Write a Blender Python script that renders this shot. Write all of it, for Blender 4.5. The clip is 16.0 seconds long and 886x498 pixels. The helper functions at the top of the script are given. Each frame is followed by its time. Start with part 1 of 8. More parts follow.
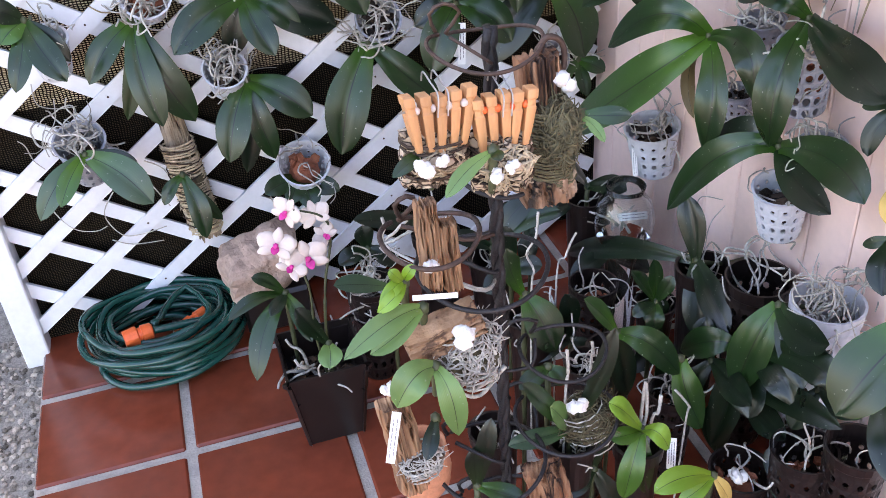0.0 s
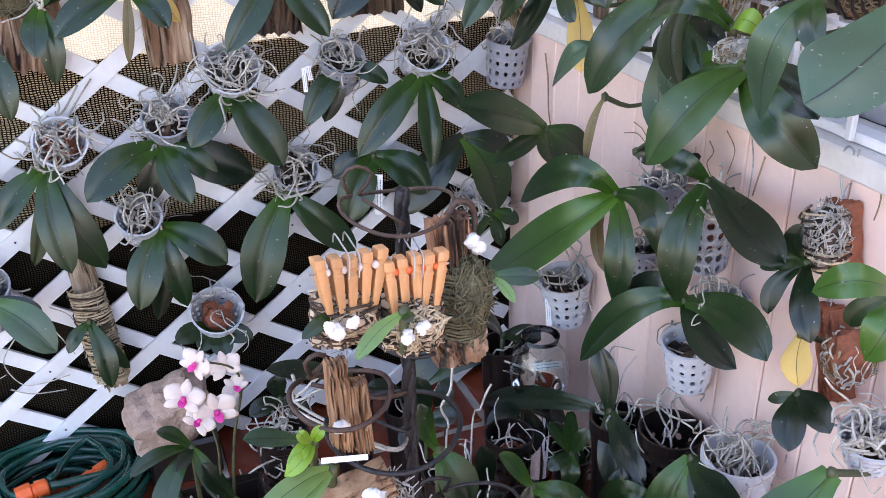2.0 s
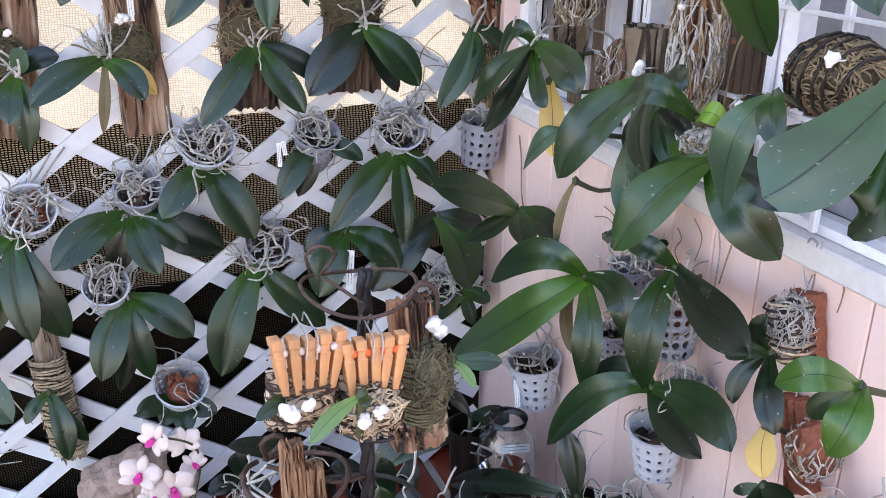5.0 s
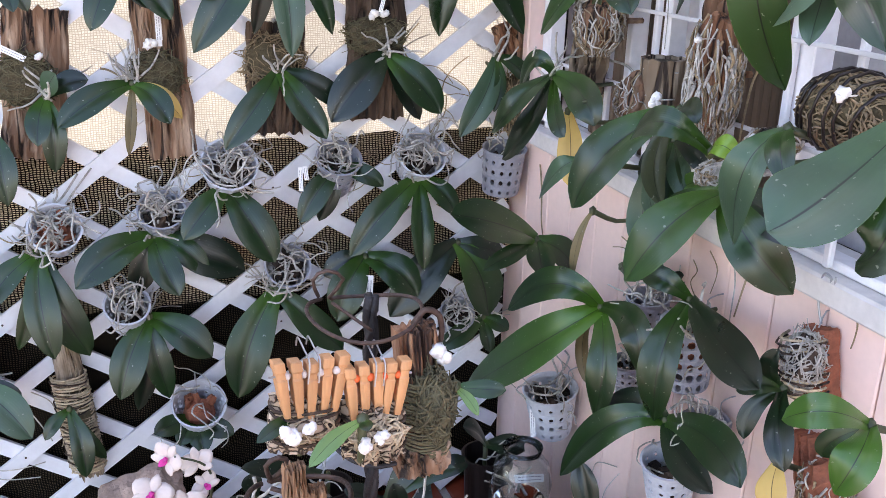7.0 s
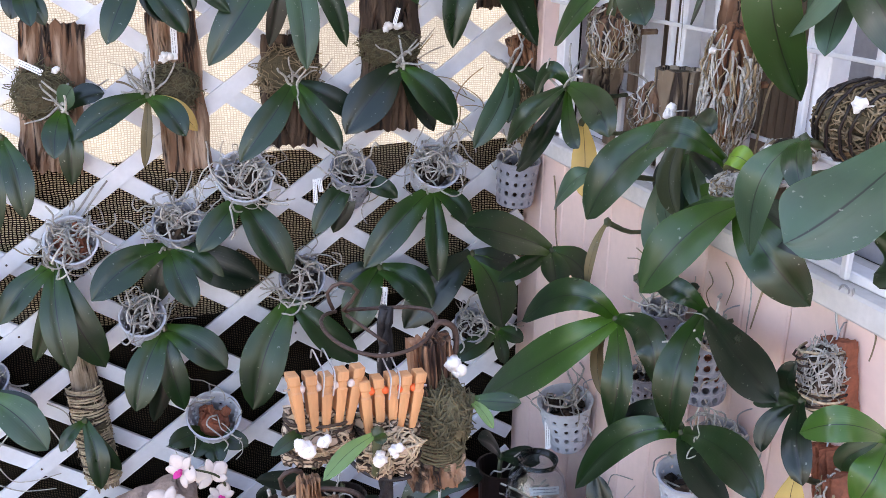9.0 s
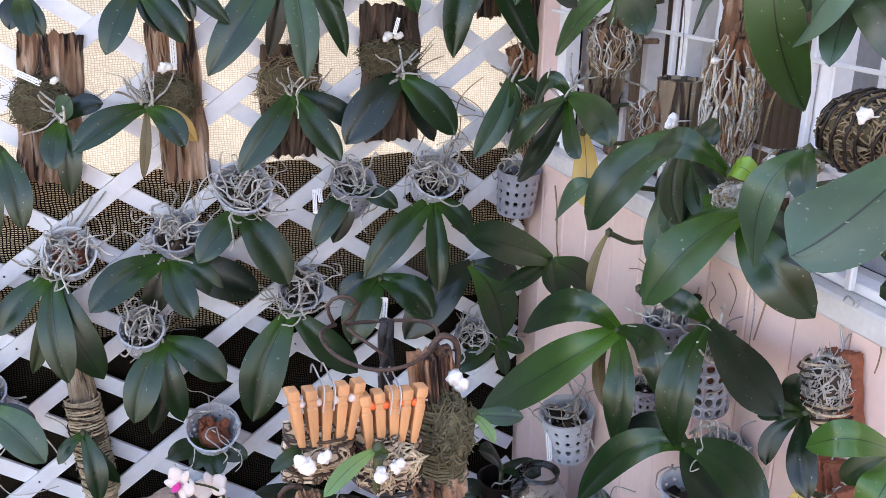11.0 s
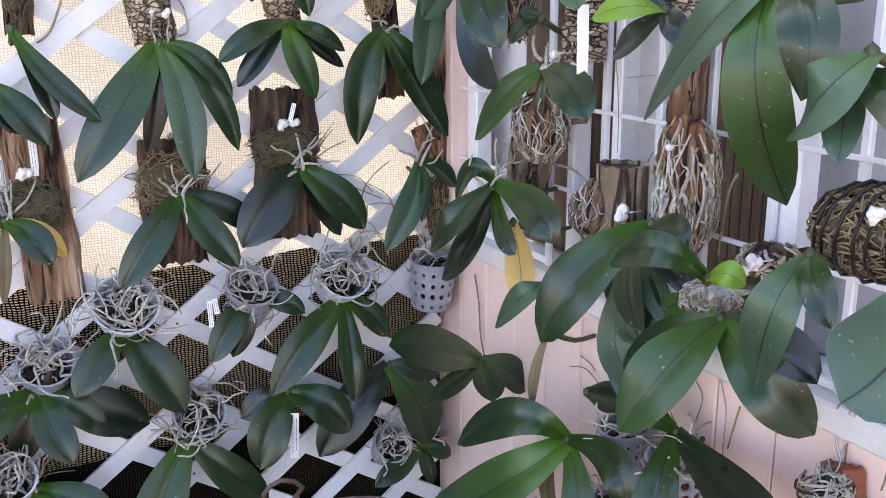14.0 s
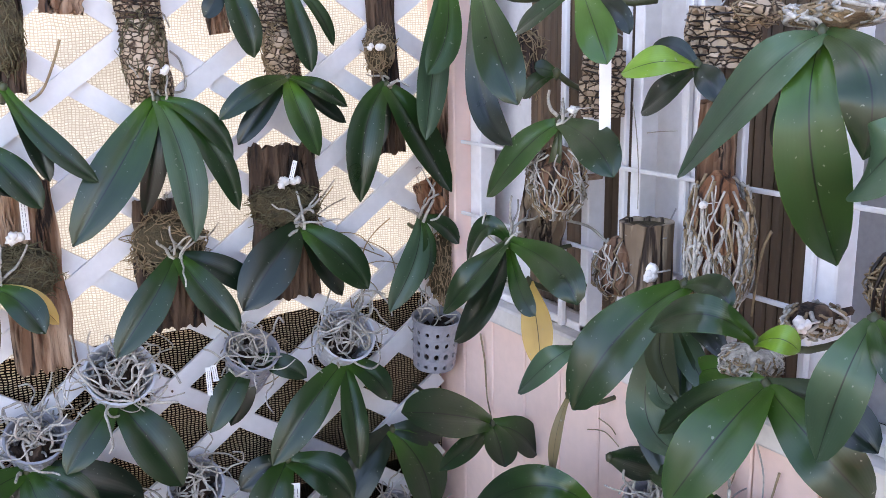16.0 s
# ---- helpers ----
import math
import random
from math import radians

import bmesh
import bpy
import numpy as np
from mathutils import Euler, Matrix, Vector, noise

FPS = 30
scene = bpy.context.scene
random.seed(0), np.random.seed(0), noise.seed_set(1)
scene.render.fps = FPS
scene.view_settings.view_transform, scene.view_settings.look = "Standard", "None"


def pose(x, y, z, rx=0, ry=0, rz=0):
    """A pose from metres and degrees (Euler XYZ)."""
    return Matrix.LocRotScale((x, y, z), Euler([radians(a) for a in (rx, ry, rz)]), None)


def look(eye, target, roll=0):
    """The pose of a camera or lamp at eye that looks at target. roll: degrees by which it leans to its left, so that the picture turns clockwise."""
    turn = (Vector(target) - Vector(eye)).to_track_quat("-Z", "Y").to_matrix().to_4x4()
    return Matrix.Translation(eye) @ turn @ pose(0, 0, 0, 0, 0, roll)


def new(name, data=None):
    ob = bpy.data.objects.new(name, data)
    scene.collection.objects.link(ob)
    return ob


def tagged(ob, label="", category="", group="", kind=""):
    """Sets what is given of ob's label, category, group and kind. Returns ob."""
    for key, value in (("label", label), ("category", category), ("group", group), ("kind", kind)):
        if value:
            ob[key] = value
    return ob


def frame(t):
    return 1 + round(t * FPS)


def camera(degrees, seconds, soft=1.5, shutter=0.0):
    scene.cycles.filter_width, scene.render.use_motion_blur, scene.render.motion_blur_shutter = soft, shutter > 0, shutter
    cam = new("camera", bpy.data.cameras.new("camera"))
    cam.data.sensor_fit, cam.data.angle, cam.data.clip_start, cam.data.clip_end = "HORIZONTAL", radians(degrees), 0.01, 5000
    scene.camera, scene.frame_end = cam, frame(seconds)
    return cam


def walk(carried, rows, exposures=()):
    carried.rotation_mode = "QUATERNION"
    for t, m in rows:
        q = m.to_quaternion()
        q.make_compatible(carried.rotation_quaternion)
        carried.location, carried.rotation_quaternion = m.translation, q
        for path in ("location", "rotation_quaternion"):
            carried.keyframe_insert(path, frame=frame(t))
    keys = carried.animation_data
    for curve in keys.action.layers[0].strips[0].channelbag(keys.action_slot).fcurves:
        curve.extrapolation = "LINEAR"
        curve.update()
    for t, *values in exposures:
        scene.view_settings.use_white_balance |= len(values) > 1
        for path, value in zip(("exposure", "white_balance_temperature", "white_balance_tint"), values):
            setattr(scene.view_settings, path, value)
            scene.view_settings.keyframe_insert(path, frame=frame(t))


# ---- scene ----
cam = camera(50.9, 16.0, soft=0.8)
PATH = [
    (0, (-0.891, -1.816, 1.303), (-0.469, -0.221, 0.173), -4.5),
    (0.5, (-0.891, -1.814, 1.311), (-0.401, -0.189, 0.252), -3.1),
    (1, (-0.881, -1.805, 1.312), (-0.326, -0.157, 0.324), -2.0),
    (1.5, (-0.878, -1.805, 1.32), (-0.271, -0.135, 0.4), -1.5),
    (2, (-0.878, -1.808, 1.321), (-0.236, -0.132, 0.439), -1.1),
    (2.5, (-0.877, -1.809, 1.321), (-0.207, -0.127, 0.471), -0.6),
    (3, (-0.878, -1.807, 1.321), (-0.188, -0.118, 0.501), -0.1),
    (3.5, (-0.877, -1.806, 1.325), (-0.168, -0.113, 0.529), 0.5),
    (4, (-0.874, -1.806, 1.327), (-0.152, -0.109, 0.553), 0.8),
    (6.5, (-0.84, -1.816, 1.329), (-0.177, -0.063, 0.633), 1.6),
    (7, (-0.838, -1.821, 1.331), (-0.187, -0.059, 0.645), 1.5),
    (7.5, (-0.833, -1.819, 1.33), (-0.19, -0.05, 0.653), 1.3),
    (8, (-0.833, -1.819, 1.332), (-0.197, -0.046, 0.661), 1.1),
    (8.5, (-0.836, -1.819, 1.332), (-0.206, -0.042, 0.664), 1.1),
    (9, (-0.838, -1.819, 1.332), (-0.213, -0.04, 0.667), 1.1),
    (11.5, (-0.836, -1.807, 1.333), (-0.207, -0.02, 0.693), 1.0),
    (12, (-0.839, -1.807, 1.334), (-0.209, -0.016, 0.706), 1.2),
    (12.5, (-0.829, -1.796, 1.338), (-0.192, -0.003, 0.722), 1.3),
    (13, (-0.809, -1.774, 1.333), (-0.152, 0.014, 0.725), 1.4),
    (13.5, (-0.803, -1.719, 1.337), (-0.116, 0.061, 0.737), 1.7),
    (14, (-0.833, -1.601, 1.357), (0.054, 0.11, 0.822), -0.5),
    (14.5, (-0.866, -1.529, 1.355), (0.099, 0.156, 0.876), -1.9),
    (15, (-0.869, -1.526, 1.36), (0.095, 0.163, 0.891), -1.2),
    (15.5, (-0.869, -1.524, 1.361), (0.101, 0.167, 0.916), -0.9),
    (16, (-0.87, -1.519, 1.364), (0.096, 0.177, 0.927), -0.8),
]
walk(cam, [(t, look(e, g, r)) for t, e, g, r in PATH], exposures=[(0.0, 2.84, 7700, 23), (2.0, 2.74, 7450, 23), (4.0, 2.70, 7450, 22), (9.0, 2.58, 7450, 23), (12.5, 2.60, 7550, 22), (16.0, 2.58, 7250, 23)])

# ---------------------------------------------------------------- world and sun
SUN_EL, SUN_AZ = radians(50), radians(-12)
world = bpy.data.worlds.new("sky")
scene.world = world
world.use_nodes = True
_n = world.node_tree.nodes
_sky = _n.new("ShaderNodeTexSky")
_sky.sky_type, _sky.sun_disc = "NISHITA", False
_sky.sun_elevation, _sky.sun_rotation = SUN_EL, SUN_AZ
_n["Background"].inputs["Strength"].default_value = 0.15
world.node_tree.links.new(_sky.outputs[0], _n["Background"].inputs["Color"])
sun = new("sun", bpy.data.lights.new("sun", "SUN"))
sun.data.energy, sun.data.angle, sun.data.color = 2.7, radians(0.6), (1.0, 0.975, 0.94)
sun.matrix_world = look((0, 0, 0), (-math.sin(SUN_AZ) * math.cos(SUN_EL), -math.cos(SUN_AZ) * math.cos(SUN_EL), -math.sin(SUN_EL)))


# ---------------------------------------------------------------- materials
def mat(name, base, rough=0.6, metal=0.0, var=0.25, scale=12.0, fine=120.0, bump=0.15, coat=0.0, trans=0.0, tint=None, stretch=(1, 1, 1), spec=0.5, rand=0.0):
    """A node material: base colour varied at two scales, with fine relief."""
    m = bpy.data.materials.new(name)
    m.use_nodes = True
    nt = m.node_tree
    N, L = nt.nodes, nt.links
    b = N["Principled BSDF"]
    b.inputs["Roughness"].default_value, b.inputs["Metallic"].default_value = rough, metal
    b.inputs["Coat Weight"].default_value = coat
    b.inputs["Transmission Weight"].default_value = trans
    b.inputs["Specular IOR Level"].default_value = spec
    tc = N.new("ShaderNodeTexCoord")
    mp = N.new("ShaderNodeMapping")
    mp.inputs["Scale"].default_value = stretch
    L.new(tc.outputs["Object"], mp.inputs["Vector"])
    n1, n2 = N.new("ShaderNodeTexNoise"), N.new("ShaderNodeTexNoise")
    for n, sc in ((n1, scale), (n2, fine)):
        n.inputs["Scale"].default_value, n.inputs["Detail"].default_value = sc, 4.0
        L.new(mp.outputs[0], n.inputs["Vector"])
    dark = tuple(c * (1 - var) for c in base)
    light = tint or tuple(min(1, c * (1 + var)) for c in base)
    r = N.new("ShaderNodeValToRGB")
    r.color_ramp.elements[0].color, r.color_ramp.elements[1].color = (*dark, 1), (*light, 1)
    r.color_ramp.elements[0].position, r.color_ramp.elements[1].position = 0.32, 0.68
    add = N.new("ShaderNodeMath")
    add.operation = "MULTIPLY_ADD"
    add.inputs[1].default_value, add.inputs[2].default_value = 0.4, 0.0
    L.new(n2.outputs["Fac"], add.inputs[0])
    mx = N.new("ShaderNodeMath")
    mx.operation = "MULTIPLY_ADD"
    mx.inputs[1].default_value = 0.6
    L.new(n1.outputs["Fac"], mx.inputs[0])
    L.new(add.outputs[0], mx.inputs[2])
    L.new(mx.outputs[0], r.inputs["Fac"])
    out = r.outputs["Color"]
    if rand:
        oi = N.new("ShaderNodeObjectInfo")
        hs = N.new("ShaderNodeHueSaturation")
        mr = N.new("ShaderNodeMapRange")
        mr.inputs["To Min"].default_value, mr.inputs["To Max"].default_value = 1 - rand, 1 + rand
        L.new(oi.outputs["Random"], mr.inputs["Value"])
        L.new(mr.outputs[0], hs.inputs["Value"])
        L.new(out, hs.inputs["Color"])
        out = hs.outputs["Color"]
    L.new(out, b.inputs["Base Color"])
    if bump:
        bp = N.new("ShaderNodeBump")
        bp.inputs["Strength"].default_value, bp.inputs["Distance"].default_value = bump, 0.004
        L.new(n2.outputs["Fac"], bp.inputs["Height"])
        L.new(bp.outputs[0], b.inputs["Normal"])
    return m


def leaf_mat(name, base, young, rough=0.25):
    """Fleshy leaf: dark groove along the midrib, faint lengthwise veins, paler towards the base, dust specks."""
    m = bpy.data.materials.new(name)
    m.use_nodes = True
    N, L = m.node_tree.nodes, m.node_tree.links
    b = N["Principled BSDF"]
    uv = N.new("ShaderNodeUVMap")
    sp = N.new("ShaderNodeSeparateXYZ")
    L.new(uv.outputs[0], sp.inputs[0])

    def ramp(src, stops):
        r = N.new("ShaderNodeValToRGB")
        while len(r.color_ramp.elements) < len(stops):
            r.color_ramp.elements.new(0.5)
        for e, (p, c) in zip(r.color_ramp.elements, stops):
            e.position, e.color = p, (c if len(c) == 4 else (*c, 1))
        L.new(src, r.inputs["Fac"])
        return r.outputs["Color"]

    def mix(a, c, f, mode="MIX"):
        x = N.new("ShaderNodeMix")
        x.data_type, x.blend_type = "RGBA", mode
        for sock, v in ((x.inputs[6], a), (x.inputs[7], c), (x.inputs[0], f)):
            if isinstance(v, (int, float)):
                sock.default_value = v
            elif isinstance(v, tuple):
                sock.default_value = (*v, 1)
            else:
                L.new(v, sock)
        return x.outputs[2]

    tc = N.new("ShaderNodeTexCoord")
    big = N.new("ShaderNodeTexNoise")
    big.inputs["Scale"].default_value, big.inputs["Detail"].default_value = 14.0, 3.0
    L.new(tc.outputs["Object"], big.inputs["Vector"])
    oi = N.new("ShaderNodeObjectInfo")
    along = ramp(sp.outputs["Y"], [(0.0, (1, 1, 1)), (0.38, (0.25, 0.25, 0.25)), (0.7, (0, 0, 0))])
    f = N.new("ShaderNodeMath")
    f.operation = "MULTIPLY"
    L.new(along, f.inputs[0])
    rm_ = N.new("ShaderNodeMapRange")
    rm_.inputs["To Min"].default_value, rm_.inputs["To Max"].default_value = 0.25, 1.0
    L.new(oi.outputs["Random"], rm_.inputs["Value"])
    L.new(rm_.outputs[0], f.inputs[1])
    col = mix(base, young, f.outputs[0])
    mott = ramp(big.outputs["Fac"], [(0.3, (0.72, 0.72, 0.72)), (0.7, (1.2, 1.2, 1.2))])
    col = mix(col, mott, 0.8, "MULTIPLY")
    rib = ramp(sp.outputs["X"], [(0.0, (1, 1, 1)), (0.480, (1, 1, 1)), (0.493, (0.12, 0.13, 0.10)), (0.507, (0.12, 0.13, 0.10)), (0.520, (1, 1, 1))])
    col = mix(col, rib, 1.0, "MULTIPLY")
    edge = ramp(sp.outputs["X"], [(0.0, (0.5, 0.5, 0.5)), (0.012, (0, 0, 0)), (0.988, (0, 0, 0)), (1.0, (0.5, 0.5, 0.5))])
    col = mix(col, young, edge)
    dust = N.new("ShaderNodeTexNoise")
    dust.inputs["Scale"].default_value, dust.inputs["Detail"].default_value = 160.0, 2.0
    L.new(tc.outputs["Object"], dust.inputs["Vector"])
    speck = ramp(dust.outputs["Fac"], [(0.70, (0, 0, 0)), (0.76, (0.5, 0.5, 0.5))])
    col = mix(col, (0.30, 0.32, 0.26), speck)
    L.new(col, b.inputs["Base Color"])
    rr = N.new("ShaderNodeMapRange")
    rr.inputs["To Min"].default_value, rr.inputs["To Max"].default_value = rough - 0.06, rough + 0.12
    L.new(big.outputs["Fac"], rr.inputs["Value"])
    L.new(rr.outputs[0], b.inputs["Roughness"])
    b.inputs["Specular IOR Level"].default_value = 0.5
    b.inputs["Coat Weight"].default_value, b.inputs["Coat Roughness"].default_value = 0.12, 0.22
    wav = N.new("ShaderNodeTexWave")
    wav.wave_type, wav.bands_direction = "BANDS", "X"
    wav.inputs["Scale"].default_value, wav.inputs["Distortion"].default_value = 5.0, 0.6
    L.new(uv.outputs[0], wav.inputs["Vector"])
    hmix = N.new("ShaderNodeMath")
    hmix.operation = "MULTIPLY_ADD"
    hmix.inputs[1].default_value = 0.07
    L.new(wav.outputs["Fac"], hmix.inputs[0])
    L.new(big.outputs["Fac"], hmix.inputs[2])
    bp = N.new("ShaderNodeBump")
    bp.inputs["Strength"].default_value, bp.inputs["Distance"].default_value = 0.2, 0.003
    L.new(hmix.outputs[0], bp.inputs["Height"])
    L.new(bp.outputs[0], b.inputs["Normal"])
    return m


def cloth_mat(name, thread, lit_gap, sx, sz, gap, through_w):
    """Woven net: threads, and gaps coloured brighter for the daylight behind; partly letting light through."""
    m = bpy.data.materials.new(name)
    m.use_nodes = True
    N, L = m.node_tree.nodes, m.node_tree.links
    N.remove(N["Principled BSDF"])
    out = N["Material Output"]
    tc = N.new("ShaderNodeTexCoord")
    mp = N.new("ShaderNodeMapping")
    mp.inputs["Rotation"].default_value = (radians(90), 0, 0)
    L.new(tc.outputs["Object"], mp.inputs["Vector"])
    ns = N.new("ShaderNodeTexNoise")
    ns.inputs["Scale"].default_value, ns.inputs["Detail"].default_value = 25.0, 5.0
    L.new(tc.outputs["Object"], ns.inputs["Vector"])
    va = N.new("ShaderNodeMixRGB")
    va.blend_type, va.inputs["Fac"].default_value = "ADD", 0.014
    L.new(mp.outputs[0], va.inputs[1])
    L.new(ns.outputs["Color"], va.inputs[2])
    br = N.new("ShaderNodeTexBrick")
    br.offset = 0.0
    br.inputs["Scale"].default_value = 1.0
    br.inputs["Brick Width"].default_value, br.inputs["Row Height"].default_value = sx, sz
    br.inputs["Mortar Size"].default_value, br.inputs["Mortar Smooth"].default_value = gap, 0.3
    br.inputs["Color1"].default_value, br.inputs["Color2"].default_value = (*lit_gap, 1), (*(c * 0.8 for c in lit_gap), 1)
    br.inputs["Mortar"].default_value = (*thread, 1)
    L.new(va.outputs[0], br.inputs["Vector"])
    big = N.new("ShaderNodeTexNoise")
    big.inputs["Scale"].default_value, big.inputs["Detail"].default_value = 5.0, 4.0
    L.new(tc.outputs["Object"], big.inputs["Vector"])
    mu = N.new("ShaderNodeMixRGB")
    mu.blend_type, mu.inputs["Fac"].default_value = "MULTIPLY", 0.4
    L.new(br.outputs["Color"], mu.inputs[1])
    L.new(big.outputs["Fac"], mu.inputs[2])
    di, tr, ms = N.new("ShaderNodeBsdfDiffuse"), N.new("ShaderNodeBsdfTranslucent"), N.new("ShaderNodeMixShader")
    ms.inputs[0].default_value = through_w
    L.new(mu.outputs[0], di.inputs["Color"])
    L.new(mu.outputs[0], tr.inputs["Color"])
    L.new(di.outputs[0], ms.inputs[1])
    L.new(tr.outputs[0], ms.inputs[2])
    L.new(ms.outputs[0], out.inputs["Surface"])
    return m


def wood_mat(name, base, pale, crack, bump=0.9):
    """Split weathered wood: long grain, pale worn ridges and dark cracks along it."""
    m = bpy.data.materials.new(name)
    m.use_nodes = True
    N, L = m.node_tree.nodes, m.node_tree.links
    b = N["Principled BSDF"]
    b.inputs["Roughness"].default_value = 0.82
    tc = N.new("ShaderNodeTexCoord")

    def grain(sx, sz, detail, stops):
        mp, n, r = N.new("ShaderNodeMapping"), N.new("ShaderNodeTexNoise"), N.new("ShaderNodeValToRGB")
        mp.inputs["Scale"].default_value = (sx, sx, sz)
        n.inputs["Scale"].default_value, n.inputs["Detail"].default_value = 1.0, detail
        L.new(tc.outputs["Object"], mp.inputs["Vector"])
        L.new(mp.outputs[0], n.inputs["Vector"])
        L.new(n.outputs["Fac"], r.inputs["Fac"])
        while len(r.color_ramp.elements) < len(stops):
            r.color_ramp.elements.new(0.5)
        for e, (p, c) in zip(r.color_ramp.elements, stops):
            e.position, e.color = p, (c, c, c, 1)
        return r.outputs["Color"]

    def mix(p, q, f):
        x = N.new("ShaderNodeMixRGB")
        for k, v in ((1, p), (2, q)):
            if isinstance(v, tuple):
                x.inputs[k].default_value = (*v, 1)
            else:
                L.new(v, x.inputs[k])
        L.new(f, x.inputs[0])
        return x.outputs[0]

    worn = grain(48, 9, 6.0, [(0.46, 0.0), (0.72, 1.0)])
    broad = grain(15, 8, 4.0, [(0.35, 0.0), (0.65, 1.0)])
    crk = grain(24, 2.6, 5.0, [(0.455, 0.0), (0.485, 1.0), (0.50, 1.0), (0.53, 0.0)])
    col = mix(tuple(c * 0.6 for c in base), base, broad)
    col = mix(col, pale, worn)
    col = mix(col, crack, crk)
    L.new(col, b.inputs["Base Color"])
    hm, bp = N.new("ShaderNodeMath"), N.new("ShaderNodeBump")
    hm.operation = "SUBTRACT"
    L.new(worn, hm.inputs[0])
    L.new(crk, hm.inputs[1])
    bp.inputs["Strength"].default_value, bp.inputs["Distance"].default_value = bump, 0.004
    L.new(hm.outputs[0], bp.inputs["Height"])
    L.new(bp.outputs[0], b.inputs["Normal"])
    return m


def cork_mat():
    """Rough bark in small pale plates with dark cracks between."""
    m = bpy.data.materials.new("cork_bark")
    m.use_nodes = True
    N, L = m.node_tree.nodes, m.node_tree.links
    b = N["Principled BSDF"]
    b.inputs["Roughness"].default_value = 0.9
    tc, mp, ns, add = N.new("ShaderNodeTexCoord"), N.new("ShaderNodeMapping"), N.new("ShaderNodeTexNoise"), N.new("ShaderNodeMixRGB")
    mp.inputs["Scale"].default_value = (70, 70, 130)
    ns.inputs["Scale"].default_value, ns.inputs["Detail"].default_value = 60.0, 4.0
    add.blend_type, add.inputs["Fac"].default_value = "ADD", 0.9
    L.new(tc.outputs["Object"], mp.inputs["Vector"])
    L.new(tc.outputs["Object"], ns.inputs["Vector"])
    L.new(mp.outputs[0], add.inputs[1])
    L.new(ns.outputs["Color"], add.inputs[2])
    ve, vc = N.new("ShaderNodeTexVoronoi"), N.new("ShaderNodeTexVoronoi")
    ve.feature = "DISTANCE_TO_EDGE"
    r1, r2, mx = N.new("ShaderNodeValToRGB"), N.new("ShaderNodeValToRGB"), N.new("ShaderNodeMixRGB")
    for v in (ve, vc):
        v.inputs["Scale"].default_value = 1.0
        L.new(add.outputs[0], v.inputs["Vector"])
    r1.color_ramp.elements[0].position, r1.color_ramp.elements[1].position = 0.02, 0.11
    r2.color_ramp.elements[0].color, r2.color_ramp.elements[1].color = (0.24, 0.165, 0.10, 1), (0.64, 0.51, 0.38, 1)
    L.new(ve.outputs["Distance"], r1.inputs["Fac"])
    L.new(vc.outputs["Color"], r2.inputs["Fac"])
    mx.inputs[1].default_value = (0.055, 0.034, 0.021, 1)
    L.new(r1.outputs[0], mx.inputs[0])
    L.new(r2.outputs[0], mx.inputs[2])
    L.new(mx.outputs[0], b.inputs["Base Color"])
    bp = N.new("ShaderNodeBump")
    bp.inputs["Strength"].default_value, bp.inputs["Distance"].default_value = 1.0, 0.004
    L.new(r1.outputs[0], bp.inputs["Height"])
    L.new(bp.outputs[0], b.inputs["Normal"])
    return m


M = {}
M["leaf"] = leaf_mat("orchid_leaf", (0.0070, 0.027, 0.0062), (0.040, 0.125, 0.008), 0.28)
M["leaf_young"] = leaf_mat("orchid_leaf_young", (0.016, 0.054, 0.010), (0.085, 0.22, 0.010), 0.36)
# darker copy for rear, inner and low leaves, their shade put into the colour
M["leaf_shaded"] = leaf_mat("orchid_leaf_shaded", (0.0036, 0.0125, 0.0050), (0.012, 0.038, 0.008), 0.28)
M["leaf_brownish"] = leaf_mat("orchid_leaf_dull", (0.030, 0.042, 0.014), (0.050, 0.080, 0.020), 0.36)
M["leaf_pale"] = leaf_mat("orchid_leaf_pale", (0.10, 0.19, 0.055), (0.18, 0.30, 0.07), 0.4)
M["leaf_lime"] = leaf_mat("orchid_leaf_lime", (0.13, 0.26, 0.02), (0.26, 0.40, 0.03), 0.38)
# lighter grey-green copy: bluish sky sheen mixed into the base colour
M["leaf_sheen"] = leaf_mat("orchid_leaf_sheen", (0.036, 0.078, 0.043), (0.065, 0.15, 0.032), 0.38)
M["leaf_fresh"] = leaf_mat("orchid_leaf_fresh", (0.035, 0.105, 0.012), (0.09, 0.21, 0.02), 0.30)
M["leaf_yellow"] = leaf_mat("orchid_leaf_dying", (0.55, 0.36, 0.10), (0.60, 0.48, 0.16), 0.6)
M["leaf_brown"] = leaf_mat("orchid_leaf_withered", (0.13, 0.10, 0.045), (0.22, 0.17, 0.06), 0.6)
M["straw"] = mat("straw_fibre", (0.50, 0.40, 0.27), 0.9, var=0.5, scale=60, fine=300, bump=0.5)
M["wood_red"] = wood_mat("red_wood", (0.27, 0.115, 0.055), (0.50, 0.28, 0.16), (0.03, 0.012, 0.007))
M["white"] = mat("white_paint", (0.75, 0.76, 0.79), 0.45, var=0.08, scale=9, fine=70, bump=0.12)
M["pink"] = mat("pink_paint", (0.88, 0.66, 0.59), 0.5, var=0.06, scale=3, fine=60, bump=0.08)
M["tile"] = mat("terracotta_tile", (0.20, 0.040, 0.019), 0.20, var=0.28, scale=4, fine=30, bump=0.08, rand=0.12, spec=0.5)
M["grout"] = mat("grout", (0.42, 0.38, 0.33), 0.9, var=0.25, scale=30, fine=220, bump=0.6)
M["gravel"] = mat("gravel", (0.30, 0.27, 0.23), 0.95, var=0.5, scale=60, fine=220, bump=1.0)
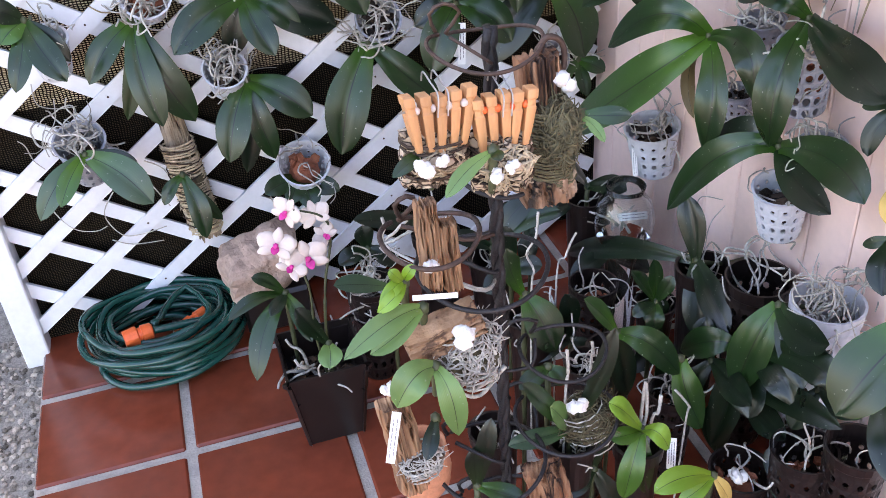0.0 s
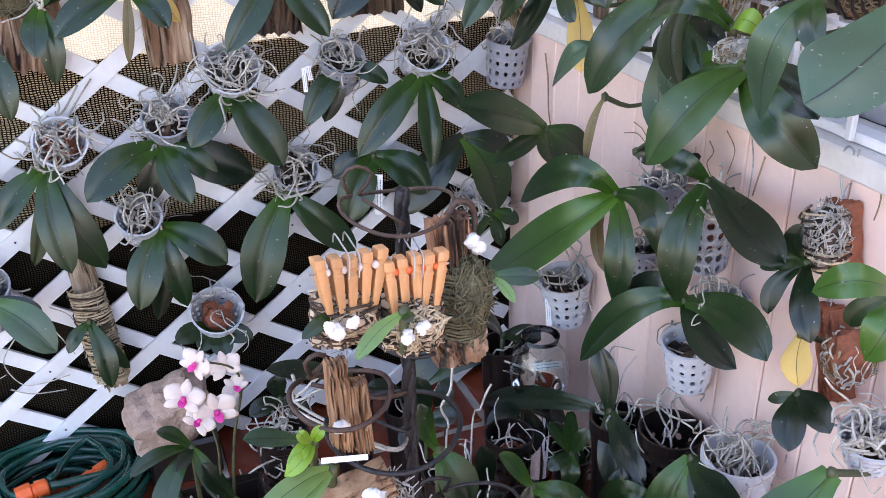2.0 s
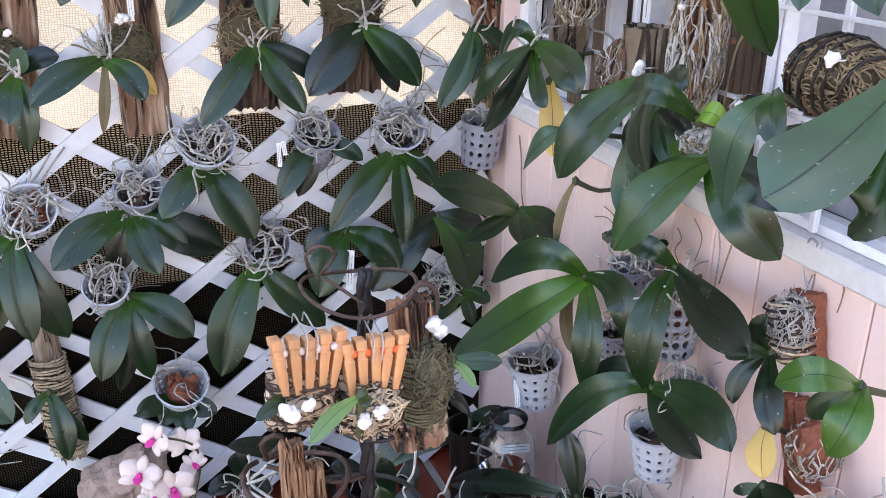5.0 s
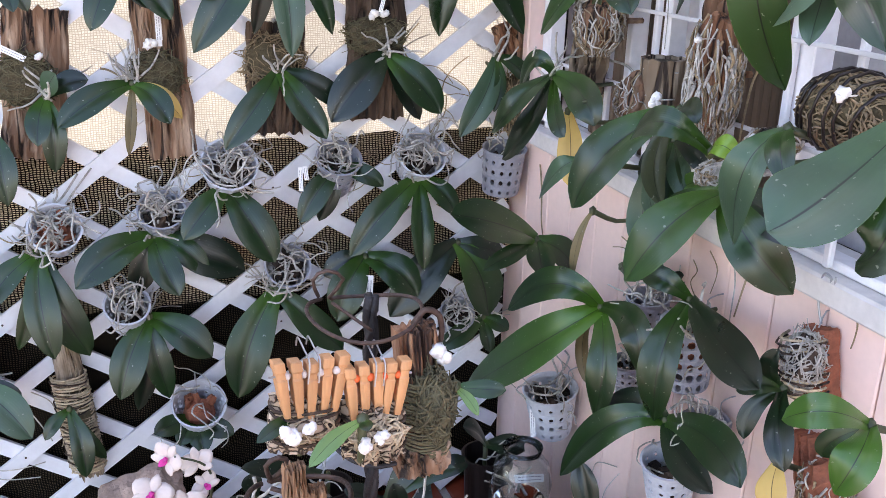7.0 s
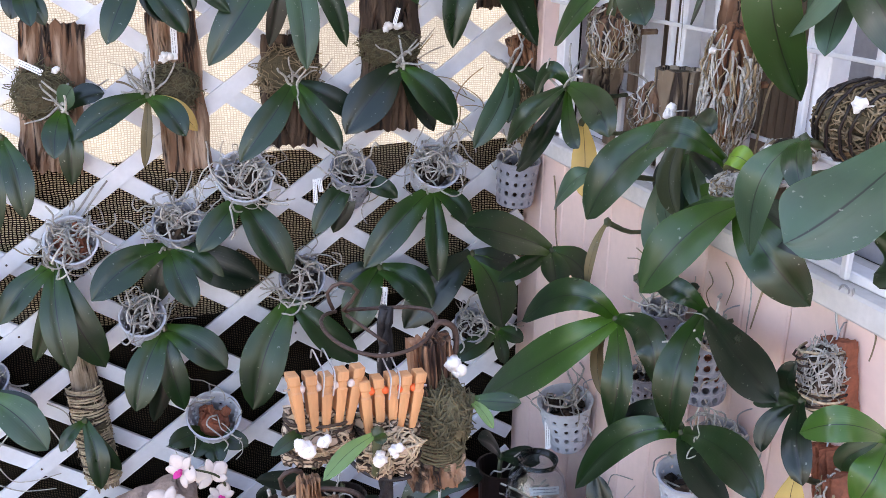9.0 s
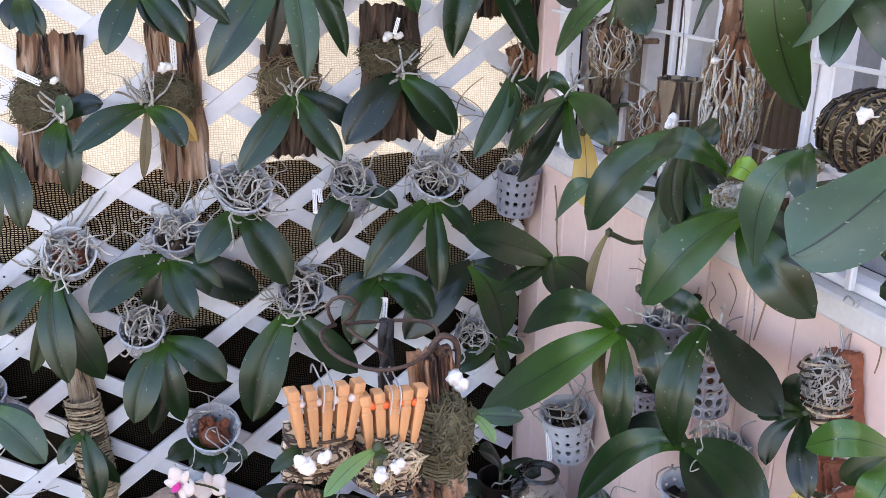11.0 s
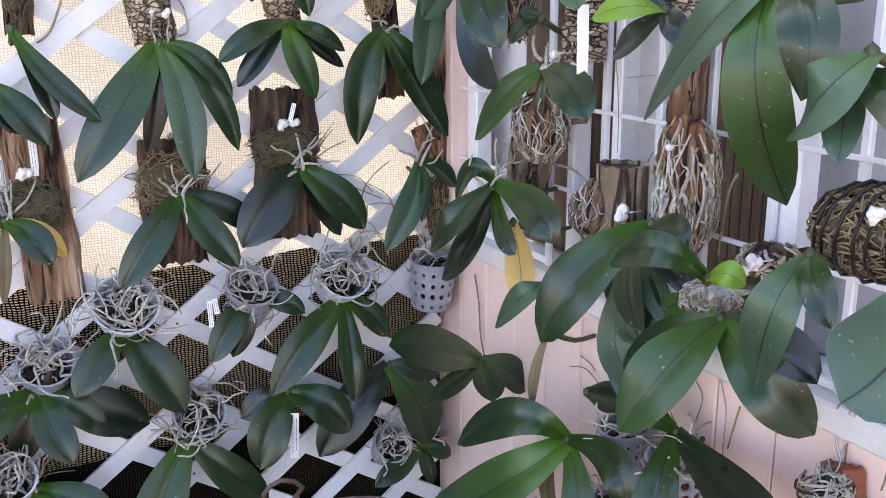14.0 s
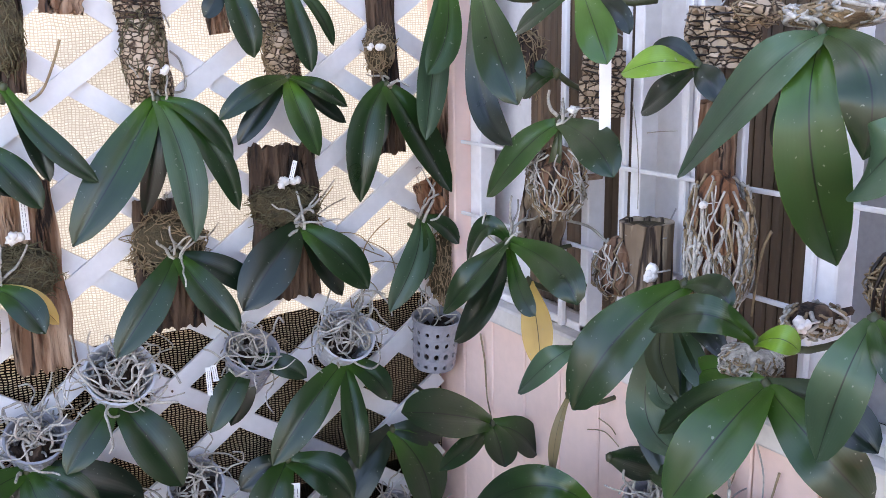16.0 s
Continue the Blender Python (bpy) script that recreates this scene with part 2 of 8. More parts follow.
M["hose"] = mat("green_hose", (0.0005, 0.055, 0.042), 0.22, var=0.25, scale=25, fine=200, bump=0.05, coat=0.4)
M["orange"] = mat("orange_plastic", (0.80, 0.13, 0.03), 0.4, var=0.1, scale=30, fine=200, bump=0.05)
M["root"] = mat("aerial_root", (0.43, 0.41, 0.37), 0.8, var=0.55, scale=40, fine=250, bump=0.4, rand=0.15)
M["root_brown"] = mat("dry_root", (0.27, 0.20, 0.12), 0.9, var=0.45, scale=50, fine=300, bump=0.5, rand=0.2)
M["wood_tan"] = wood_mat("tan_wood", (0.36, 0.19, 0.10), (0.48, 0.29, 0.17), (0.14, 0.07, 0.038), 0.4)
M["moss"] = mat("dry_moss", (0.085, 0.066, 0.035), 0.95, var=0.5, scale=60, fine=300, bump=0.8)
M["moss_green"] = mat("string_moss", (0.12, 0.105, 0.058), 0.95, var=0.4, scale=60, fine=300, bump=0.6)
M["wood"] = wood_mat("weathered_wood", (0.22, 0.115, 0.065), (0.50, 0.36, 0.26), (0.018, 0.010, 0.007))
M["wood_pale"] = wood_mat("grey_wood", (0.24, 0.17, 0.11), (0.52, 0.42, 0.32), (0.03, 0.018, 0.012))
M["wood_dark"] = wood_mat("dark_wood", (0.050, 0.028, 0.017), (0.16, 0.10, 0.065), (0.008, 0.005, 0.004))
M["peg"] = mat("peg_wood", (0.56, 0.27, 0.115), 0.5, var=0.16, scale=22, fine=100, bump=0.15, stretch=(3, 3, 0.4), rand=0.15)
M["cork"] = cork_mat()
M["plastic"] = mat("cloudy_plastic", (0.30, 0.31, 0.35), 0.3, var=0.15, scale=30, fine=160, bump=0.1)
M["plastic_white"] = mat("white_net_pot", (0.54, 0.56, 0.61), 0.35, var=0.1, scale=30, fine=160, bump=0.1)
M["plastic_dark"] = mat("black_plastic", (0.014, 0.009, 0.008), 0.32, var=0.2, scale=30, fine=160, bump=0.05)
M["terracotta"] = mat("terracotta_pot", (0.52, 0.22, 0.12), 0.75, var=0.25, scale=20, fine=160, bump=0.3)
M["clay"] = mat("clay_chip", (0.26, 0.080, 0.040), 0.8, var=0.35, scale=40, fine=200, bump=0.4, rand=0.2)
M["stone"] = mat("rough_stone", (0.42, 0.29, 0.23), 0.9, var=0.4, scale=14, fine=90, bump=1.0)
M["rust"] = mat("rusty_rod", (0.075, 0.045, 0.035), 0.6, metal=0.35, var=0.5, scale=30, fine=200, bump=0.5)
M["iron"] = mat("dark_iron", (0.020, 0.018, 0.020), 0.55, metal=0.2, var=0.4, scale=30, fine=200, bump=0.5)
M["wire"] = mat("grey_wire", (0.45, 0.45, 0.45), 0.4, metal=0.8, var=0.2, bump=0.05)
M["tag"] = mat("white_tag", (0.82, 0.83, 0.83), 0.5, var=0.05, bump=0.03)
M["ink"] = mat("grey_ink", (0.16, 0.16, 0.20), 0.7, var=0.1, bump=0.0)
M["puff"] = mat("white_marker", (0.80, 0.78, 0.75), 0.75, var=0.1, scale=50, fine=200, bump=0.5)
M["petal"] = mat("white_petal", (0.66, 0.55, 0.49), 0.55, var=0.06, scale=30, fine=120, bump=0.1)
M["magenta"] = mat("magenta_lip", (0.62, 0.03, 0.25), 0.5, var=0.2, scale=40, bump=0.1)
M["stem"] = mat("green_stem", (0.055, 0.065, 0.028), 0.5, var=0.3, scale=30, bump=0.1)
M["blind"] = mat("brown_slat", (0.12, 0.078, 0.050), 0.55, var=0.2, scale=10, fine=80, bump=0.1, stretch=(1, 1, 0.1))
M["frame_grey"] = mat("grey_white_paint", (0.86, 0.86, 0.88), 0.45, var=0.1, scale=9, fine=70, bump=0.12)
M["sill"] = mat("sill_paint", (0.70, 0.68, 0.66), 0.5, var=0.14, scale=12, fine=70, bump=0.25)
# grey of a dark reflection in glass, given to the panel as colour
M["panel_reflection"] = mat("reflection_grey_panel", (0.34, 0.34, 0.36), 0.4, var=0.15, scale=6)
M["sun_screen"] = mat("unseen_sun_screen", (0.06, 0.05, 0.035), 0.9, var=0.4)
# near-black in place of the room's lack of light
M["dark"] = mat("unlit_interior", (0.012, 0.009, 0.008), 0.9, var=0.3)
M["ceil"] = mat("unseen_roof", (0.62, 0.62, 0.60), 0.7, var=0.1)
M["cloth_up"] = cloth_mat("cream_shade_net", (0.56, 0.54, 0.48), (0.93, 0.94, 0.91), 0.0052, 0.0042, 0.0008, 0.75)
M["cloth_low"] = cloth_mat("black_shade_net", (0.012, 0.010, 0.008), (0.12, 0.09, 0.06), 0.0050, 0.0042, 0.0015, 0.3)
# no sun reaches behind this band; its cream gap colour imitates backlight
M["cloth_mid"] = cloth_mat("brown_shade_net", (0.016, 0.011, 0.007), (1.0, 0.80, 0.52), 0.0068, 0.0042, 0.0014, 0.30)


def glass():
    m = bpy.data.materials.new("window_glass")
    m.use_nodes = True
    b = m.node_tree.nodes["Principled BSDF"]
    b.inputs["Base Color"].default_value = (0.9, 0.94, 0.94, 1)
    b.inputs["Transmission Weight"].default_value, b.inputs["Roughness"].default_value = 1.0, 0.03
    return m


M["glass"] = glass()


def pebble():
    m = mat("pebbles", (0.30, 0.27, 0.24), 0.9, var=0.35, scale=60, fine=250, bump=0.5)
    N, L = m.node_tree.nodes, m.node_tree.links
    g, r = N.new("ShaderNodeNewGeometry"), N.new("ShaderNodeValToRGB")
    r.color_ramp.elements[0].color, r.color_ramp.elements[1].color = (0.08, 0.065, 0.05, 1), (0.60, 0.51, 0.41, 1)
    L.new(g.outputs["Random Per Island"], r.inputs["Fac"])
    L.new(r.outputs[0], N["Principled BSDF"].inputs["Base Color"])
    return m


M["pebble"] = pebble()


# ---------------------------------------------------------------- mesh helpers
def mesh_ob(name, bm, material, parent=None, label="", smooth=False):
    me = bpy.data.meshes.new(name)
    bmesh.ops.recalc_face_normals(bm, faces=bm.faces)
    bm.to_mesh(me)
    bm.free()
    if smooth:
        me.polygons.foreach_set("use_smooth", [True] * len(me.polygons))
    me.materials.append(M[material] if isinstance(material, str) else material)
    ob = new(name, me)
    if parent:
        ob.parent = parent
    if label:
        ob["label"] = label
    return ob


def part(name, bm, material, parent, label="", smooth=False):
    return mesh_ob(name, bm, material, parent, label, smooth)


def empty(name, at=(0, 0, 0), label="", category="", group=""):
    e = new(name)
    e.empty_display_size = 0.02
    e.location = at
    return tagged(e, label, category, group)


def box(bm, lo, hi, bevel=0.0):
    vs = [bm.verts.new((x, y, z)) for x in (lo[0], hi[0]) for y in (lo[1], hi[1]) for z in (lo[2], hi[2])]
    fs = [bm.faces.new([vs[i] for i in q]) for q in ((0, 1, 3, 2), (4, 6, 7, 5), (0, 4, 5, 1), (2, 3, 7, 6), (0, 2, 6, 4), (1, 5, 7, 3))]
    if bevel:
        bmesh.ops.bevel(bm, geom=list({e for f in fs for e in f.edges}), offset=bevel, segments=1, affect="EDGES")
    return vs


def tube(bm, pts, r0, r1=None, sides=6, cap=True):
    """A tapered tube along points."""
    r1 = r0 if r1 is None else r1
    pts = [Vector(p) for p in pts]
    n = len(pts)
    ref = Vector((0.13, 0.31, 0.94))
    rings = []
    for i, p in enumerate(pts):
        d = (pts[min(i + 1, n - 1)] - pts[max(i - 1, 0)]).normalized()
        a = d.cross(ref if abs(d.dot(ref)) < 0.95 else Vector((1, 0, 0))).normalized()
        b = d.cross(a)
        r = r0 + (r1 - r0) * i / max(1, n - 1)
        rings.append([bm.verts.new(p + (a * math.cos(2 * math.pi * k / sides) + b * math.sin(2 * math.pi * k / sides)) * r) for k in range(sides)])
    for q, s in zip(rings, rings[1:]):
        for k in range(sides):
            bm.faces.new((q[k], q[(k + 1) % sides], s[(k + 1) % sides], s[k]))
    if cap:
        bm.faces.new(rings[0][::-1])
        bm.faces.new(rings[-1])


def smooth_path(pts, k=5):
    """Points along a soft curve through pts."""
    pts = [Vector(p) for p in pts]
    out = []
    for i in range(len(pts) - 1):
        p0, p1, p2, p3 = pts[max(i - 1, 0)], pts[i], pts[i + 1], pts[min(i + 2, len(pts) - 1)]
        for j in range(k):
            t = j / k
            out.append(0.5 * (2 * p1 + (p2 - p0) * t + (2 * p0 - 5 * p1 + 4 * p2 - p3) * t * t + (3 * p1 - p0 - 3 * p2 + p3) * t ** 3))
    return out + [pts[-1]]


def blob(bm, at, r, rough=0.25, sub=2, squash=(1, 1, 1), seed=0.0):
    res = bmesh.ops.create_icosphere(bm, subdivisions=sub, radius=1.0)
    for v in res["verts"]:
        d = v.co.normalized()
        k = 1 + rough * noise.noise(d * 2.2 + Vector((seed, seed * 1.7, -seed)))
        v.co = Vector(at) + Vector((d.x * squash[0], d.y * squash[1], d.z * squash[2])) * r * k
    return res["verts"]


# ---------------------------------------------------------------- ground, floor, walls
def sheet(name, lo, hi, material, label="", sub=0):
    bm = bmesh.new()
    box(bm, lo, hi)
    return tagged(mesh_ob(name, bm, material), label, "", "", "structure")


sheet("ground", (-300, -300, -0.12), (300, 300, -0.055), "gravel", "grey gravel ground beside the tiled patio")
slab = sheet("floor", (-1.352, -4.0, -0.10), (0.06, 0.10, -0.006), "grout", "patio slab with pale cement joints under red tiles")
# assumed roof, never in view; its extent is set by the light it blocks
sheet("ceiling", (-3.2, -0.45, 2.45), (0.10, 0.55, 2.50), "ceil", "unseen pale roof strip over the patio edge, sized to block sun")

# added out of view: holds the sun off the gravel and the lower net
sheet("sun_screen_outside", (-6.0, 1.0, -0.06), (0.6, 1.06, 1.96), "sun_screen", "unseen dark screen added beyond the lattice to shade gravel and lower net")
# pebbles beside the slab
bm = bmesh.new()
rg = random.Random(5)
for i in range(2600):
    x, y = rg.uniform(-1.75, -1.36), rg.uniform(-0.95, 0.12)
    r = rg.uniform(0.003, 0.008)
    res = bmesh.ops.create_icosphere(bm, subdivisions=1, radius=r)
    for v in res["verts"]:
        v.co = Vector((v.co.x * rg.uniform(0.8, 1.3) + x, v.co.y * rg.uniform(0.8, 1.3) + y, v.co.z * 0.7 - 0.053))
tagged(mesh_ob("gravel", bm, "pebble"), "loose grey and tan gravel stones", "gravel", "", "stuff")


def strip_between(bm, ax, az, bx, bz, half, y0, y1):
    """A flat board from a to b in the plane of the lattice."""
    d = Vector((bx - ax, 0, bz - az)).normalized()
    n = Vector((-d.z, 0, d.x)) * half
    a, b = Vector((ax, 0, az)), Vector((bx, 0, bz))
    lo = [bm.verts.new((p.x, y0, p.z)) for p in (a - n, b - n, b + n, a + n)]
    hi = [bm.verts.new((p.x, y1, p.z)) for p in (a - n, b - n, b + n, a + n)]
    bm.faces.new(lo)
    bm.faces.new(hi[::-1])
    for i in range(4):
        j = (i + 1) % 4
        bm.faces.new((lo[i], hi[i], hi[j], lo[j]))


X0, X1, Z0, Z1 = -1.36, -0.02, 0.01, 2.2
RUNS = ((1, 0.73, 0.1505, -0.0171, -0.0085, -0.0005), (-1, 0.66, 0.146, 0.0016, 0.0005, 0.0085))
lattice = empty("wall_lattice", (0, 0, 0), "white painted wooden diamond lattice screen on the patio edge", "lattice")
lattice["kind"] = "structure"
for sg, SLOPE, STEP, off, y0, y1 in RUNS:
    for k in range(-14, 32):
        c = off + k * STEP
        pts = []
        for x in (X0, X1):
            z = c + sg * SLOPE * x
            if Z0 <= z <= Z1:
                pts.append((x, z))
        for z in (Z0, Z1):
            x = (z - c) / (sg * SLOPE)
            if X0 < x < X1:
                pts.append((x, z))
        if len(pts) < 2:
            continue
        pts.sort()
        (ax, az), (bx, bz) = pts[0], pts[-1]
        if abs(bx - ax) < 0.05:
            continue
        bm = bmesh.new()
        strip_between(bm, ax, az, bx, bz, 0.0160, y0, y1)
        part("lattice_strip", bm, "white", lattice)
bm = bmesh.new()
for k in range(-14, 32):
    for j in range(-14, 32):
        cu, cd = RUNS[0][3] + k * RUNS[0][2], RUNS[1][3] + j * RUNS[1][2]
        x = (cd - cu) / (RUNS[0][1] + RUNS[1][1])
        z = cu + RUNS[0][1] * x
        if X0 < x < X1 and Z0 < z < Z1 and (k * 7 + j * 3) % 5 == 0:
            rr = bmesh.ops.create_cone(bm, cap_ends=True, segments=6, radius1=0.0025, radius2=0.002, depth=0.002)
            for v in rr["verts"]:
                v.co = Vector((x + v.co.x, -0.009 - v.co.z, z + v.co.y))
part("nails", bm, "rust", lattice)
bm = bmesh.new()
box(bm, (-1.392, -0.028, -0.03), (-1.337, 0.03, 2.4), 0.003)
tagged(mesh_ob("post", bm, "white"), "white painted timber post at the lattice end", "post", "", "structure")
bm = bmesh.new()
box(bm, (-1.395, 0.012, 2.2), (0.02, 0.05, 2.27), 0.003)
tagged(mesh_ob("rail", bm, "white"), "white top rail over the lattice", "rail", "", "structure")


def net(name, x0, x1, z0, z1, y, material, label, sag=0.004):
    """A hanging net with soft folds and thickness."""
    bm = bmesh.new()
    nx, nz = 40, 24
    for side in (0, 1):
        g = [[bm.verts.new((x0 + (x1 - x0) * i / nx, y + side * 0.002 + sag * noise.noise(Vector((i * 0.35, j * 0.2, y * 30))),
                            z0 + (z1 - z0) * j / nz + (0.012 * noise.noise(Vector((i * 0.22, j * 0.02, 3))) if j == nz else 0))) for j in range(nz + 1)] for i in range(nx + 1)]
        for i in range(nx):
            for j in range(nz):
                bm.faces.new((g[i][j], g[i + 1][j], g[i + 1][j + 1], g[i][j + 1]))
    return tagged(mesh_ob(name, bm, material, smooth=True), label, "shade net", "", "structure")


net("shade_net_upper", -1.40, 0.0, 0.80, 2.3, 0.040, "cloth_up", "cream woven shade net glowing with daylight behind the lattice")
net("shade_net_lower", -1.40, 0.0, -0.02, 0.60, 0.030, "cloth_low", "black woven shade net behind the lattice")
net("shade_net_middle", -1.40, 0.0, 0.55, 0.885, 0.024, "cloth_mid", "dark brown folded shade net band behind the lattice, gaps coloured as if backlit")

# pink boarded wall under the window
wall = sheet("wall_east", (0.012, -3.2, -0.05), (0.10, 0.10, 0.872), "pink", "pale pink tongue and groove boarded wall")
y = 0.03
k = 0
while y > -3.1:
    bm = bmesh.new()
    box(bm, (0.0, y - 0.0975, 0.0), (0.0118, y, 0.8715), 0.0025)
    part("board", bm, "pink", wall)
    y -= 0.1
bm = bmesh.new()
box(bm, (-0.014, -3.2, 0.874), (0.10, 0.02, 0.910), 0.004)
tagged(mesh_ob("window_sill", bm, "sill"), "white painted window sill with chipped edge", "window sill", "", "structure")
# corner post between lattice and house wall
bm = bmesh.new()
box(bm, (-0.020, -0.072, 0.912), (0.03, 0.022, 2.4), 0.003)
tagged(mesh_ob("corner_board", bm, "pink"), "pink corner board between lattice and window", "board", "", "structure")

# open window over the sill: frames, bars, slatted blinds behind
window = empty("window_1", (0, 0, 0), "white framed window with brown slat blinds and white security bars", "window")
window["kind"] = "structure"


def wbox(name, lo, hi, m, label="", bevel=0.002):
    bm = bmesh.new()
    box(bm, lo, hi, bevel)
    return part(name, bm, m, window, label)


FR = [(-0.075, 0.035), (-0.40, 0.018), (-0.51, 0.02), (-0.62, 0.018), (-0.83, 0.03), (-1.24, 0.05), (-1.60, 0.05), (-2.0, 0.05), (-2.5, 0.05), (-3.15, 0.05)]
for y, w in FR:
    wbox("window_frame", (0.012, y - w, 0.912), (0.045, y, 2.3), "frame_grey")
wbox("window_frame", (0.012, -3.2, 2.3), (0.05, 0.0, 2.4), "frame_grey")
wbox("window_frame", (0.012, -3.2, 0.911), (0.044, -0.05, 0.925), "frame_grey")
# pale panels with brown slat blinds between them
wbox("curtain_panel", (0.094, -0.80, 0.911), (0.098, -0.02, 2.35), "frame_grey")
# greyer from here on, in place of glass reflecting dark surroundings
wbox("curtain_panel", (0.094, -3.1, 0.911), (0.098, -0.801, 2.35), "panel_reflection")
yy = -0.17
while yy > -1.45:
    if yy > -0.42 or -0.77 < yy < -0.55 or yy < -1.1:
        wbox("slat", (0.078, yy - 0.0165, 0.912), (0.090, yy, 2.3), "blind", bevel=0.003)
    yy -= 0.0185
for y in (-0.365, -0.505, -0.625, -0.72, -0.83, -0.95):
    bm = bmesh.new()
    box(bm, (0.000, y - 0.006, 0.915), (0.010, y + 0.006, 2.2), 0.002)
    part("security_bar", bm, "white", window)
for z in (1.055, 1.185, 1.44, 1.70):
    bm = bmesh.new()
    box(bm, (-0.006, -1.2, z - 0.003), (-0.0005, -0.07, z + 0.003), 0.001)
    part("cross_bar", bm, "white", window)
# unlit room as near-black sheets; the north one also blocks sun at the corner
sheet("wall_room", (0.5, -3.2, -0.05), (0.6, 0.6, 2.5), "dark", "near-black sheet standing in for the unlit room behind the window")
sheet("wall_north", (0.031, 0.024, -0.05), (0.6, 0.10, 2.5), "dark", "near-black unseen end wall that keeps sun out of the window")
sheet("wall_upper", (0.0, -3.2, 2.40), (0.6, 0.1, 2.6), "pink", "pink boarded wall over the window")
sheet("wall_south", (-0.0, -3.3, -0.05), (0.6, -3.2, 2.6), "pink", "pink house wall end")


# ---------------------------------------------------------------- orchids
def leaf_mesh(parent, tip, width, out, material, arch=0.16, twist=0.0, fold=0.20, name="leaf", nu=8, nv=15):
    """One fleshy strap leaf from the origin to tip, bulging along out, with a groove down the middle."""
    tip = Vector(tip)
    ln = tip.length
    ax = tip.normalized()
    up = Vector((0, 0, 1))
    o = Vector(out).normalized()
    horiz = 1 - abs(ax.z)
    lift = (o * 0.7 + up * (0.35 + 0.9 * horiz)).normalized()
    mid = Vector(arch) * 2 - tip * 0.5 if isinstance(arch, tuple) else tip * 0.5 + lift * ln * arch * 2
    nrm0 = (o * 0.85 + up * 0.45)
    bm = bmesh.new()
    uvl = bm.loops.layers.uv.new("UVMap")
    top, bot = [], []
    bend = 0.0 if isinstance(arch, tuple) else 0.06 * ln * math.sin(tip.x * 41 + tip.z * 67)
    sd = (tip.x * 13.1 + tip.z * 7.7 + width * 91) % 5
    for j in range(nv + 1):
        t = j / nv
        p = mid * 2 * t * (1 - t) + tip * t * t
        d = (mid * 2 * (1 - 2 * t) + tip * 2 * t).normalized()
        p = p + ax.cross(o) * bend * math.sin(math.pi * t)
        n = (nrm0 - d * nrm0.dot(d)).normalized()
        s = d.cross(n)
        if twist:
            q = Matrix.Rotation(twist * t, 3, d)
            n, s = q @ n, q @ s
        q_ = t / 0.60
        w = 0.5 * width * ((0.34 + 0.66 * (q_ * q_ * (3 - 2 * q_)) ** 0.72) if q_ < 1 else max(0.0, 1 - ((t - 0.60) / 0.40) ** 2.0) ** 0.66)
        w = max(w, width * 0.015)
        rt, rb = [], []
        for i in range(nu + 1):
            u = i / nu * 2 - 1
            wob = 0.035 * width * noise.noise(Vector((t * 3.2, u * 0.8, sd)))
            h = fold * w * abs(u) - 0.10 * w * abs(u) ** 3 + wob * abs(u)
            if i == nu // 2:
                h -= 0.022 * width
            c = p + s * (u * w) + n * h
            rt.append(bm.verts.new(c))
            rb.append(rt[-1] if i in (0, nu) or j == nv else bm.verts.new(c - n * 0.0022 * (1 - u * u)))
        top.append(rt)
        bot.append(rb)
    for j in range(nv):
        for i in range(nu):
            for g, flip in ((top, False), (bot, True)):
                q = [g[j][i], g[j][i + 1], g[j + 1][i + 1], g[j + 1][i]]
                uvs = [(i / nu, j / nv), ((i + 1) / nu, j / nv), ((i + 1) / nu, (j + 1) / nv), (i / nu, (j + 1) / nv)]
                if flip:
                    q, uvs = q[::-1], uvs[::-1]
                try:
                    f = bm.faces.new(q)
                except ValueError:
                    continue
                f.smooth = True
                for lp, w_ in zip(f.loops, uvs):
                    lp[uvl].uv = w_
    bm.normal_update()
    for ed in bm.edges:
        if ed.calc_face_angle(0.0) > 1.0:
            ed.smooth = False
    me = bpy.data.meshes.new(name)
    bm.to_mesh(me)
    bm.free()
    me.materials.append(M[material])
    ob = new(name, me)
    ob.parent = parent
    return ob


def roots(parent, n, length, direction, spread, seed, material="root", r=0.0028, start=0.012, name="aerial_root", curl=1.0):
    """Aerial roots wandering from a crown; each root is a part."""
    rg = random.Random(seed)
    d0 = Vector(direction).normalized()
    for k in range(n):
        p = Vector((rg.uniform(-1, 1), rg.uniform(-1, 1), rg.uniform(-1, 1))) * start
        d = (d0 + Vector((rg.uniform(-1, 1), rg.uniform(-1, 1), rg.uniform(-1, 1))) * spread).normalized()
        pts = [p.copy()]
        ln = length * rg.uniform(0.55, 1.15)
        for i in range(6):
            d = (d + Vector((rg.uniform(-1, 1), rg.uniform(-1, 1), rg.uniform(-1, 1))) * 0.42 * curl).normalized()
            p = p + d * ln / 6
            pts.append(p.copy())
        bm = bmesh.new()
        rr = r * rg.uniform(0.7, 1.25)
        tube(bm, smooth_path(pts, 3), rr, rr * 0.6, 5)
        part(name, bm, material, parent, smooth=True)


OUT = {"L": (0.0, -1.0, 0.15), "P": (-0.85, -0.45, 0.15), "F": (-0.1, -0.75, 0.65), "S": (-0.2, -0.9, 0.3)}
WHERE = {"L": "white lattice", "P": "pink house wall", "F": "tiled patio floor", "S": "iron plant stand"}


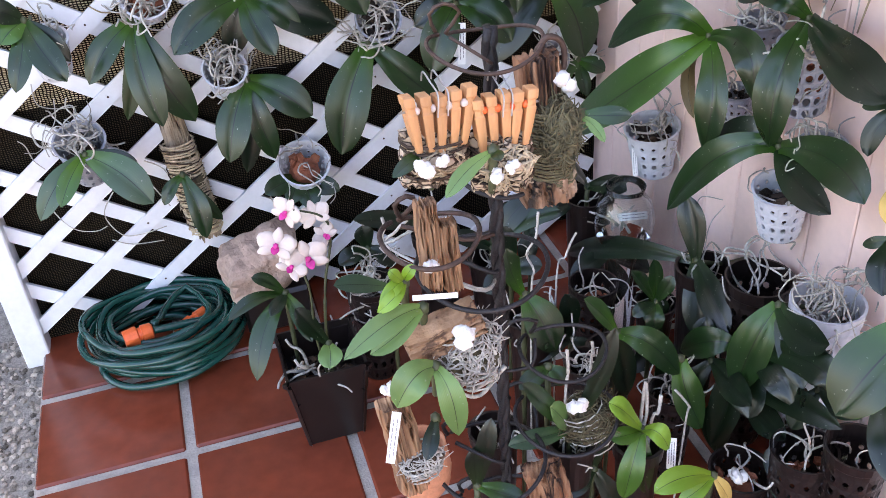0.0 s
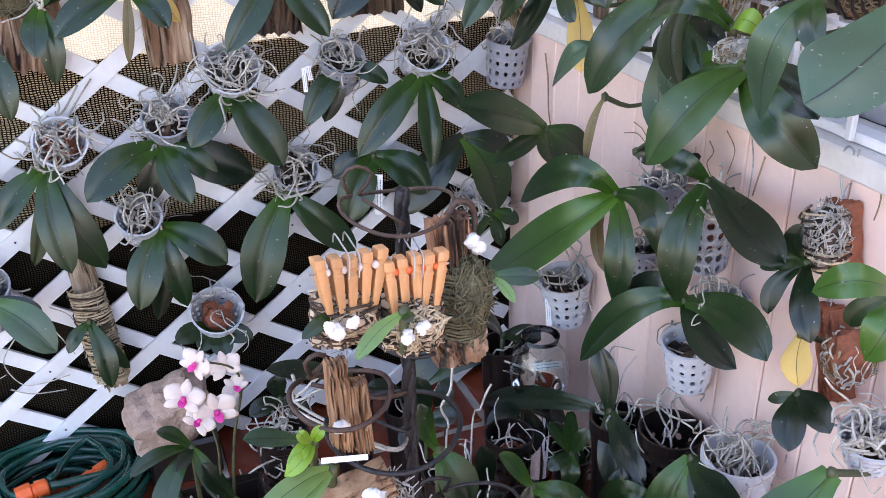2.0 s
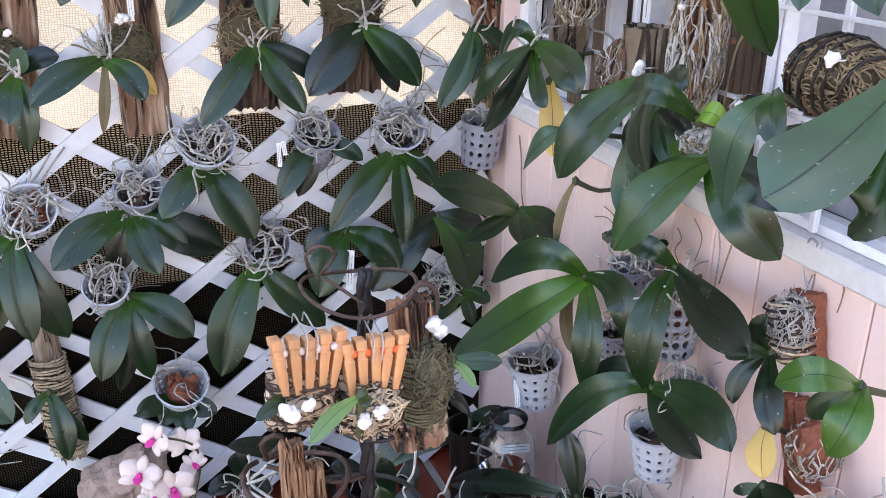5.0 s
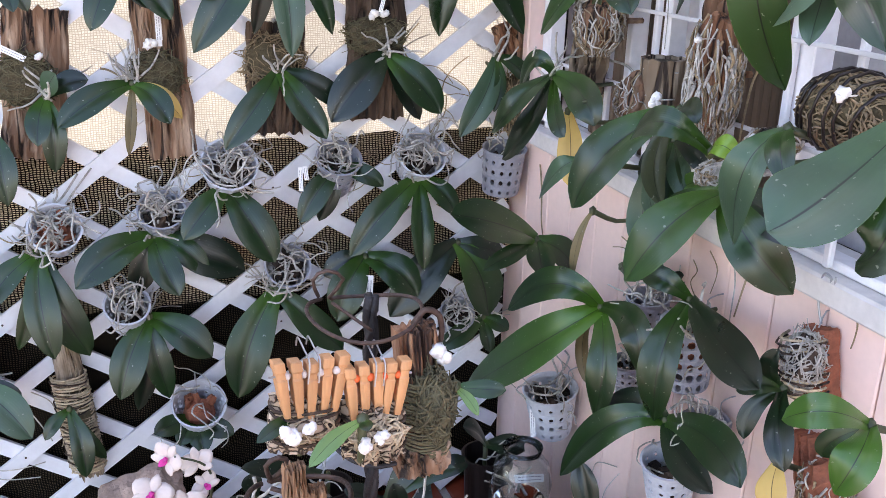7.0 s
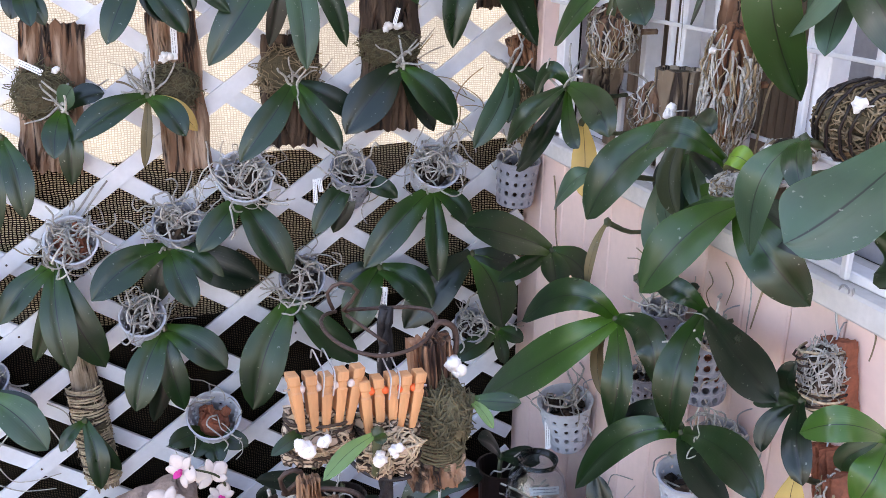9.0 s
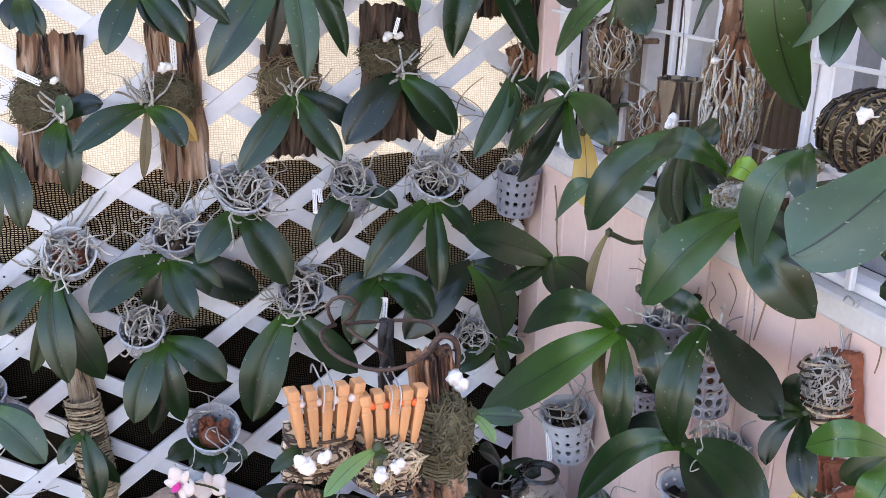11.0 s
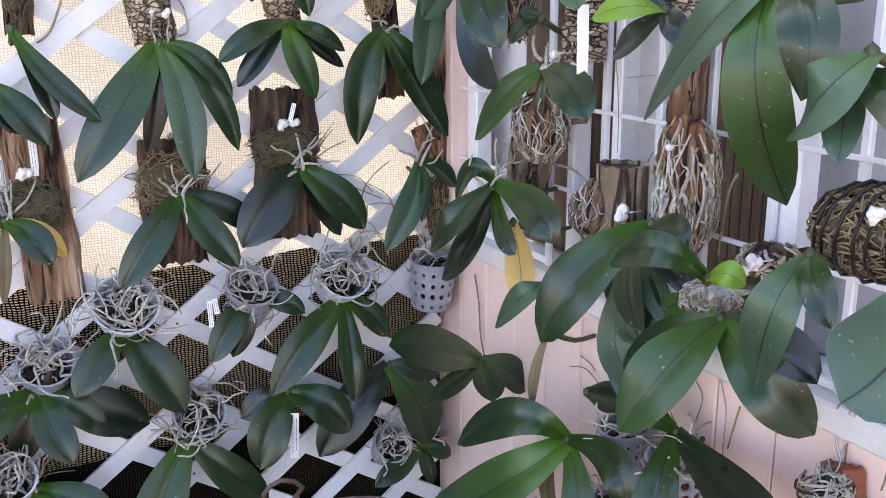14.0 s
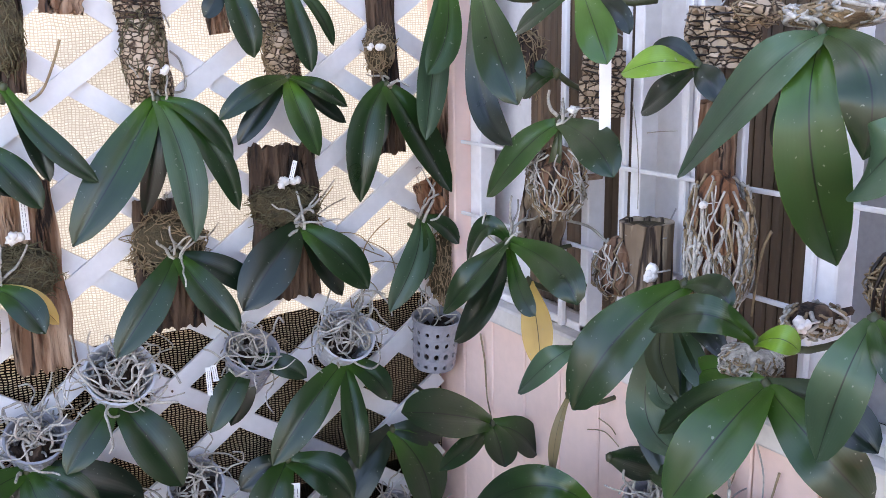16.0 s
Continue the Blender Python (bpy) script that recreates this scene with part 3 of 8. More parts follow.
def orchid(at, face, leaves, look_word="dark green", root_n=0, root_len=0.09, root_dir=(0, 0, 0.6), spread=0.9, seed=1):
    """A moth orchid: crown, strap leaves (tip offset, width, material, arch) and aerial roots."""
    how = "hung on" if face in "LP" else "over"
    count = {1: "one leaf", 2: "two leaves", 3: "three leaves", 4: "four leaves", 5: "five leaves"}.get(len(leaves), "many leaves")
    e = empty("orchid", at, f"{look_word} moth orchid, {count}, {how} {WHERE[face]}", "orchid", "moth orchids")
    bm = bmesh.new()
    blob(bm, (0, 0, 0), 0.0075, 0.3, 1, (1, 1, 1.3), seed)
    back = {"L": (0.0, -0.004 - at[1], -0.02), "P": (0.008 - at[0], 0.0, -0.02)}.get(face, (0.0, 0.01, -0.05) if face == "S" else (0.0, 0.02, 0.0 - at[2]))
    tube(bm, smooth_path([(0, 0, 0), Vector(back) * 0.5 + Vector((0, 0, -0.012)), back], 3), 0.005, 0.0035, 6)
    part("crown", bm, "stem", e, smooth=True)
    for tx, ty, tz, w, m, arch in leaves:
        leaf_mesh(e, (tx, ty, tz), w if isinstance(arch, tuple) else w * 0.93, OUT[face], m, arch)
    if root_n:
        roots(e, root_n, root_len, root_dir, spread, seed)
    return e


# ---------------------------------------------------------------- mounts, pots and small things
def basis(d):
    """Two directions across d."""
    d = Vector(d).normalized()
    a = d.cross(Vector((0, 1, 0)) if abs(d.y) < 0.9 else Vector((1, 0, 0))).normalized()
    return d, a, a.cross(d)


def plank(a, b, w, th, material, face, label, seed, hook=True):
    """A split piece of weathered wood from a down to b with ragged ends and cracks."""
    a, b = Vector(a), Vector(b)
    e = empty("wood_mount", b, label, "wood mount", "wood mounts")
    ln = (a - b).length
    d = (a - b).normalized()
    o = Vector((0, -1, 0)) if face in "LS" else Vector((-1, 0, 0))
    if face == "F":
        o = Vector((-0.3, -0.95, 0))
    s = d.cross(o).normalized()
    o = s.cross(d).normalized()
    nx, nz = 24, 18
    bm = bmesh.new()
    g = {}
    for k in (0, 1):
        for i in range(nx + 1):
            for j in range(nz + 1):
                u, v = i / nx - 0.5, j / nz
                edge = 0.08 * w * noise.noise(Vector((seed, v * 5, 1.0 if u > 0 else 9.0)))
                x = u * w + edge * abs(u) * 2
                end = 0.05 * ln * noise.noise(Vector((u * 11, seed, v * 20))) if j in (0, nz) else 0
                ridge = th * (0.30 * noise.noise(Vector((u * 9, v * 1.2, seed))) + 0.12 * noise.noise(Vector((u * 25, v * 2, seed)))) - th * 0.5 * abs(u * 2) ** 4
                ridge -= 0.55 * th * max(0.0, 1 - abs(noise.noise(Vector((u * 4 + 3, v * 1.1, seed * 1.3)))) / 0.07)
                h = (th + ridge) if k else 0.0
                g[k, i, j] = bm.verts.new(d * (v * ln + end) + s * x + o * h)
    for i in range(nx):
        for j in range(nz):
            bm.faces.new((g[1, i, j], g[1, i + 1, j], g[1, i + 1, j + 1], g[1, i, j + 1]))
            bm.faces.new((g[0, i, j], g[0, i, j + 1], g[0, i + 1, j + 1], g[0, i + 1, j]))
    for i in range(nx):
        for j in (0, nz):
            bm.faces.new((g[0, i, j], g[0, i + 1, j], g[1, i + 1, j], g[1, i, j]))
    for j in range(nz):
        for i in (0, nx):
            bm.faces.new((g[0, i, j], g[0, i, j + 1], g[1, i, j + 1], g[1, i, j]))
    part("wood", bm, material, e)
    if hook and face in "LP":
        bm = bmesh.new()
        back = Vector((0, -0.002 - b.y, 0)) if face == "L" else Vector((0.012 - b.x, 0, 0))
        p = d * ln * 0.9
        tube(bm, smooth_path([p + o * th * 0.6, p + d * 0.03, p + back + d * 0.02, p + back - d * 0.01], 3), 0.0011, 0.0011, 5)
        part("hook", bm, "wire", e)
    return e


def strands(bm, n, rx, ry, rz, seed, r=0.0012, wild=0.5, length=0.05):
    """Short fibres lying over an ellipsoid."""
    rg = random.Random(seed)
    for _ in range(n):
        t, z = rg.uniform(0, 6.283), rg.uniform(-1, 1)
        q = math.sqrt(1 - z * z)
        p = Vector((q * math.cos(t), q * math.sin(t), z))
        d = p.cross(Vector((rg.uniform(-1, 1), rg.uniform(-1, 1), rg.uniform(-1, 1)))).normalized()
        pts = []
        for i in range(5):
            k = 1.0 + rg.uniform(-0.06, 0.12) + (wild * i / 5 if rg.random() < 0.15 else 0)
            pts.append(Vector((p.x * rx, p.y * ry, p.z * rz)) * k)
            p = (p + d * length / max(rx, rz) / 5 + Vector((rg.uniform(-1, 1), rg.uniform(-1, 1), rg.uniform(-1, 1))) * 0.12).normalized()
        tube(bm, smooth_path(pts, 2), r * rg.uniform(0.5, 1.5), r * 0.5, 4, False)


def moss(at, rx, ry, rz, material, label, seed, n=90, core="moss", r=0.0012, strand_len=0.06, wild=0.5, back=None):
    """A clump of dry moss or fibre: a rough core and loose strands over it."""
    e = empty("moss_clump", at, label, "moss", "moss clumps")
    bm = bmesh.new()
    blob(bm, (0, 0, 0), 1.0, 0.35, 3, (rx * 0.95, ry * 0.95, rz * 0.95), seed)
    if back:
        tube(bm, [(0, 0, 0), back], 0.004, 0.004, 5)
    part("core", bm, core, e, smooth=True)
    bm = bmesh.new()
    strands(bm, n, rx, ry, rz, seed, r, wild, strand_len)
    ob = part("fibre_tangle", bm, material, e, smooth=True)
    ob["kind"] = "stuff"
    return e


CHIPS = {}


def chip_mesh(k, material):
    """A rough angular chip, shared between pots."""
    if (k, material) not in CHIPS:
        bm = bmesh.new()
        blob(bm, (0, 0, 0), 1.0, 0.9, 1, (1, 1, 1), 3.0 + k * 5)
        me = bpy.data.meshes.new("chip")
        bm.to_mesh(me)
        bm.free()
        me.materials.append(M[material])
        CHIPS[k, material] = me
    return CHIPS[k, material]


def net_pot(at, axis, r1, r0, h, material, label, seed, face="L", fill="bark", root_n=8, holes=True, cols=14, rows=4, hang=True):
    """An open pot with ringed round holes, along axis from its bottom; at is the middle of its rim."""
    at = Vector(at)
    e = empty("orchid_pot", at, label, "flower pot", "orchid pots")
    d, a, b = basis(axis)
    bm = bmesh.new()

    def pt(ang, v, out=0.0):
        r = r0 + (r1 - r0) * v + out
        return d * (h * (v - 1)) + (a * math.cos(ang) + b * math.sin(ang)) * r

    if holes:
        da = 2 * math.pi / cols
        hs = (0.36, 0.40, 0.34) if fill == "clay" and face == "P" else (0.20, 0.28, 0.24)
        for row in range(rows):
            for c in range(cols):
                a0 = c * da
                v0, v1 = row / rows * 0.9, (row + 1) / rows * 0.9
                ring, inner, lip = [], [], []
                for k in range(8):
                    t = 2 * math.pi * k / 8
                    cx, cz = math.cos(t), math.sin(t)
                    q = 0.5 / max(abs(cx), abs(cz))
                    aa, vv = a0 + (0.5 + cx * q) * da, v0 + (0.5 + cz * q) * (v1 - v0)
                    ring.append(bm.verts.new(pt(aa, vv)))
                    ai, vi = a0 + (0.5 + cx * hs[row % 3]) * da, v0 + (0.5 + cz * hs[row % 3]) * (v1 - v0)
                    inner.append(bm.verts.new(pt(ai, vi, 0.0012)))
                    lip.append(bm.verts.new(pt(a0 + (0.5 + cx * hs[row % 3] * 0.86) * da, v0 + (0.5 + cz * hs[row % 3] * 0.86) * (v1 - v0), -0.0015)))
                for k in range(8):
                    j = (k + 1) % 8
                    bm.faces.new((ring[k], ring[j], inner[j], inner[k]))
                    bm.faces.new((inner[k], inner[j], lip[j], lip[k]))
        v_top = 0.9
    else:
        v_top = 0.0
    n = 28
    prof = [(v_top, 0.0), (0.93, 0.0), (0.94, 0.002), (1.0, 0.003), (1.0, -0.001), (0.93, -0.002)] if holes else [(0, 0), (0.5, 0), (0.9, 0.0), (0.91, 0.004), (1, 0.005), (1, 0.0), (0.8, -0.003), (0.1, -0.004)]
    rings = [[bm.verts.new(pt(2 * math.pi * k / n, v, o)) for k in range(n)] for v, o in prof]
    for q, s in zip(rings, rings[1:]):
        for k in range(n):
            bm.faces.new((q[k], q[(k + 1) % n], s[(k + 1) % n], s[k]))
    base = [bm.verts.new(pt(2 * math.pi * k / n, 0.0)) for k in range(n)]
    bm.faces.new(base)
    bmesh.ops.remove_doubles(bm, verts=bm.verts, dist=0.0002)
    part("pot", bm, material, e, smooth=False)
    rg = random.Random(seed)
    kind = {"bark": ("bark_chip", "wood_dark"), "clay": ("clay_shard", "clay"), "moss": ("moss_tuft", "moss")}[fill]
    for k in range(16):
        t, q = rg.uniform(0, 6.283), math.sqrt(rg.random()) * 0.80
        v = rg.uniform(0.55, 0.88) if k < 12 else rg.uniform(0.2, 0.5)
        rr = (r0 + (r1 - r0) * v) * q
        ob = new(kind[0], chip_mesh(k % 4, kind[1]))
        ob.parent = e
        sz = r1 * rg.uniform(0.16, 0.28)
        ob.location = d * (h * (v - 1)) + (a * math.cos(t) + b * math.sin(t)) * rr
        ob.rotation_euler = (rg.uniform(0, 6), rg.uniform(0, 6), rg.uniform(0, 6))
        ob.scale = (sz, sz * rg.uniform(0.7, 1.2), sz * rg.uniform(0.4, 0.9))
    bm = bmesh.new()
    blob(bm, d * (-h * 0.52), min(r0 * 0.86, h * 0.5), 0.3, 2, (1, 1, 1), seed)
    part("potting_mix", bm, kind[1], e)
    if root_n:
        for k in range(int(root_n * 2.6)):
            t = rg.uniform(0, 6.283)
            p = d * rg.uniform(-0.3, 0.1) * h + (a * math.cos(t) + b * math.sin(t)) * r1 * rg.uniform(0.1, 0.9)
            dd = Vector((rg.uniform(-1, 1), rg.uniform(-1, 1), rg.uniform(-1, 1))) + d * 0.5
            pts = [p]
            for i in range(6):
                dd = (dd + Vector((rg.uniform(-1, 1), rg.uniform(-1, 1), rg.uniform(-1, 1))) * 0.8 - pts[-1] / r1 * 0.30).normalized()
                pts.append(pts[-1] + dd * r1 * 0.42)
            bm = bmesh.new()
            r = 0.0021 * rg.uniform(0.5, 1.3)
            tube(bm, smooth_path(pts, 3), r, r * 0.7, 5)
            part("root", bm, "root", e, smooth=True)
    if hang and face in "LP":
        back = Vector((0, -0.001 - at.y, 0.0)) if face == "L" else Vector((0.006 - at.x, 0, 0))
        bm = bmesh.new()
        rim = -back.normalized() * -r1 * 0.9
        tube(bm, smooth_path([rim, rim * 0.8 + Vector((0, 0, 0.03)), back + Vector((0, 0, 0.035)), back + Vector((0, 0, 0.0))], 4), 0.0012, 0.0012, 5)
        part("hanger", bm, "wire", e)
    return e


def puff(at, r, seed, back=(0, 0.01, -0.01)):
    """A crumpled white marker of paper or foam."""
    bm = bmesh.new()
    rg = random.Random(seed)
    for k in range(4):
        blob(bm, (rg.uniform(-0.6, 0.6) * r, rg.uniform(-0.3, 0.3) * r, rg.uniform(-0.5, 0.5) * r), r * rg.uniform(0.45, 0.75), 0.6, 2, (1, 1, 1), seed + k * 3)
    tube(bm, [(0, 0, 0), back], r * 0.12, r * 0.1, 5)
    ob = tagged(mesh_ob("paper_marker", bm, "puff", smooth=True), "crumpled white paper marker tied to an orchid mount", "paper marker", "paper markers")
    ob.location = at
    return ob


def name_tag(a, b, w, facing, lines=2, label="narrow white plastic plant label with handwriting"):
    """A flat plastic label from a to b; writing as bars."""
    a, b = Vector(a), Vector(b)
    d = b - a
    ln = d.length
    d.normalize()
    o = Vector(facing)
    o = (o - d * o.dot(d)).normalized()
    s = d.cross(o)
    e = empty("plant_label", a, label, "plant label", "plant labels")

    def slab(u0, u1, v0, v1, z0, z1):
        bm = bmesh.new()
        vs = [bm.verts.new(d * u + s * v + o * z) for u in (u0, u1) for v in (v0, v1) for z in (z0, z1)]
        for q in ((0, 1, 3, 2), (4, 6, 7, 5), (0, 4, 5, 1), (2, 3, 7, 6), (0, 2, 6, 4), (1, 5, 7, 3)):
            bm.faces.new([vs[i] for i in q])
        return bm
    part("strip", slab(0, ln, -w / 2, w / 2, 0, 0.0008), "tag", e)
    rg = random.Random(int(abs(a.x * 1000 + a.z * 777)))
    for k in range(lines):
        v = (k + 0.5) / lines - 0.5
        u = 0.12
        while u < 0.85:
            q = rg.uniform(0.03, 0.11)
            part("writing", slab(u * ln, (u + q) * ln, v * w * 0.8 - w * 0.045, v * w * 0.8 + w * 0.045, 0.0009, 0.0012), "ink", e)
            u += q + 0.025
    return e


def strand(pts, r, material, name, label, category, group=""):
    """One loose root or wire along a soft curve."""
    o = Vector(pts[0])
    bm = bmesh.new()
    tube(bm, smooth_path([Vector(p) - o for p in pts], 5), r, r * 0.75, 6)
    ob = tagged(mesh_ob(name, bm, material, smooth=True), label, category, group)
    ob.location = o
    return ob


def log_mount(at, r, h, seed):
    e = empty("log_mount", at, "short hollow weathered log hung on white window bars", "log mount")
    bm = bmesh.new()
    n = 26
    prof = [(0, 1.0), (0.3, 1.03), (0.7, 1.0), (1.0, 1.02), (1.0, 0.80), (0.55, 0.74)]
    rings = []
    for v, q in prof:
        rings.append([bm.verts.new((r * q * (1 + 0.03 * noise.noise(Vector((math.cos(6.283 * k / n) * 3, math.sin(6.283 * k / n) * 3, v * 1.3 + seed)))) * math.cos(6.283 * k / n),
                                    r * q * math.sin(6.283 * k / n), h * (v - 0.5) + 0.004 * noise.noise(Vector((k * 0.9, v, seed))))) for k in range(n)])
    for q, s in zip(rings, rings[1:]):
        for k in range(n):
            bm.faces.new((q[k], q[(k + 1) % n], s[(k + 1) % n], s[k]))
    bm.faces.new(rings[0])
    part("wood", bm, "wood_pale", e)
    # dark disc below the rim paints the shade inside the log
    bm = bmesh.new()
    bmesh.ops.create_cone(bm, cap_ends=True, segments=20, radius1=r * 0.70, radius2=r * 0.80, depth=h * 0.02, matrix=Matrix.Translation((0, 0, h * 0.44)))
    part("hollow", bm, "moss", e, "dark disc for the shade inside the log")
    bm = bmesh.new()
    tube(bm, smooth_path([(-r, 0, h * 0.35), (0, -r * 1.02, h * 0.33), (r, 0, h * 0.35), (0.006 - at[0], 0, h * 0.62)], 5), 0.0011, 0.0011, 5)
    part("wire", bm, "wire", e)
    return e


def root_mass(at, rx, ry, rz, n, seed, label, core="wood", back=None, r=0.0034):
    """Wood hidden under a net of thick pale roots running downwards."""
    e = empty("root_mount", at, label, "root mount", "root mounts")
    bm = bmesh.new()
    blob(bm, (0, 0, 0), 1.0, 0.3, 3, (rx * 0.88, ry * 0.88, rz * 0.98), seed)
    if back:
        tube(bm, [(0, 0, 0), back], 0.005, 0.005, 5)
    part("wood", bm, core, e)
    rg = random.Random(seed)
    for k in range(int(n * 3.4)):
        t = rg.uniform(0, 6.283)
        z = rg.uniform(-0.2, 1.0)
        pts = []
        for i in range(7):
            q = math.sqrt(max(0.25, 1 - min(0.97, abs(z)) ** 4))
            kx = rg.uniform(0.84, 1.14)
            pts.append((rx * q * math.cos(t) * kx, ry * q * math.sin(t) * kx, rz * z))
            t += rg.uniform(-0.30, 0.30)
            z -= rg.uniform(0.05, 0.40)
            if z < -1.1:
                z = -1.1
        bm = bmesh.new()
        rr = r * 0.6 * rg.uniform(0.45, 1.3)
        tube(bm, smooth_path(pts, 3), rr, rr * 0.7, 5)
        part("root", bm, "root" if k % 3 else "root_brown", e, smooth=True)
    return e


def rope_wrap(a, b, rx, ry, turns, r, material, face, seed, label, taper=0.0):
    """Cord wound round a mount from a to b."""
    a, b = Vector(a), Vector(b)
    d = (b - a)
    ln = d.length
    d.normalize()
    o = Vector((0, -1, 0)) if face in "LSF" else Vector((-1, 0, 0))
    s = d.cross(o).normalized()
    o = s.cross(d)
    rg = random.Random(seed)
    bm = bmesh.new()
    pts = []
    n = int(turns * 12)
    for k in range(n + 1):
        t = 6.283 * k / 12
        jit = noise.noise(Vector((k * 0.21, seed, 0))) * 0.9
        q = math.sqrt(1 - taper * (2 * k / n - 1) ** 2)
        pts.append(d * (ln * (k / n) + ln / turns * jit) + s * math.cos(t) * q * rx * (1 + 0.12 * noise.noise(Vector((k * 0.33, 1, seed)))) + o * math.sin(t) * q * ry * (1 + 0.12 * noise.noise(Vector((k * 0.33, 5, seed)))))
    tube(bm, pts, r, r, 5)
    ob = tagged(mesh_ob("cord", bm, material, smooth=True), label, "cord", "cords")
    ob.location = a
    return ob


# ---------------------------------------------------------------- the plants
orchid((-0.982, -0.055, 0.717), "L", [(-0.100, -0.050, -0.088, 0.054, "leaf", 0.12), (-0.054, -0.020, -0.183, 0.042, "leaf", 0.12), (0.010, -0.080, -0.183, 0.066, "leaf", 0.12), (0.070, -0.040, -0.203, 0.079, "leaf", 0.12)], "dark green", 7, 0.090, (0, 0, 0.6), 0.90, seed=1)
orchid((-0.776, -0.055, 0.728), "L", [(-0.146, -0.080, -0.060, 0.075, "leaf", 0.12), (0.034, -0.080, -0.095, 0.063, "leaf", 0.12), (0.094, -0.040, -0.071, 0.052, "leaf", 0.12), (0.166, -0.020, -0.081, 0.089, "leaf_shaded", 0.12), (-0.043, 0.000, -0.113, 0.057, "leaf_shaded", 0.12)], "dark green", 7, 0.090, (0, 0, 0.6), 0.90, seed=2)
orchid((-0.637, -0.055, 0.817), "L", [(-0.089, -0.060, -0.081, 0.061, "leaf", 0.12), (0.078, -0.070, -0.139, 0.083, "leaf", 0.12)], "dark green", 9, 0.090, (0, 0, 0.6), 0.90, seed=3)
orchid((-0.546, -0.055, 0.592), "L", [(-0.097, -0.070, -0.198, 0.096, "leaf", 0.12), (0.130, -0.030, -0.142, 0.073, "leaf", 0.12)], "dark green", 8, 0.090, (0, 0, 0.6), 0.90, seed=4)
orchid((-0.798, -0.055, 0.562), "L", [(-0.068, -0.070, -0.135, 0.073, "leaf", 0.12), (0.024, -0.040, -0.163, 0.056, "leaf", 0.12), (0.110, -0.060, -0.074, 0.076, "leaf", 0.12), (-0.037, -0.010, -0.197, 0.048, "leaf_shaded", 0.12)], "dark green", 7, 0.090, (0, 0, 0.6), 0.90, seed=5)
orchid((-0.413, -0.055, 0.839), "L", [(-0.091, -0.050, -0.091, 0.055, "leaf", 0.12), (0.079, -0.050, -0.030, 0.045, "leaf", 0.21), (-0.042, 0.000, -0.108, 0.043, "leaf_shaded", 0.12)], "dark green", 6, 0.090, (0, 0, 0.6), 0.90, seed=6)
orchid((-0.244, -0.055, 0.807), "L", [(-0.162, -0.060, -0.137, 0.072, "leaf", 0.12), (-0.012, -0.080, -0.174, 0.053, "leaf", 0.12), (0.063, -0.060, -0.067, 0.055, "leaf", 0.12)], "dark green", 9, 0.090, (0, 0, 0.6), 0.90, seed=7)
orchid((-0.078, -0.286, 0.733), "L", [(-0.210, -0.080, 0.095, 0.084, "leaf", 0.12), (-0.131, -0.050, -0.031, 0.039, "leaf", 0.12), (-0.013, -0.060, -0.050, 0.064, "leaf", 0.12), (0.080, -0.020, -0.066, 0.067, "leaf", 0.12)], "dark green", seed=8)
orchid((-0.358, -0.055, 0.644), "L", [(-0.075, -0.050, -0.117, 0.084, "leaf", 0.12), (0.097, -0.060, -0.077, 0.084, "leaf", 0.12), (-0.090, 0.000, -0.034, 0.058, "leaf_shaded", 0.12)], "dark green", seed=9)
orchid((-0.152, -0.055, 0.655), "L", [(-0.161, -0.030, -0.142, 0.094, "leaf_shaded", 0.12), (0.054, -0.060, -0.154, 0.100, "leaf", 0.12), (0.099, -0.020, -0.029, 0.058, "leaf_shaded", 0.12)], "dark green", seed=10)
orchid((-0.085, -0.055, 0.470), "L", [(-0.121, -0.040, -0.045, 0.050, "leaf", 0.12), (0.004, -0.040, -0.070, 0.038, "leaf", 0.12), (0.046, -0.040, -0.020, 0.042, "leaf", 0.12)], "dark green", 5, 0.090, (0, 0, 0.6), 0.90, seed=11)
orchid((-0.730, -0.055, 0.322), "L", [(-0.080, -0.050, 0.006, 0.046, "leaf", 0.12), (-0.033, -0.060, -0.023, 0.044, "leaf", 0.12), (0.013, -0.070, -0.042, 0.053, "leaf", 0.12), (0.077, -0.040, -0.028, 0.047, "leaf", 0.12)], "dark green", seed=12)
orchid((-0.964, -0.055, 0.384), "L", [(-0.048, -0.030, -0.044, 0.030, "leaf", 0.12), (0.019, -0.050, -0.130, 0.047, "leaf", 0.12), (0.059, -0.020, -0.112, 0.034, "leaf", 0.12)], "dark green", seed=13)
orchid((-0.938, -0.055, 1.002), "L", [(0.023, -0.040, 0.048, 0.043, "leaf_sheen", 0.04), (0.074, -0.010, 0.031, 0.044, "leaf_shaded", 0.12), (-0.018, -0.060, -0.072, 0.047, "leaf", 0.12), (0.004, -0.030, -0.128, 0.046, "leaf", 0.12)], "dark green", 12, 0.080, (0, 0, 0.5), 1.2, seed=14)
orchid((-0.791, -0.055, 1.021), "L", [(-0.130, -0.060, -0.061, 0.057, "leaf", 0.12), (0.058, -0.060, -0.063, 0.053, "leaf", 0.12), (-0.017, -0.020, -0.127, 0.022, "leaf_brown", 0.12), (0.082, -0.020, -0.063, 0.039, "leaf_yellow", 0.12)], "dark green", 12, 0.080, (0, 0, 0.5), 1.2, seed=15)
orchid((-0.525, -0.055, 1.037), "L", [(-0.116, -0.070, -0.130, 0.062, "leaf", 0.12), (0.071, -0.080, -0.118, 0.061, "leaf", 0.12), (0.129, -0.030, -0.077, 0.054, "leaf_shaded", 0.12)], "dark green", 12, 0.090, (0, 0, 0.5), 1.2, seed=16)
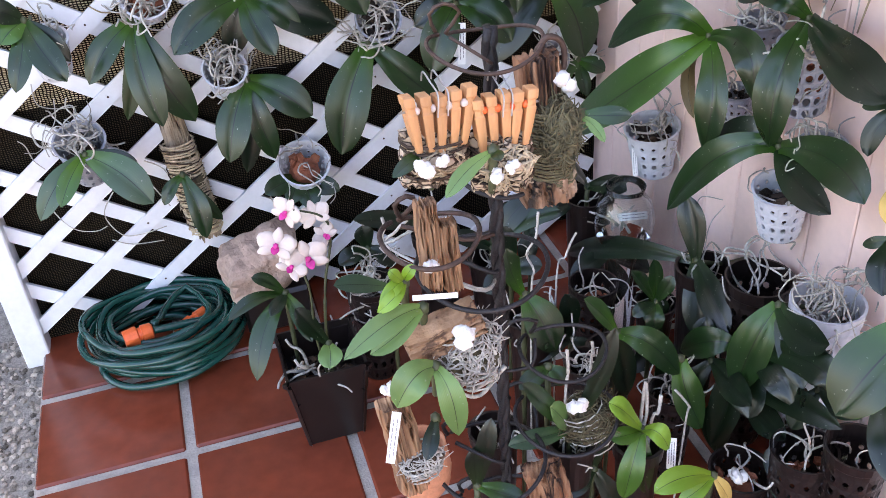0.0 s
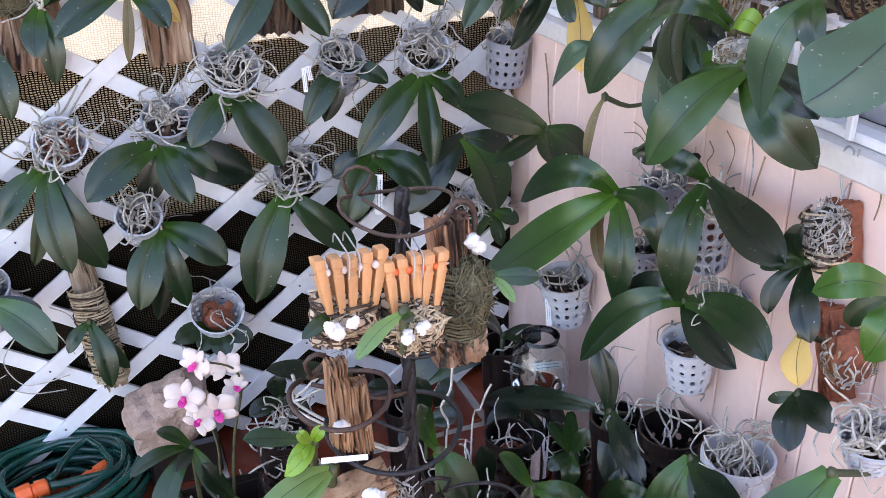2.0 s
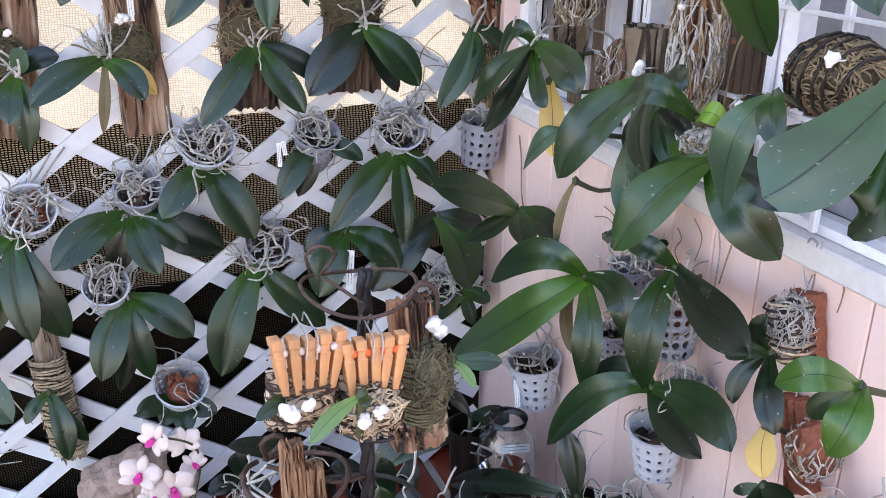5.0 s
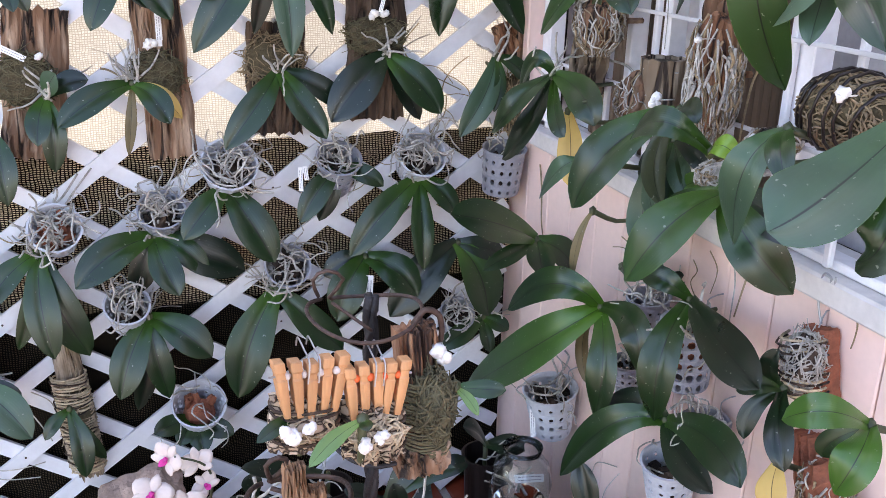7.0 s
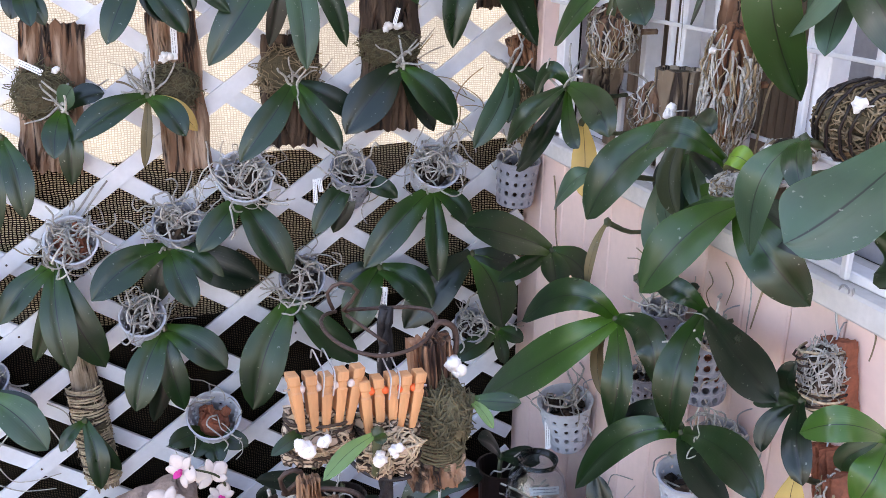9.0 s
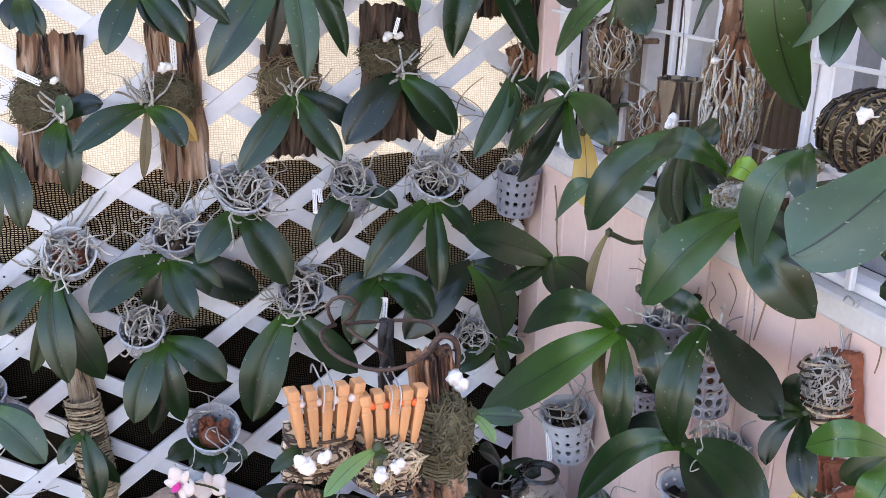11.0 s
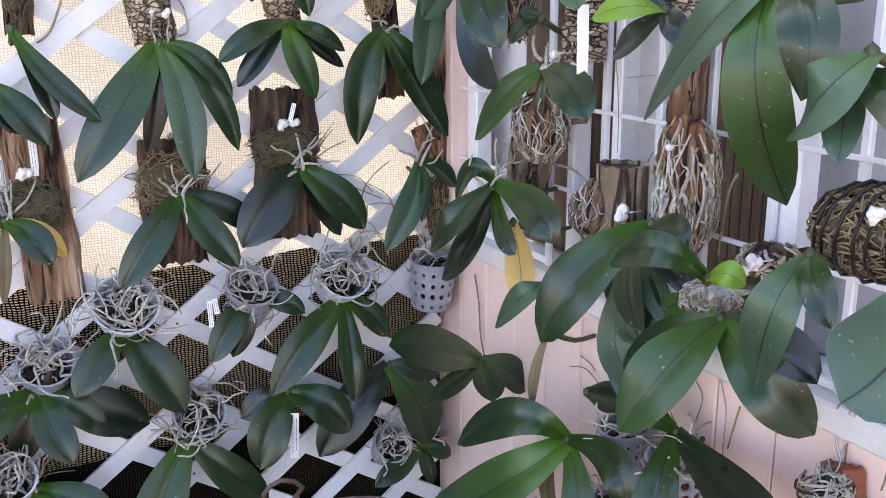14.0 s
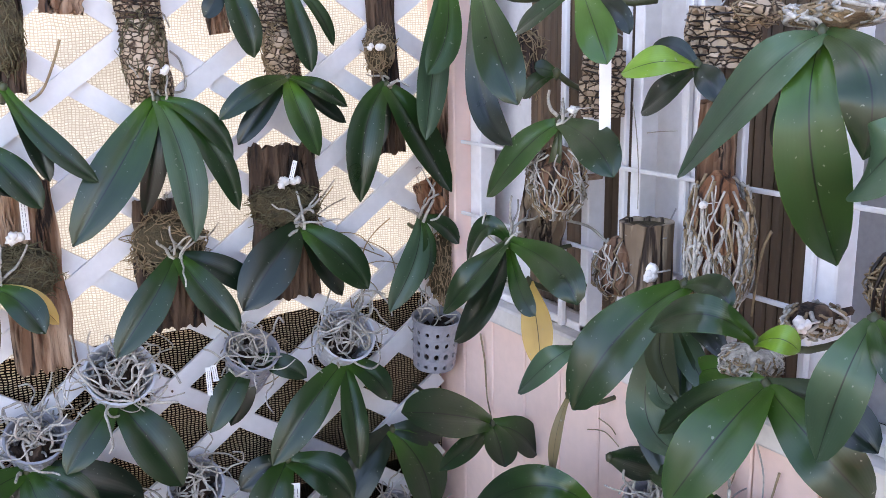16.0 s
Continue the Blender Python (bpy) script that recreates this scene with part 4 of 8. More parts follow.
orchid((-0.317, -0.055, 1.061), "L", [(-0.123, -0.060, -0.115, 0.088, "leaf_shaded", 0.12), (0.094, -0.070, -0.107, 0.079, "leaf", 0.12), (0.071, -0.010, -0.130, 0.053, "leaf_shaded", 0.12)], "dark green", 12, 0.080, (0, 0, 0.5), 1.2, seed=17)
orchid((-1.042, -0.055, 0.959), "L", [(0.027, -0.060, -0.132, 0.053, "leaf", 0.12), (-0.024, -0.040, -0.162, 0.047, "leaf", 0.12), (-0.063, -0.040, -0.092, 0.047, "leaf", 0.12)], "dark green", seed=18)
orchid((-0.976, -0.055, 1.221), "L", [(-0.022, -0.030, -0.057, 0.040, "leaf_shaded", 0.12), (0.009, -0.060, -0.066, 0.038, "leaf", 0.12), (0.029, -0.030, -0.068, 0.036, "leaf", 0.12)], "dark green", seed=19)
orchid((-0.789, -0.055, 1.230), "L", [(-0.063, -0.060, -0.107, 0.055, "leaf", 0.12), (0.071, -0.050, -0.092, 0.056, "leaf", 0.12), (0.035, -0.030, -0.074, 0.047, "leaf_shaded", 0.12)], "dark green", seed=20)
orchid((-0.536, -0.055, 1.283), "L", [(-0.151, -0.080, -0.198, 0.077, "leaf", 0.12), (0.018, -0.100, -0.207, 0.062, "leaf_sheen", 0.12), (0.099, -0.050, -0.089, 0.045, "leaf", 0.12), (0.101, -0.060, -0.174, 0.051, "leaf", 0.12), (-0.034, -0.010, -0.176, 0.041, "leaf_shaded", 0.12)], "dark green", 5, 0.060, (0, 0, 0.6), 0.90, seed=21)
orchid((-0.323, -0.055, 1.309), "L", [(-0.133, -0.050, -0.059, 0.040, "leaf", (-0.070, -0.050, -0.016)), (-0.096, -0.020, -0.102, 0.037, "leaf_shaded", (-0.053, -0.020, -0.049)), (0.025, -0.060, -0.124, 0.052, "leaf_young", (-0.001, -0.050, -0.050)), (0.087, -0.040, -0.049, 0.036, "leaf", (0.037, -0.040, -0.016)), (0.088, -0.030, -0.076, 0.033, "leaf_shaded", (0.044, -0.020, -0.040))], "dark green", seed=22)
orchid((-0.144, -0.055, 1.291), "L", [(-0.079, -0.050, -0.191, 0.063, "leaf", (-0.059, -0.040, -0.067)), (0.098, -0.050, -0.190, 0.075, "leaf", (0.029, -0.040, -0.062)), (-0.026, 0.000, -0.116, 0.032, "leaf_shaded", (-0.010, 0.000, -0.058))], "dark green", 4, 0.050, (0, 0, 0.6), 0.90, seed=23)
orchid((-0.747, -0.055, 1.308), "L", [(0.104, -0.080, -0.134, 0.038, "leaf", (0.041, -0.060, -0.069)), (0.044, -0.040, -0.133, 0.032, "leaf_shaded", (0.028, -0.030, -0.071))], "dark green", seed=24)
orchid((-0.419, -0.055, 1.472), "L", [(0.025, -0.050, -0.130, 0.050, "leaf", (0.012, -0.040, -0.065)), (-0.041, -0.020, -0.068, 0.031, "leaf_shaded", (-0.022, -0.020, -0.043))], "dark green", seed=25)
orchid((-0.319, -0.055, 1.462), "L", [(0.018, -0.050, -0.144, 0.043, "leaf", (0.006, -0.040, -0.075)), (0.066, -0.030, -0.104, 0.028, "leaf", (0.039, -0.030, -0.045))], "dark green", seed=26)
orchid((-0.034, -0.075, 1.480), "L", [(-0.073, -0.050, -0.281, 0.057, "leaf_sheen", (-0.048, -0.040, -0.151)), (-0.085, -0.080, -0.170, 0.055, "leaf_young", (-0.034, -0.060, -0.100))], "dark green", seed=27)
orchid((-0.081, -0.055, 1.051), "L", [(-0.093, -0.050, -0.151, 0.058, "leaf_sheen", 0.12), (0.062, -0.030, -0.051, 0.044, "leaf", 0.12), (-0.021, -0.050, -0.104, 0.029, "leaf", 0.12)], "dark green", 5, 0.090, (0, 0, 0.6), 0.90, seed=28)
orchid((-0.121, -0.399, 1.074), "P", [(-0.097, 0.027, -0.102, 0.050, "leaf", (-0.074, -0.028, -0.032)), (-0.069, 0.043, -0.155, 0.051, "leaf_shaded", (-0.047, -0.011, -0.081)), (-0.030, -0.205, -0.044, 0.054, "leaf", (-0.030, -0.151, -0.003)), (-0.030, -0.112, -0.082, 0.030, "leaf", (-0.030, -0.074, -0.053)), (-0.030, 0.068, -0.041, 0.038, "leaf", (-0.030, 0.015, 0.022))], "dark green", 6, 0.090, (0, 0, 0.6), 0.90, seed=29)
orchid((-0.100, -0.421, 1.013), "P", [(-0.020, -0.061, -0.114, 0.052, "leaf_yellow", 0.05)], "yellowing", seed=30)
orchid((-0.075, -0.459, 1.250), "P", [(-0.050, 0.113, -0.117, 0.060, "leaf_young", (-0.040, 0.033, -0.040)), (-0.050, -0.178, -0.053, 0.056, "leaf", (-0.040, -0.120, -0.014)), (-0.000, 0.032, -0.115, 0.021, "leaf_brownish", (-0.010, -0.004, -0.055))], "dark green", 6, 0.060, (0, 0, 0.6), 0.90, seed=31)
orchid((-0.120, -0.316, 1.445), "P", [(-0.050, -0.179, -0.165, 0.064, "leaf", (-0.050, -0.124, -0.089)), (0.000, -0.092, -0.229, 0.046, "leaf_shaded", (0.000, -0.006, -0.155))], "dark green", seed=32)
orchid((-0.120, -0.557, 1.431), "P", [(-0.050, -0.117, -0.096, 0.047, "leaf_fresh", (-0.040, -0.080, -0.053)), (-0.040, 0.083, -0.058, 0.033, "leaf", (-0.030, 0.042, -0.033)), (-0.010, -0.107, -0.063, 0.025, "leaf_shaded", (-0.010, -0.078, -0.031))], "dark green", seed=33)
orchid((-0.070, -0.444, 1.317), "P", [(-0.030, 0.040, -0.036, 0.034, "leaf", 0.12), (-0.030, 0.012, 0.008, 0.030, "leaf", 0.12)], "dark green", seed=34)
orchid((-0.100, -0.745, 1.332), "P", [(-0.060, 0.058, -0.007, 0.040, "leaf_lime", (-0.050, 0.004, 0.007)), (-0.020, 0.068, -0.053, 0.039, "leaf_shaded", (-0.020, 0.029, -0.028)), (-0.020, -0.056, -0.037, 0.031, "leaf_shaded", (-0.020, -0.036, -0.011)), (-0.020, 0.054, 0.021, 0.023, "leaf_shaded", (-0.010, 0.024, 0.021))], "lime green", seed=35)
orchid((-0.120, -0.922, 1.366), "P", [(0.030, -0.014, -0.224, 0.065, "leaf_young", (-0.050, -0.035, -0.094)), (-0.002, 0.178, -0.157, 0.064, "leaf_sheen", (-0.056, 0.024, -0.043)), (-0.050, -0.090, -0.106, 0.052, "leaf", (-0.050, -0.088, -0.033)), (0.030, 0.064, -0.122, 0.031, "leaf_shaded", (0.020, 0.047, -0.074))], "dark green", seed=36)
orchid((-0.130, -1.048, 1.302), "P", [(-0.012, 0.064, -0.076, 0.064, "leaf_sheen", (-0.053, 0.000, -0.029))], "dark green", seed=37)
orchid((-0.091, -0.731, 1.076), "P", [(-0.139, 0.032, -0.139, 0.078, "leaf", (-0.105, -0.007, -0.042)), (-0.060, -0.129, 0.013, 0.032, "leaf", (-0.050, -0.089, 0.027)), (-0.030, -0.029, -0.126, 0.037, "leaf_brownish", (-0.020, 0.018, -0.072)), (-0.020, -0.028, -0.201, 0.049, "leaf_sheen", (-0.010, 0.051, -0.157)), (-0.020, -0.015, -0.144, 0.026, "leaf_sheen", (-0.020, 0.021, -0.115))], "dark green", seed=38)
orchid((-0.109, -0.875, 1.001), "P", [(-0.127, 0.011, -0.111, 0.071, "leaf_young", (-0.092, -0.026, -0.024)), (-0.030, 0.129, -0.097, 0.039, "leaf", (-0.020, 0.058, -0.031)), (0.030, -0.116, -0.097, 0.064, "leaf", (-0.027, -0.090, -0.030)), (0.000, -0.136, -0.025, 0.051, "leaf_shaded", (-0.000, -0.078, 0.001)), (0.020, 0.141, -0.068, 0.035, "leaf_fresh", (0.020, 0.103, -0.018))], "dark green", seed=39)
orchid((-0.155, -0.898, 1.062), "P", [(0.000, -0.053, 0.007, 0.029, "leaf_lime", (-0.020, -0.044, 0.021)), (-0.048, 0.104, -0.004, 0.041, "leaf", (-0.067, 0.006, 0.040))], "bright green", seed=40)
orchid((-0.152, -1.024, 1.118), "P", [(-0.032, 0.024, -0.136, 0.049, "leaf_sheen", (-0.073, -0.028, -0.031)), (-0.060, -0.079, -0.035, 0.031, "leaf", (-0.050, -0.049, -0.002))], "dark green", seed=41)
orchid((-0.120, -1.154, 1.156), "P", [(-0.180, -0.034, -0.085, 0.090, "leaf_sheen", (-0.120, -0.037, -0.053)), (-0.060, -0.023, -0.130, 0.051, "leaf", (-0.060, -0.054, -0.086))], "dark green", seed=42)
orchid((-0.120, -1.015, 1.279), "P", [(-0.060, -0.052, -0.066, 0.038, "leaf_sheen", 0.12), (-0.070, -0.161, -0.056, 0.051, "leaf", 0.12)], "dark green", seed=43)
orchid((-0.085, -0.558, 0.706), "P", [(-0.080, 0.199, -0.079, 0.063, "leaf", (-0.070, 0.040, 0.036)), (-0.100, 0.348, -0.320, 0.094, "leaf_young", (-0.090, 0.060, -0.089)), (-0.040, -0.078, -0.166, 0.056, "leaf", (-0.040, -0.089, -0.059)), (-0.040, -0.192, -0.024, 0.050, "leaf", (-0.040, -0.160, 0.047)), (0.000, 0.021, -0.158, 0.028, "leaf_brown", (0.000, 0.050, -0.084))], "dark green", seed=44)
orchid((-0.050, -0.751, 0.795), "P", [(-0.080, -0.059, -0.159, 0.061, "leaf", (-0.080, -0.059, -0.050)), (-0.080, -0.267, 0.002, 0.062, "leaf_shaded", (-0.060, -0.162, 0.009)), (-0.050, 0.059, 0.024, 0.037, "leaf", (-0.040, 0.007, 0.032)), (0.000, 0.021, 0.031, 0.026, "leaf_shaded", (0.000, 0.035, 0.012))], "dark green", seed=45)
orchid((-0.070, -0.756, 0.596), "P", [(-0.090, 0.157, -0.181, 0.059, "leaf", (-0.070, 0.047, -0.022)), (-0.040, 0.128, -0.048, 0.055, "leaf_shaded", (-0.030, 0.035, 0.014)), (-0.080, -0.279, 0.077, 0.059, "leaf", (-0.060, -0.179, 0.085)), (-0.040, -0.181, -0.005, 0.050, "leaf_shaded", (-0.030, -0.085, -0.004))], "dark green", seed=46)
orchid((-0.085, -0.505, 0.860), "P", [(-0.030, -0.002, -0.120, 0.020, "leaf_brown", 0.17)], "brown withered", seed=47)
orchid((-0.120, -1.177, 0.835), "P", [(-0.080, 0.040, 0.000, 0.037, "leaf_fresh", (-0.070, -0.009, 0.035)), (-0.060, -0.027, -0.052, 0.045, "leaf_fresh", (-0.050, -0.038, -0.004)), (-0.020, 0.036, -0.055, 0.027, "leaf", (-0.020, 0.025, -0.028))], "dark green", seed=48)
orchid((-0.080, -1.026, 0.598), "P", [(-0.050, -0.051, -0.042, 0.047, "leaf_shaded", 0.12), (-0.030, -0.091, 0.009, 0.042, "leaf_shaded", 0.12), (-0.020, 0.031, -0.024, 0.018, "leaf", 0.12)], "dark green", seed=49)
orchid((-0.070, -0.990, 0.773), "P", [(-0.030, -0.016, 0.068, 0.027, "leaf_shaded", (-0.030, -0.005, 0.033)), (-0.050, 0.025, -0.007, 0.028, "leaf", (-0.040, -0.001, 0.015)), (-0.040, 0.009, -0.070, 0.028, "leaf_shaded", (-0.030, 0.013, -0.032)), (-0.060, -0.090, -0.053, 0.036, "leaf_shaded", (-0.050, -0.059, -0.015))], "dark green", seed=50)
orchid((-0.090, -1.025, 0.692), "P", [(-0.030, -0.038, -0.048, 0.041, "leaf_yellow", 0.09)], "shrivelled yellow", seed=51)
orchid((-0.826, -0.450, 0.318), "F", [(-0.082, -0.080, -0.113, 0.046, "leaf", 0.12), (-0.106, -0.040, 0.000, 0.028, "leaf", 0.12), (0.025, -0.080, -0.057, 0.033, "leaf", 0.12), (-0.052, 0.000, 0.050, 0.028, "leaf", 0.12), (-0.034, -0.050, -0.004, 0.028, "leaf_shaded", 0.12)], "dark green", seed=52)
orchid((-0.772, -0.520, 0.240), "F", [(-0.010, -0.050, -0.015, 0.047, "leaf_pale", 0.12), (-0.046, 0.000, 0.093, 0.037, "leaf_shaded", 0.12)], "dark green", seed=53)
orchid((-0.646, -0.500, 0.316), "F", [(-0.103, -0.040, 0.060, 0.039, "leaf_sheen", 0.07)], "dark green", seed=54)
orchid((-0.711, -1.060, 0.614), "S", [(-0.053, -0.030, -0.016, 0.038, "leaf_pale", (-0.030, -0.030, 0.020)), (0.013, -0.030, -0.083, 0.031, "leaf_pale", (0.008, -0.030, -0.019))], "pale green", seed=55)
orchid((-0.711, -1.030, 0.675), "S", [(-0.100, -0.050, -0.002, 0.027, "leaf_pale", (-0.043, -0.030, 0.017)), (-0.069, -0.030, -0.021, 0.024, "leaf_pale", (-0.034, -0.020, -0.010))], "pale green", seed=56)
orchid((-0.727, -1.020, 0.708), "S", [(-0.035, -0.030, -0.003, 0.016, "leaf_lime", (-0.014, -0.020, 0.012)), (-0.018, -0.020, 0.035, 0.013, "leaf_lime", (-0.012, -0.020, 0.025)), (0.012, -0.010, 0.026, 0.014, "leaf_lime", (0.003, -0.010, 0.017)), (-0.038, -0.030, -0.009, 0.017, "leaf_lime", (-0.017, -0.030, 0.007))], "lime green", seed=57)
orchid((-0.228, -0.700, 0.303), "F", [(-0.010, 0.000, 0.092, 0.029, "leaf", (-0.003, 0.000, 0.049)), (-0.055, -0.010, 0.088, 0.023, "leaf", (-0.030, -0.010, 0.052)), (0.022, -0.010, 0.057, 0.026, "leaf", (0.011, -0.010, 0.034)), (-0.018, -0.030, -0.043, 0.033, "leaf", (-0.016, -0.030, -0.004)), (-0.053, -0.020, -0.000, 0.025, "leaf", (-0.032, -0.020, 0.012))], "dark green", seed=58)
orchid((-0.505, -0.800, 0.470), "F", [(0.034, -0.040, -0.085, 0.061, "leaf", (0.014, -0.030, -0.027)), (-0.028, -0.010, 0.096, 0.035, "leaf", (-0.023, -0.010, 0.056))], "dark green", seed=59)
orchid((-0.110, -0.629, 0.311), "P", [(-0.100, 0.342, -0.176, 0.051, "leaf_shaded", 0.09), (0.000, 0.052, 0.110, 0.057, "leaf_shaded", 0.04), (-0.030, -0.086, -0.106, 0.067, "leaf_shaded", 0.12), (-0.030, -0.164, -0.032, 0.056, "leaf_shaded", 0.12)], "dark green", seed=60)
orchid((-0.150, -0.829, 0.284), "P", [(-0.040, 0.098, -0.078, 0.053, "leaf", (-0.030, 0.030, -0.006)), (-0.030, -0.099, -0.062, 0.061, "leaf_shaded", (-0.020, -0.066, -0.021)), (-0.030, -0.008, -0.214, 0.059, "leaf_shaded", (-0.020, -0.028, -0.079)), (-0.010, -0.169, 0.019, 0.060, "leaf_shaded", (-0.010, -0.111, 0.049)), (-0.010, -0.233, 0.099, 0.050, "leaf_shaded", (-0.010, -0.178, 0.115))], "dark green", seed=61)
orchid((-0.130, -0.890, 0.406), "P", [(-0.050, 0.007, -0.163, 0.068, "leaf", (-0.040, -0.009, -0.053)), (-0.020, -0.139, 0.039, 0.052, "leaf_shaded", (-0.020, -0.078, 0.011)), (-0.020, -0.107, -0.074, 0.050, "leaf_shaded", (-0.010, -0.052, -0.023))], "dark green", seed=62)
orchid((-0.140, -1.158, 0.587), "P", [(-0.100, -0.001, -0.123, 0.087, "leaf", 0.09)], "dark green", seed=63)
orchid((-0.112, -0.500, 0.140), "F", [(-0.062, -0.020, 0.085, 0.034, "leaf", 0.12), (-0.016, -0.020, 0.105, 0.023, "leaf", 0.12), (-0.032, -0.050, -0.033, 0.045, "leaf", 0.12), (0.032, -0.020, 0.040, 0.036, "leaf", 0.12), (0.008, -0.030, -0.031, 0.032, "leaf", 0.12)], "dark green", seed=64)
orchid((-0.351, -0.800, 0.350), "F", [(0.088, -0.050, -0.073, 0.054, "leaf", (0.036, -0.040, -0.001)), (-0.072, -0.030, 0.110, 0.035, "leaf_young", (-0.033, -0.020, 0.059)), (0.027, 0.000, -0.142, 0.049, "leaf_shaded", (0.011, 0.000, -0.062))], "dark green", seed=65)
orchid((-0.244, -0.820, 0.279), "F", [(0.029, -0.040, -0.129, 0.058, "leaf_young", (-0.002, -0.030, -0.048))], "dark green", seed=66)
orchid((-0.120, -0.819, 0.167), "P", [(-0.030, 0.004, -0.146, 0.066, "leaf_shaded", 0.12), (-0.030, -0.164, 0.048, 0.053, "leaf_shaded", 0.12), (-0.030, -0.267, 0.170, 0.050, "leaf_shaded", 0.12)], "dark green", seed=67)
orchid((-0.387, -0.960, 0.303), "F", [(-0.072, -0.030, 0.106, 0.034, "leaf_lime", (-0.045, -0.030, 0.078)), (0.029, -0.030, -0.022, 0.032, "leaf_lime", (0.008, -0.030, 0.020)), (-0.039, -0.030, -0.100, 0.038, "leaf_fresh", (-0.029, -0.030, -0.035)), (0.004, -0.020, -0.117, 0.030, "leaf", (-0.005, -0.020, -0.049)), (-0.062, -0.020, 0.025, 0.027, "leaf_fresh", (-0.035, -0.020, 0.021))], "fresh green", seed=68)
orchid((-0.277, -0.990, 0.193), "F", [(-0.118, -0.030, 0.042, 0.037, "leaf_lime", (-0.065, -0.020, 0.043)), (0.031, -0.010, -0.063, 0.026, "leaf_yellow", (0.014, -0.010, -0.024)), (-0.069, -0.020, -0.011, 0.027, "leaf_lime", (-0.038, -0.020, 0.004))], "bright green", seed=69)
orchid((-0.130, -0.978, 0.145), "P", [(-0.030, 0.025, -0.000, 0.052, "leaf_shaded", 0.12), (-0.050, -0.059, -0.001, 0.050, "leaf_shaded", 0.12)], "dark green", seed=70)
orchid((-0.120, -1.105, 0.417), "P", [(-0.030, 0.014, -0.054, 0.036, "leaf", 0.12), (-0.050, -0.102, -0.058, 0.048, "leaf_shaded", 0.12)], "dark green", seed=71)
orchid((-0.502, -0.300, 0.295), "F", [(-0.170, -0.050, 0.080, 0.047, "leaf_shaded", 0.10)], "dark green", seed=72)
orchid((-0.171, -0.300, 0.301), "F", [(0.065, -0.050, 0.005, 0.055, "leaf_shaded", 0.12), (-0.064, -0.030, 0.071, 0.049, "leaf_shaded", 0.12)], "dark green", seed=73)
orchid((-0.402, -0.350, 0.239), "F", [(0.130, -0.040, 0.082, 0.048, "leaf", 0.12), (-0.081, 0.000, 0.049, 0.043, "leaf_shaded", 0.12), (0.087, 0.000, 0.099, 0.053, "leaf_shaded", 0.12)], "dark green", seed=74)
orchid((-0.496, -0.950, 0.334), "F", [(-0.105, -0.030, 0.035, 0.030, "leaf_sheen", 0.12), (-0.079, -0.020, 0.131, 0.033, "leaf", 0.12), (-0.039, -0.020, 0.076, 0.037, "leaf_pale", 0.12), (0.047, -0.030, 0.195, 0.029, "leaf_shaded", 0.12)], "dark green", seed=75)
orchid((-0.509, -0.900, 0.414), "F", [(-0.051, -0.020, -0.008, 0.030, "leaf", 0.12), (0.017, -0.020, -0.021, 0.030, "leaf", 0.12)], "dark green", seed=76)
orchid((-0.639, -0.950, 0.273), "F", [(0.054, -0.050, 0.003, 0.032, "leaf", 0.12), (-0.000, 0.000, 0.080, 0.030, "leaf_shaded", 0.12), (0.026, -0.000, 0.125, 0.030, "leaf_shaded", 0.12)], "dark green", seed=77)
orchid((-0.702, -1.000, 0.477), "S", [(-0.025, -0.040, -0.026, 0.022, "leaf_shaded", 0.12)], "dark green", seed=78)
orchid((-0.693, -1.050, 0.879), "S", [(-0.046, -0.030, -0.006, 0.016, "leaf", 0.12), (0.005, 0.000, 0.015, 0.012, "leaf", 0.12)], "dark green", seed=79)
orchid((-0.640, -1.080, 0.879), "S", [(-0.058, -0.030, -0.021, 0.018, "leaf_pale", 0.07), (0.000, -0.020, -0.000, 0.014, "leaf", 0.12)], "dark green", seed=80)
orchid((-0.529, -1.030, 0.870), "S", [(0.049, -0.020, -0.001, 0.022, "leaf", 0.09), (-0.038, -0.030, -0.025, 0.028, "leaf", 0.12), (0.015, -0.030, -0.019, 0.013, "leaf_pale", 0.12)], "dark green", seed=81)
orchid((-0.416, -0.500, 0.287), "F", [(-0.014, 0.000, 0.104, 0.041, "leaf_shaded", 0.12), (0.050, -0.030, 0.019, 0.043, "leaf_shaded", 0.12), (-0.061, -0.030, -0.014, 0.043, "leaf_shaded", 0.12)], "dark green", seed=82)
orchid((-0.348, -0.620, 0.196), "F", [(-0.089, -0.030, -0.001, 0.044, "leaf_shaded", 0.12), (0.044, -0.030, -0.058, 0.045, "leaf_shaded", 0.12), (-0.012, 0.000, 0.107, 0.044, "leaf_shaded", 0.12), (-0.063, -0.020, 0.086, 0.044, "leaf_shaded", 0.12)], "dark green", seed=83)
orchid((-0.163, -0.400, 0.193), "F", [(-0.101, -0.030, -0.023, 0.048, "leaf_shaded", 0.12), (0.083, -0.020, -0.053, 0.049, "leaf_shaded", 0.12), (0.003, -0.030, -0.111, 0.049, "leaf_shaded", 0.12)], "dark green", seed=84)
orchid((-0.159, -0.620, 0.109), "F", [(-0.086, -0.030, -0.004, 0.045, "leaf_shaded", 0.12), (0.058, -0.030, -0.023, 0.049, "leaf_shaded", 0.12), (0.003, -0.030, -0.092, 0.050, "leaf_shaded", 0.12), (-0.030, 0.000, 0.092, 0.040, "leaf_shaded", 0.12)], "dark green", seed=85)
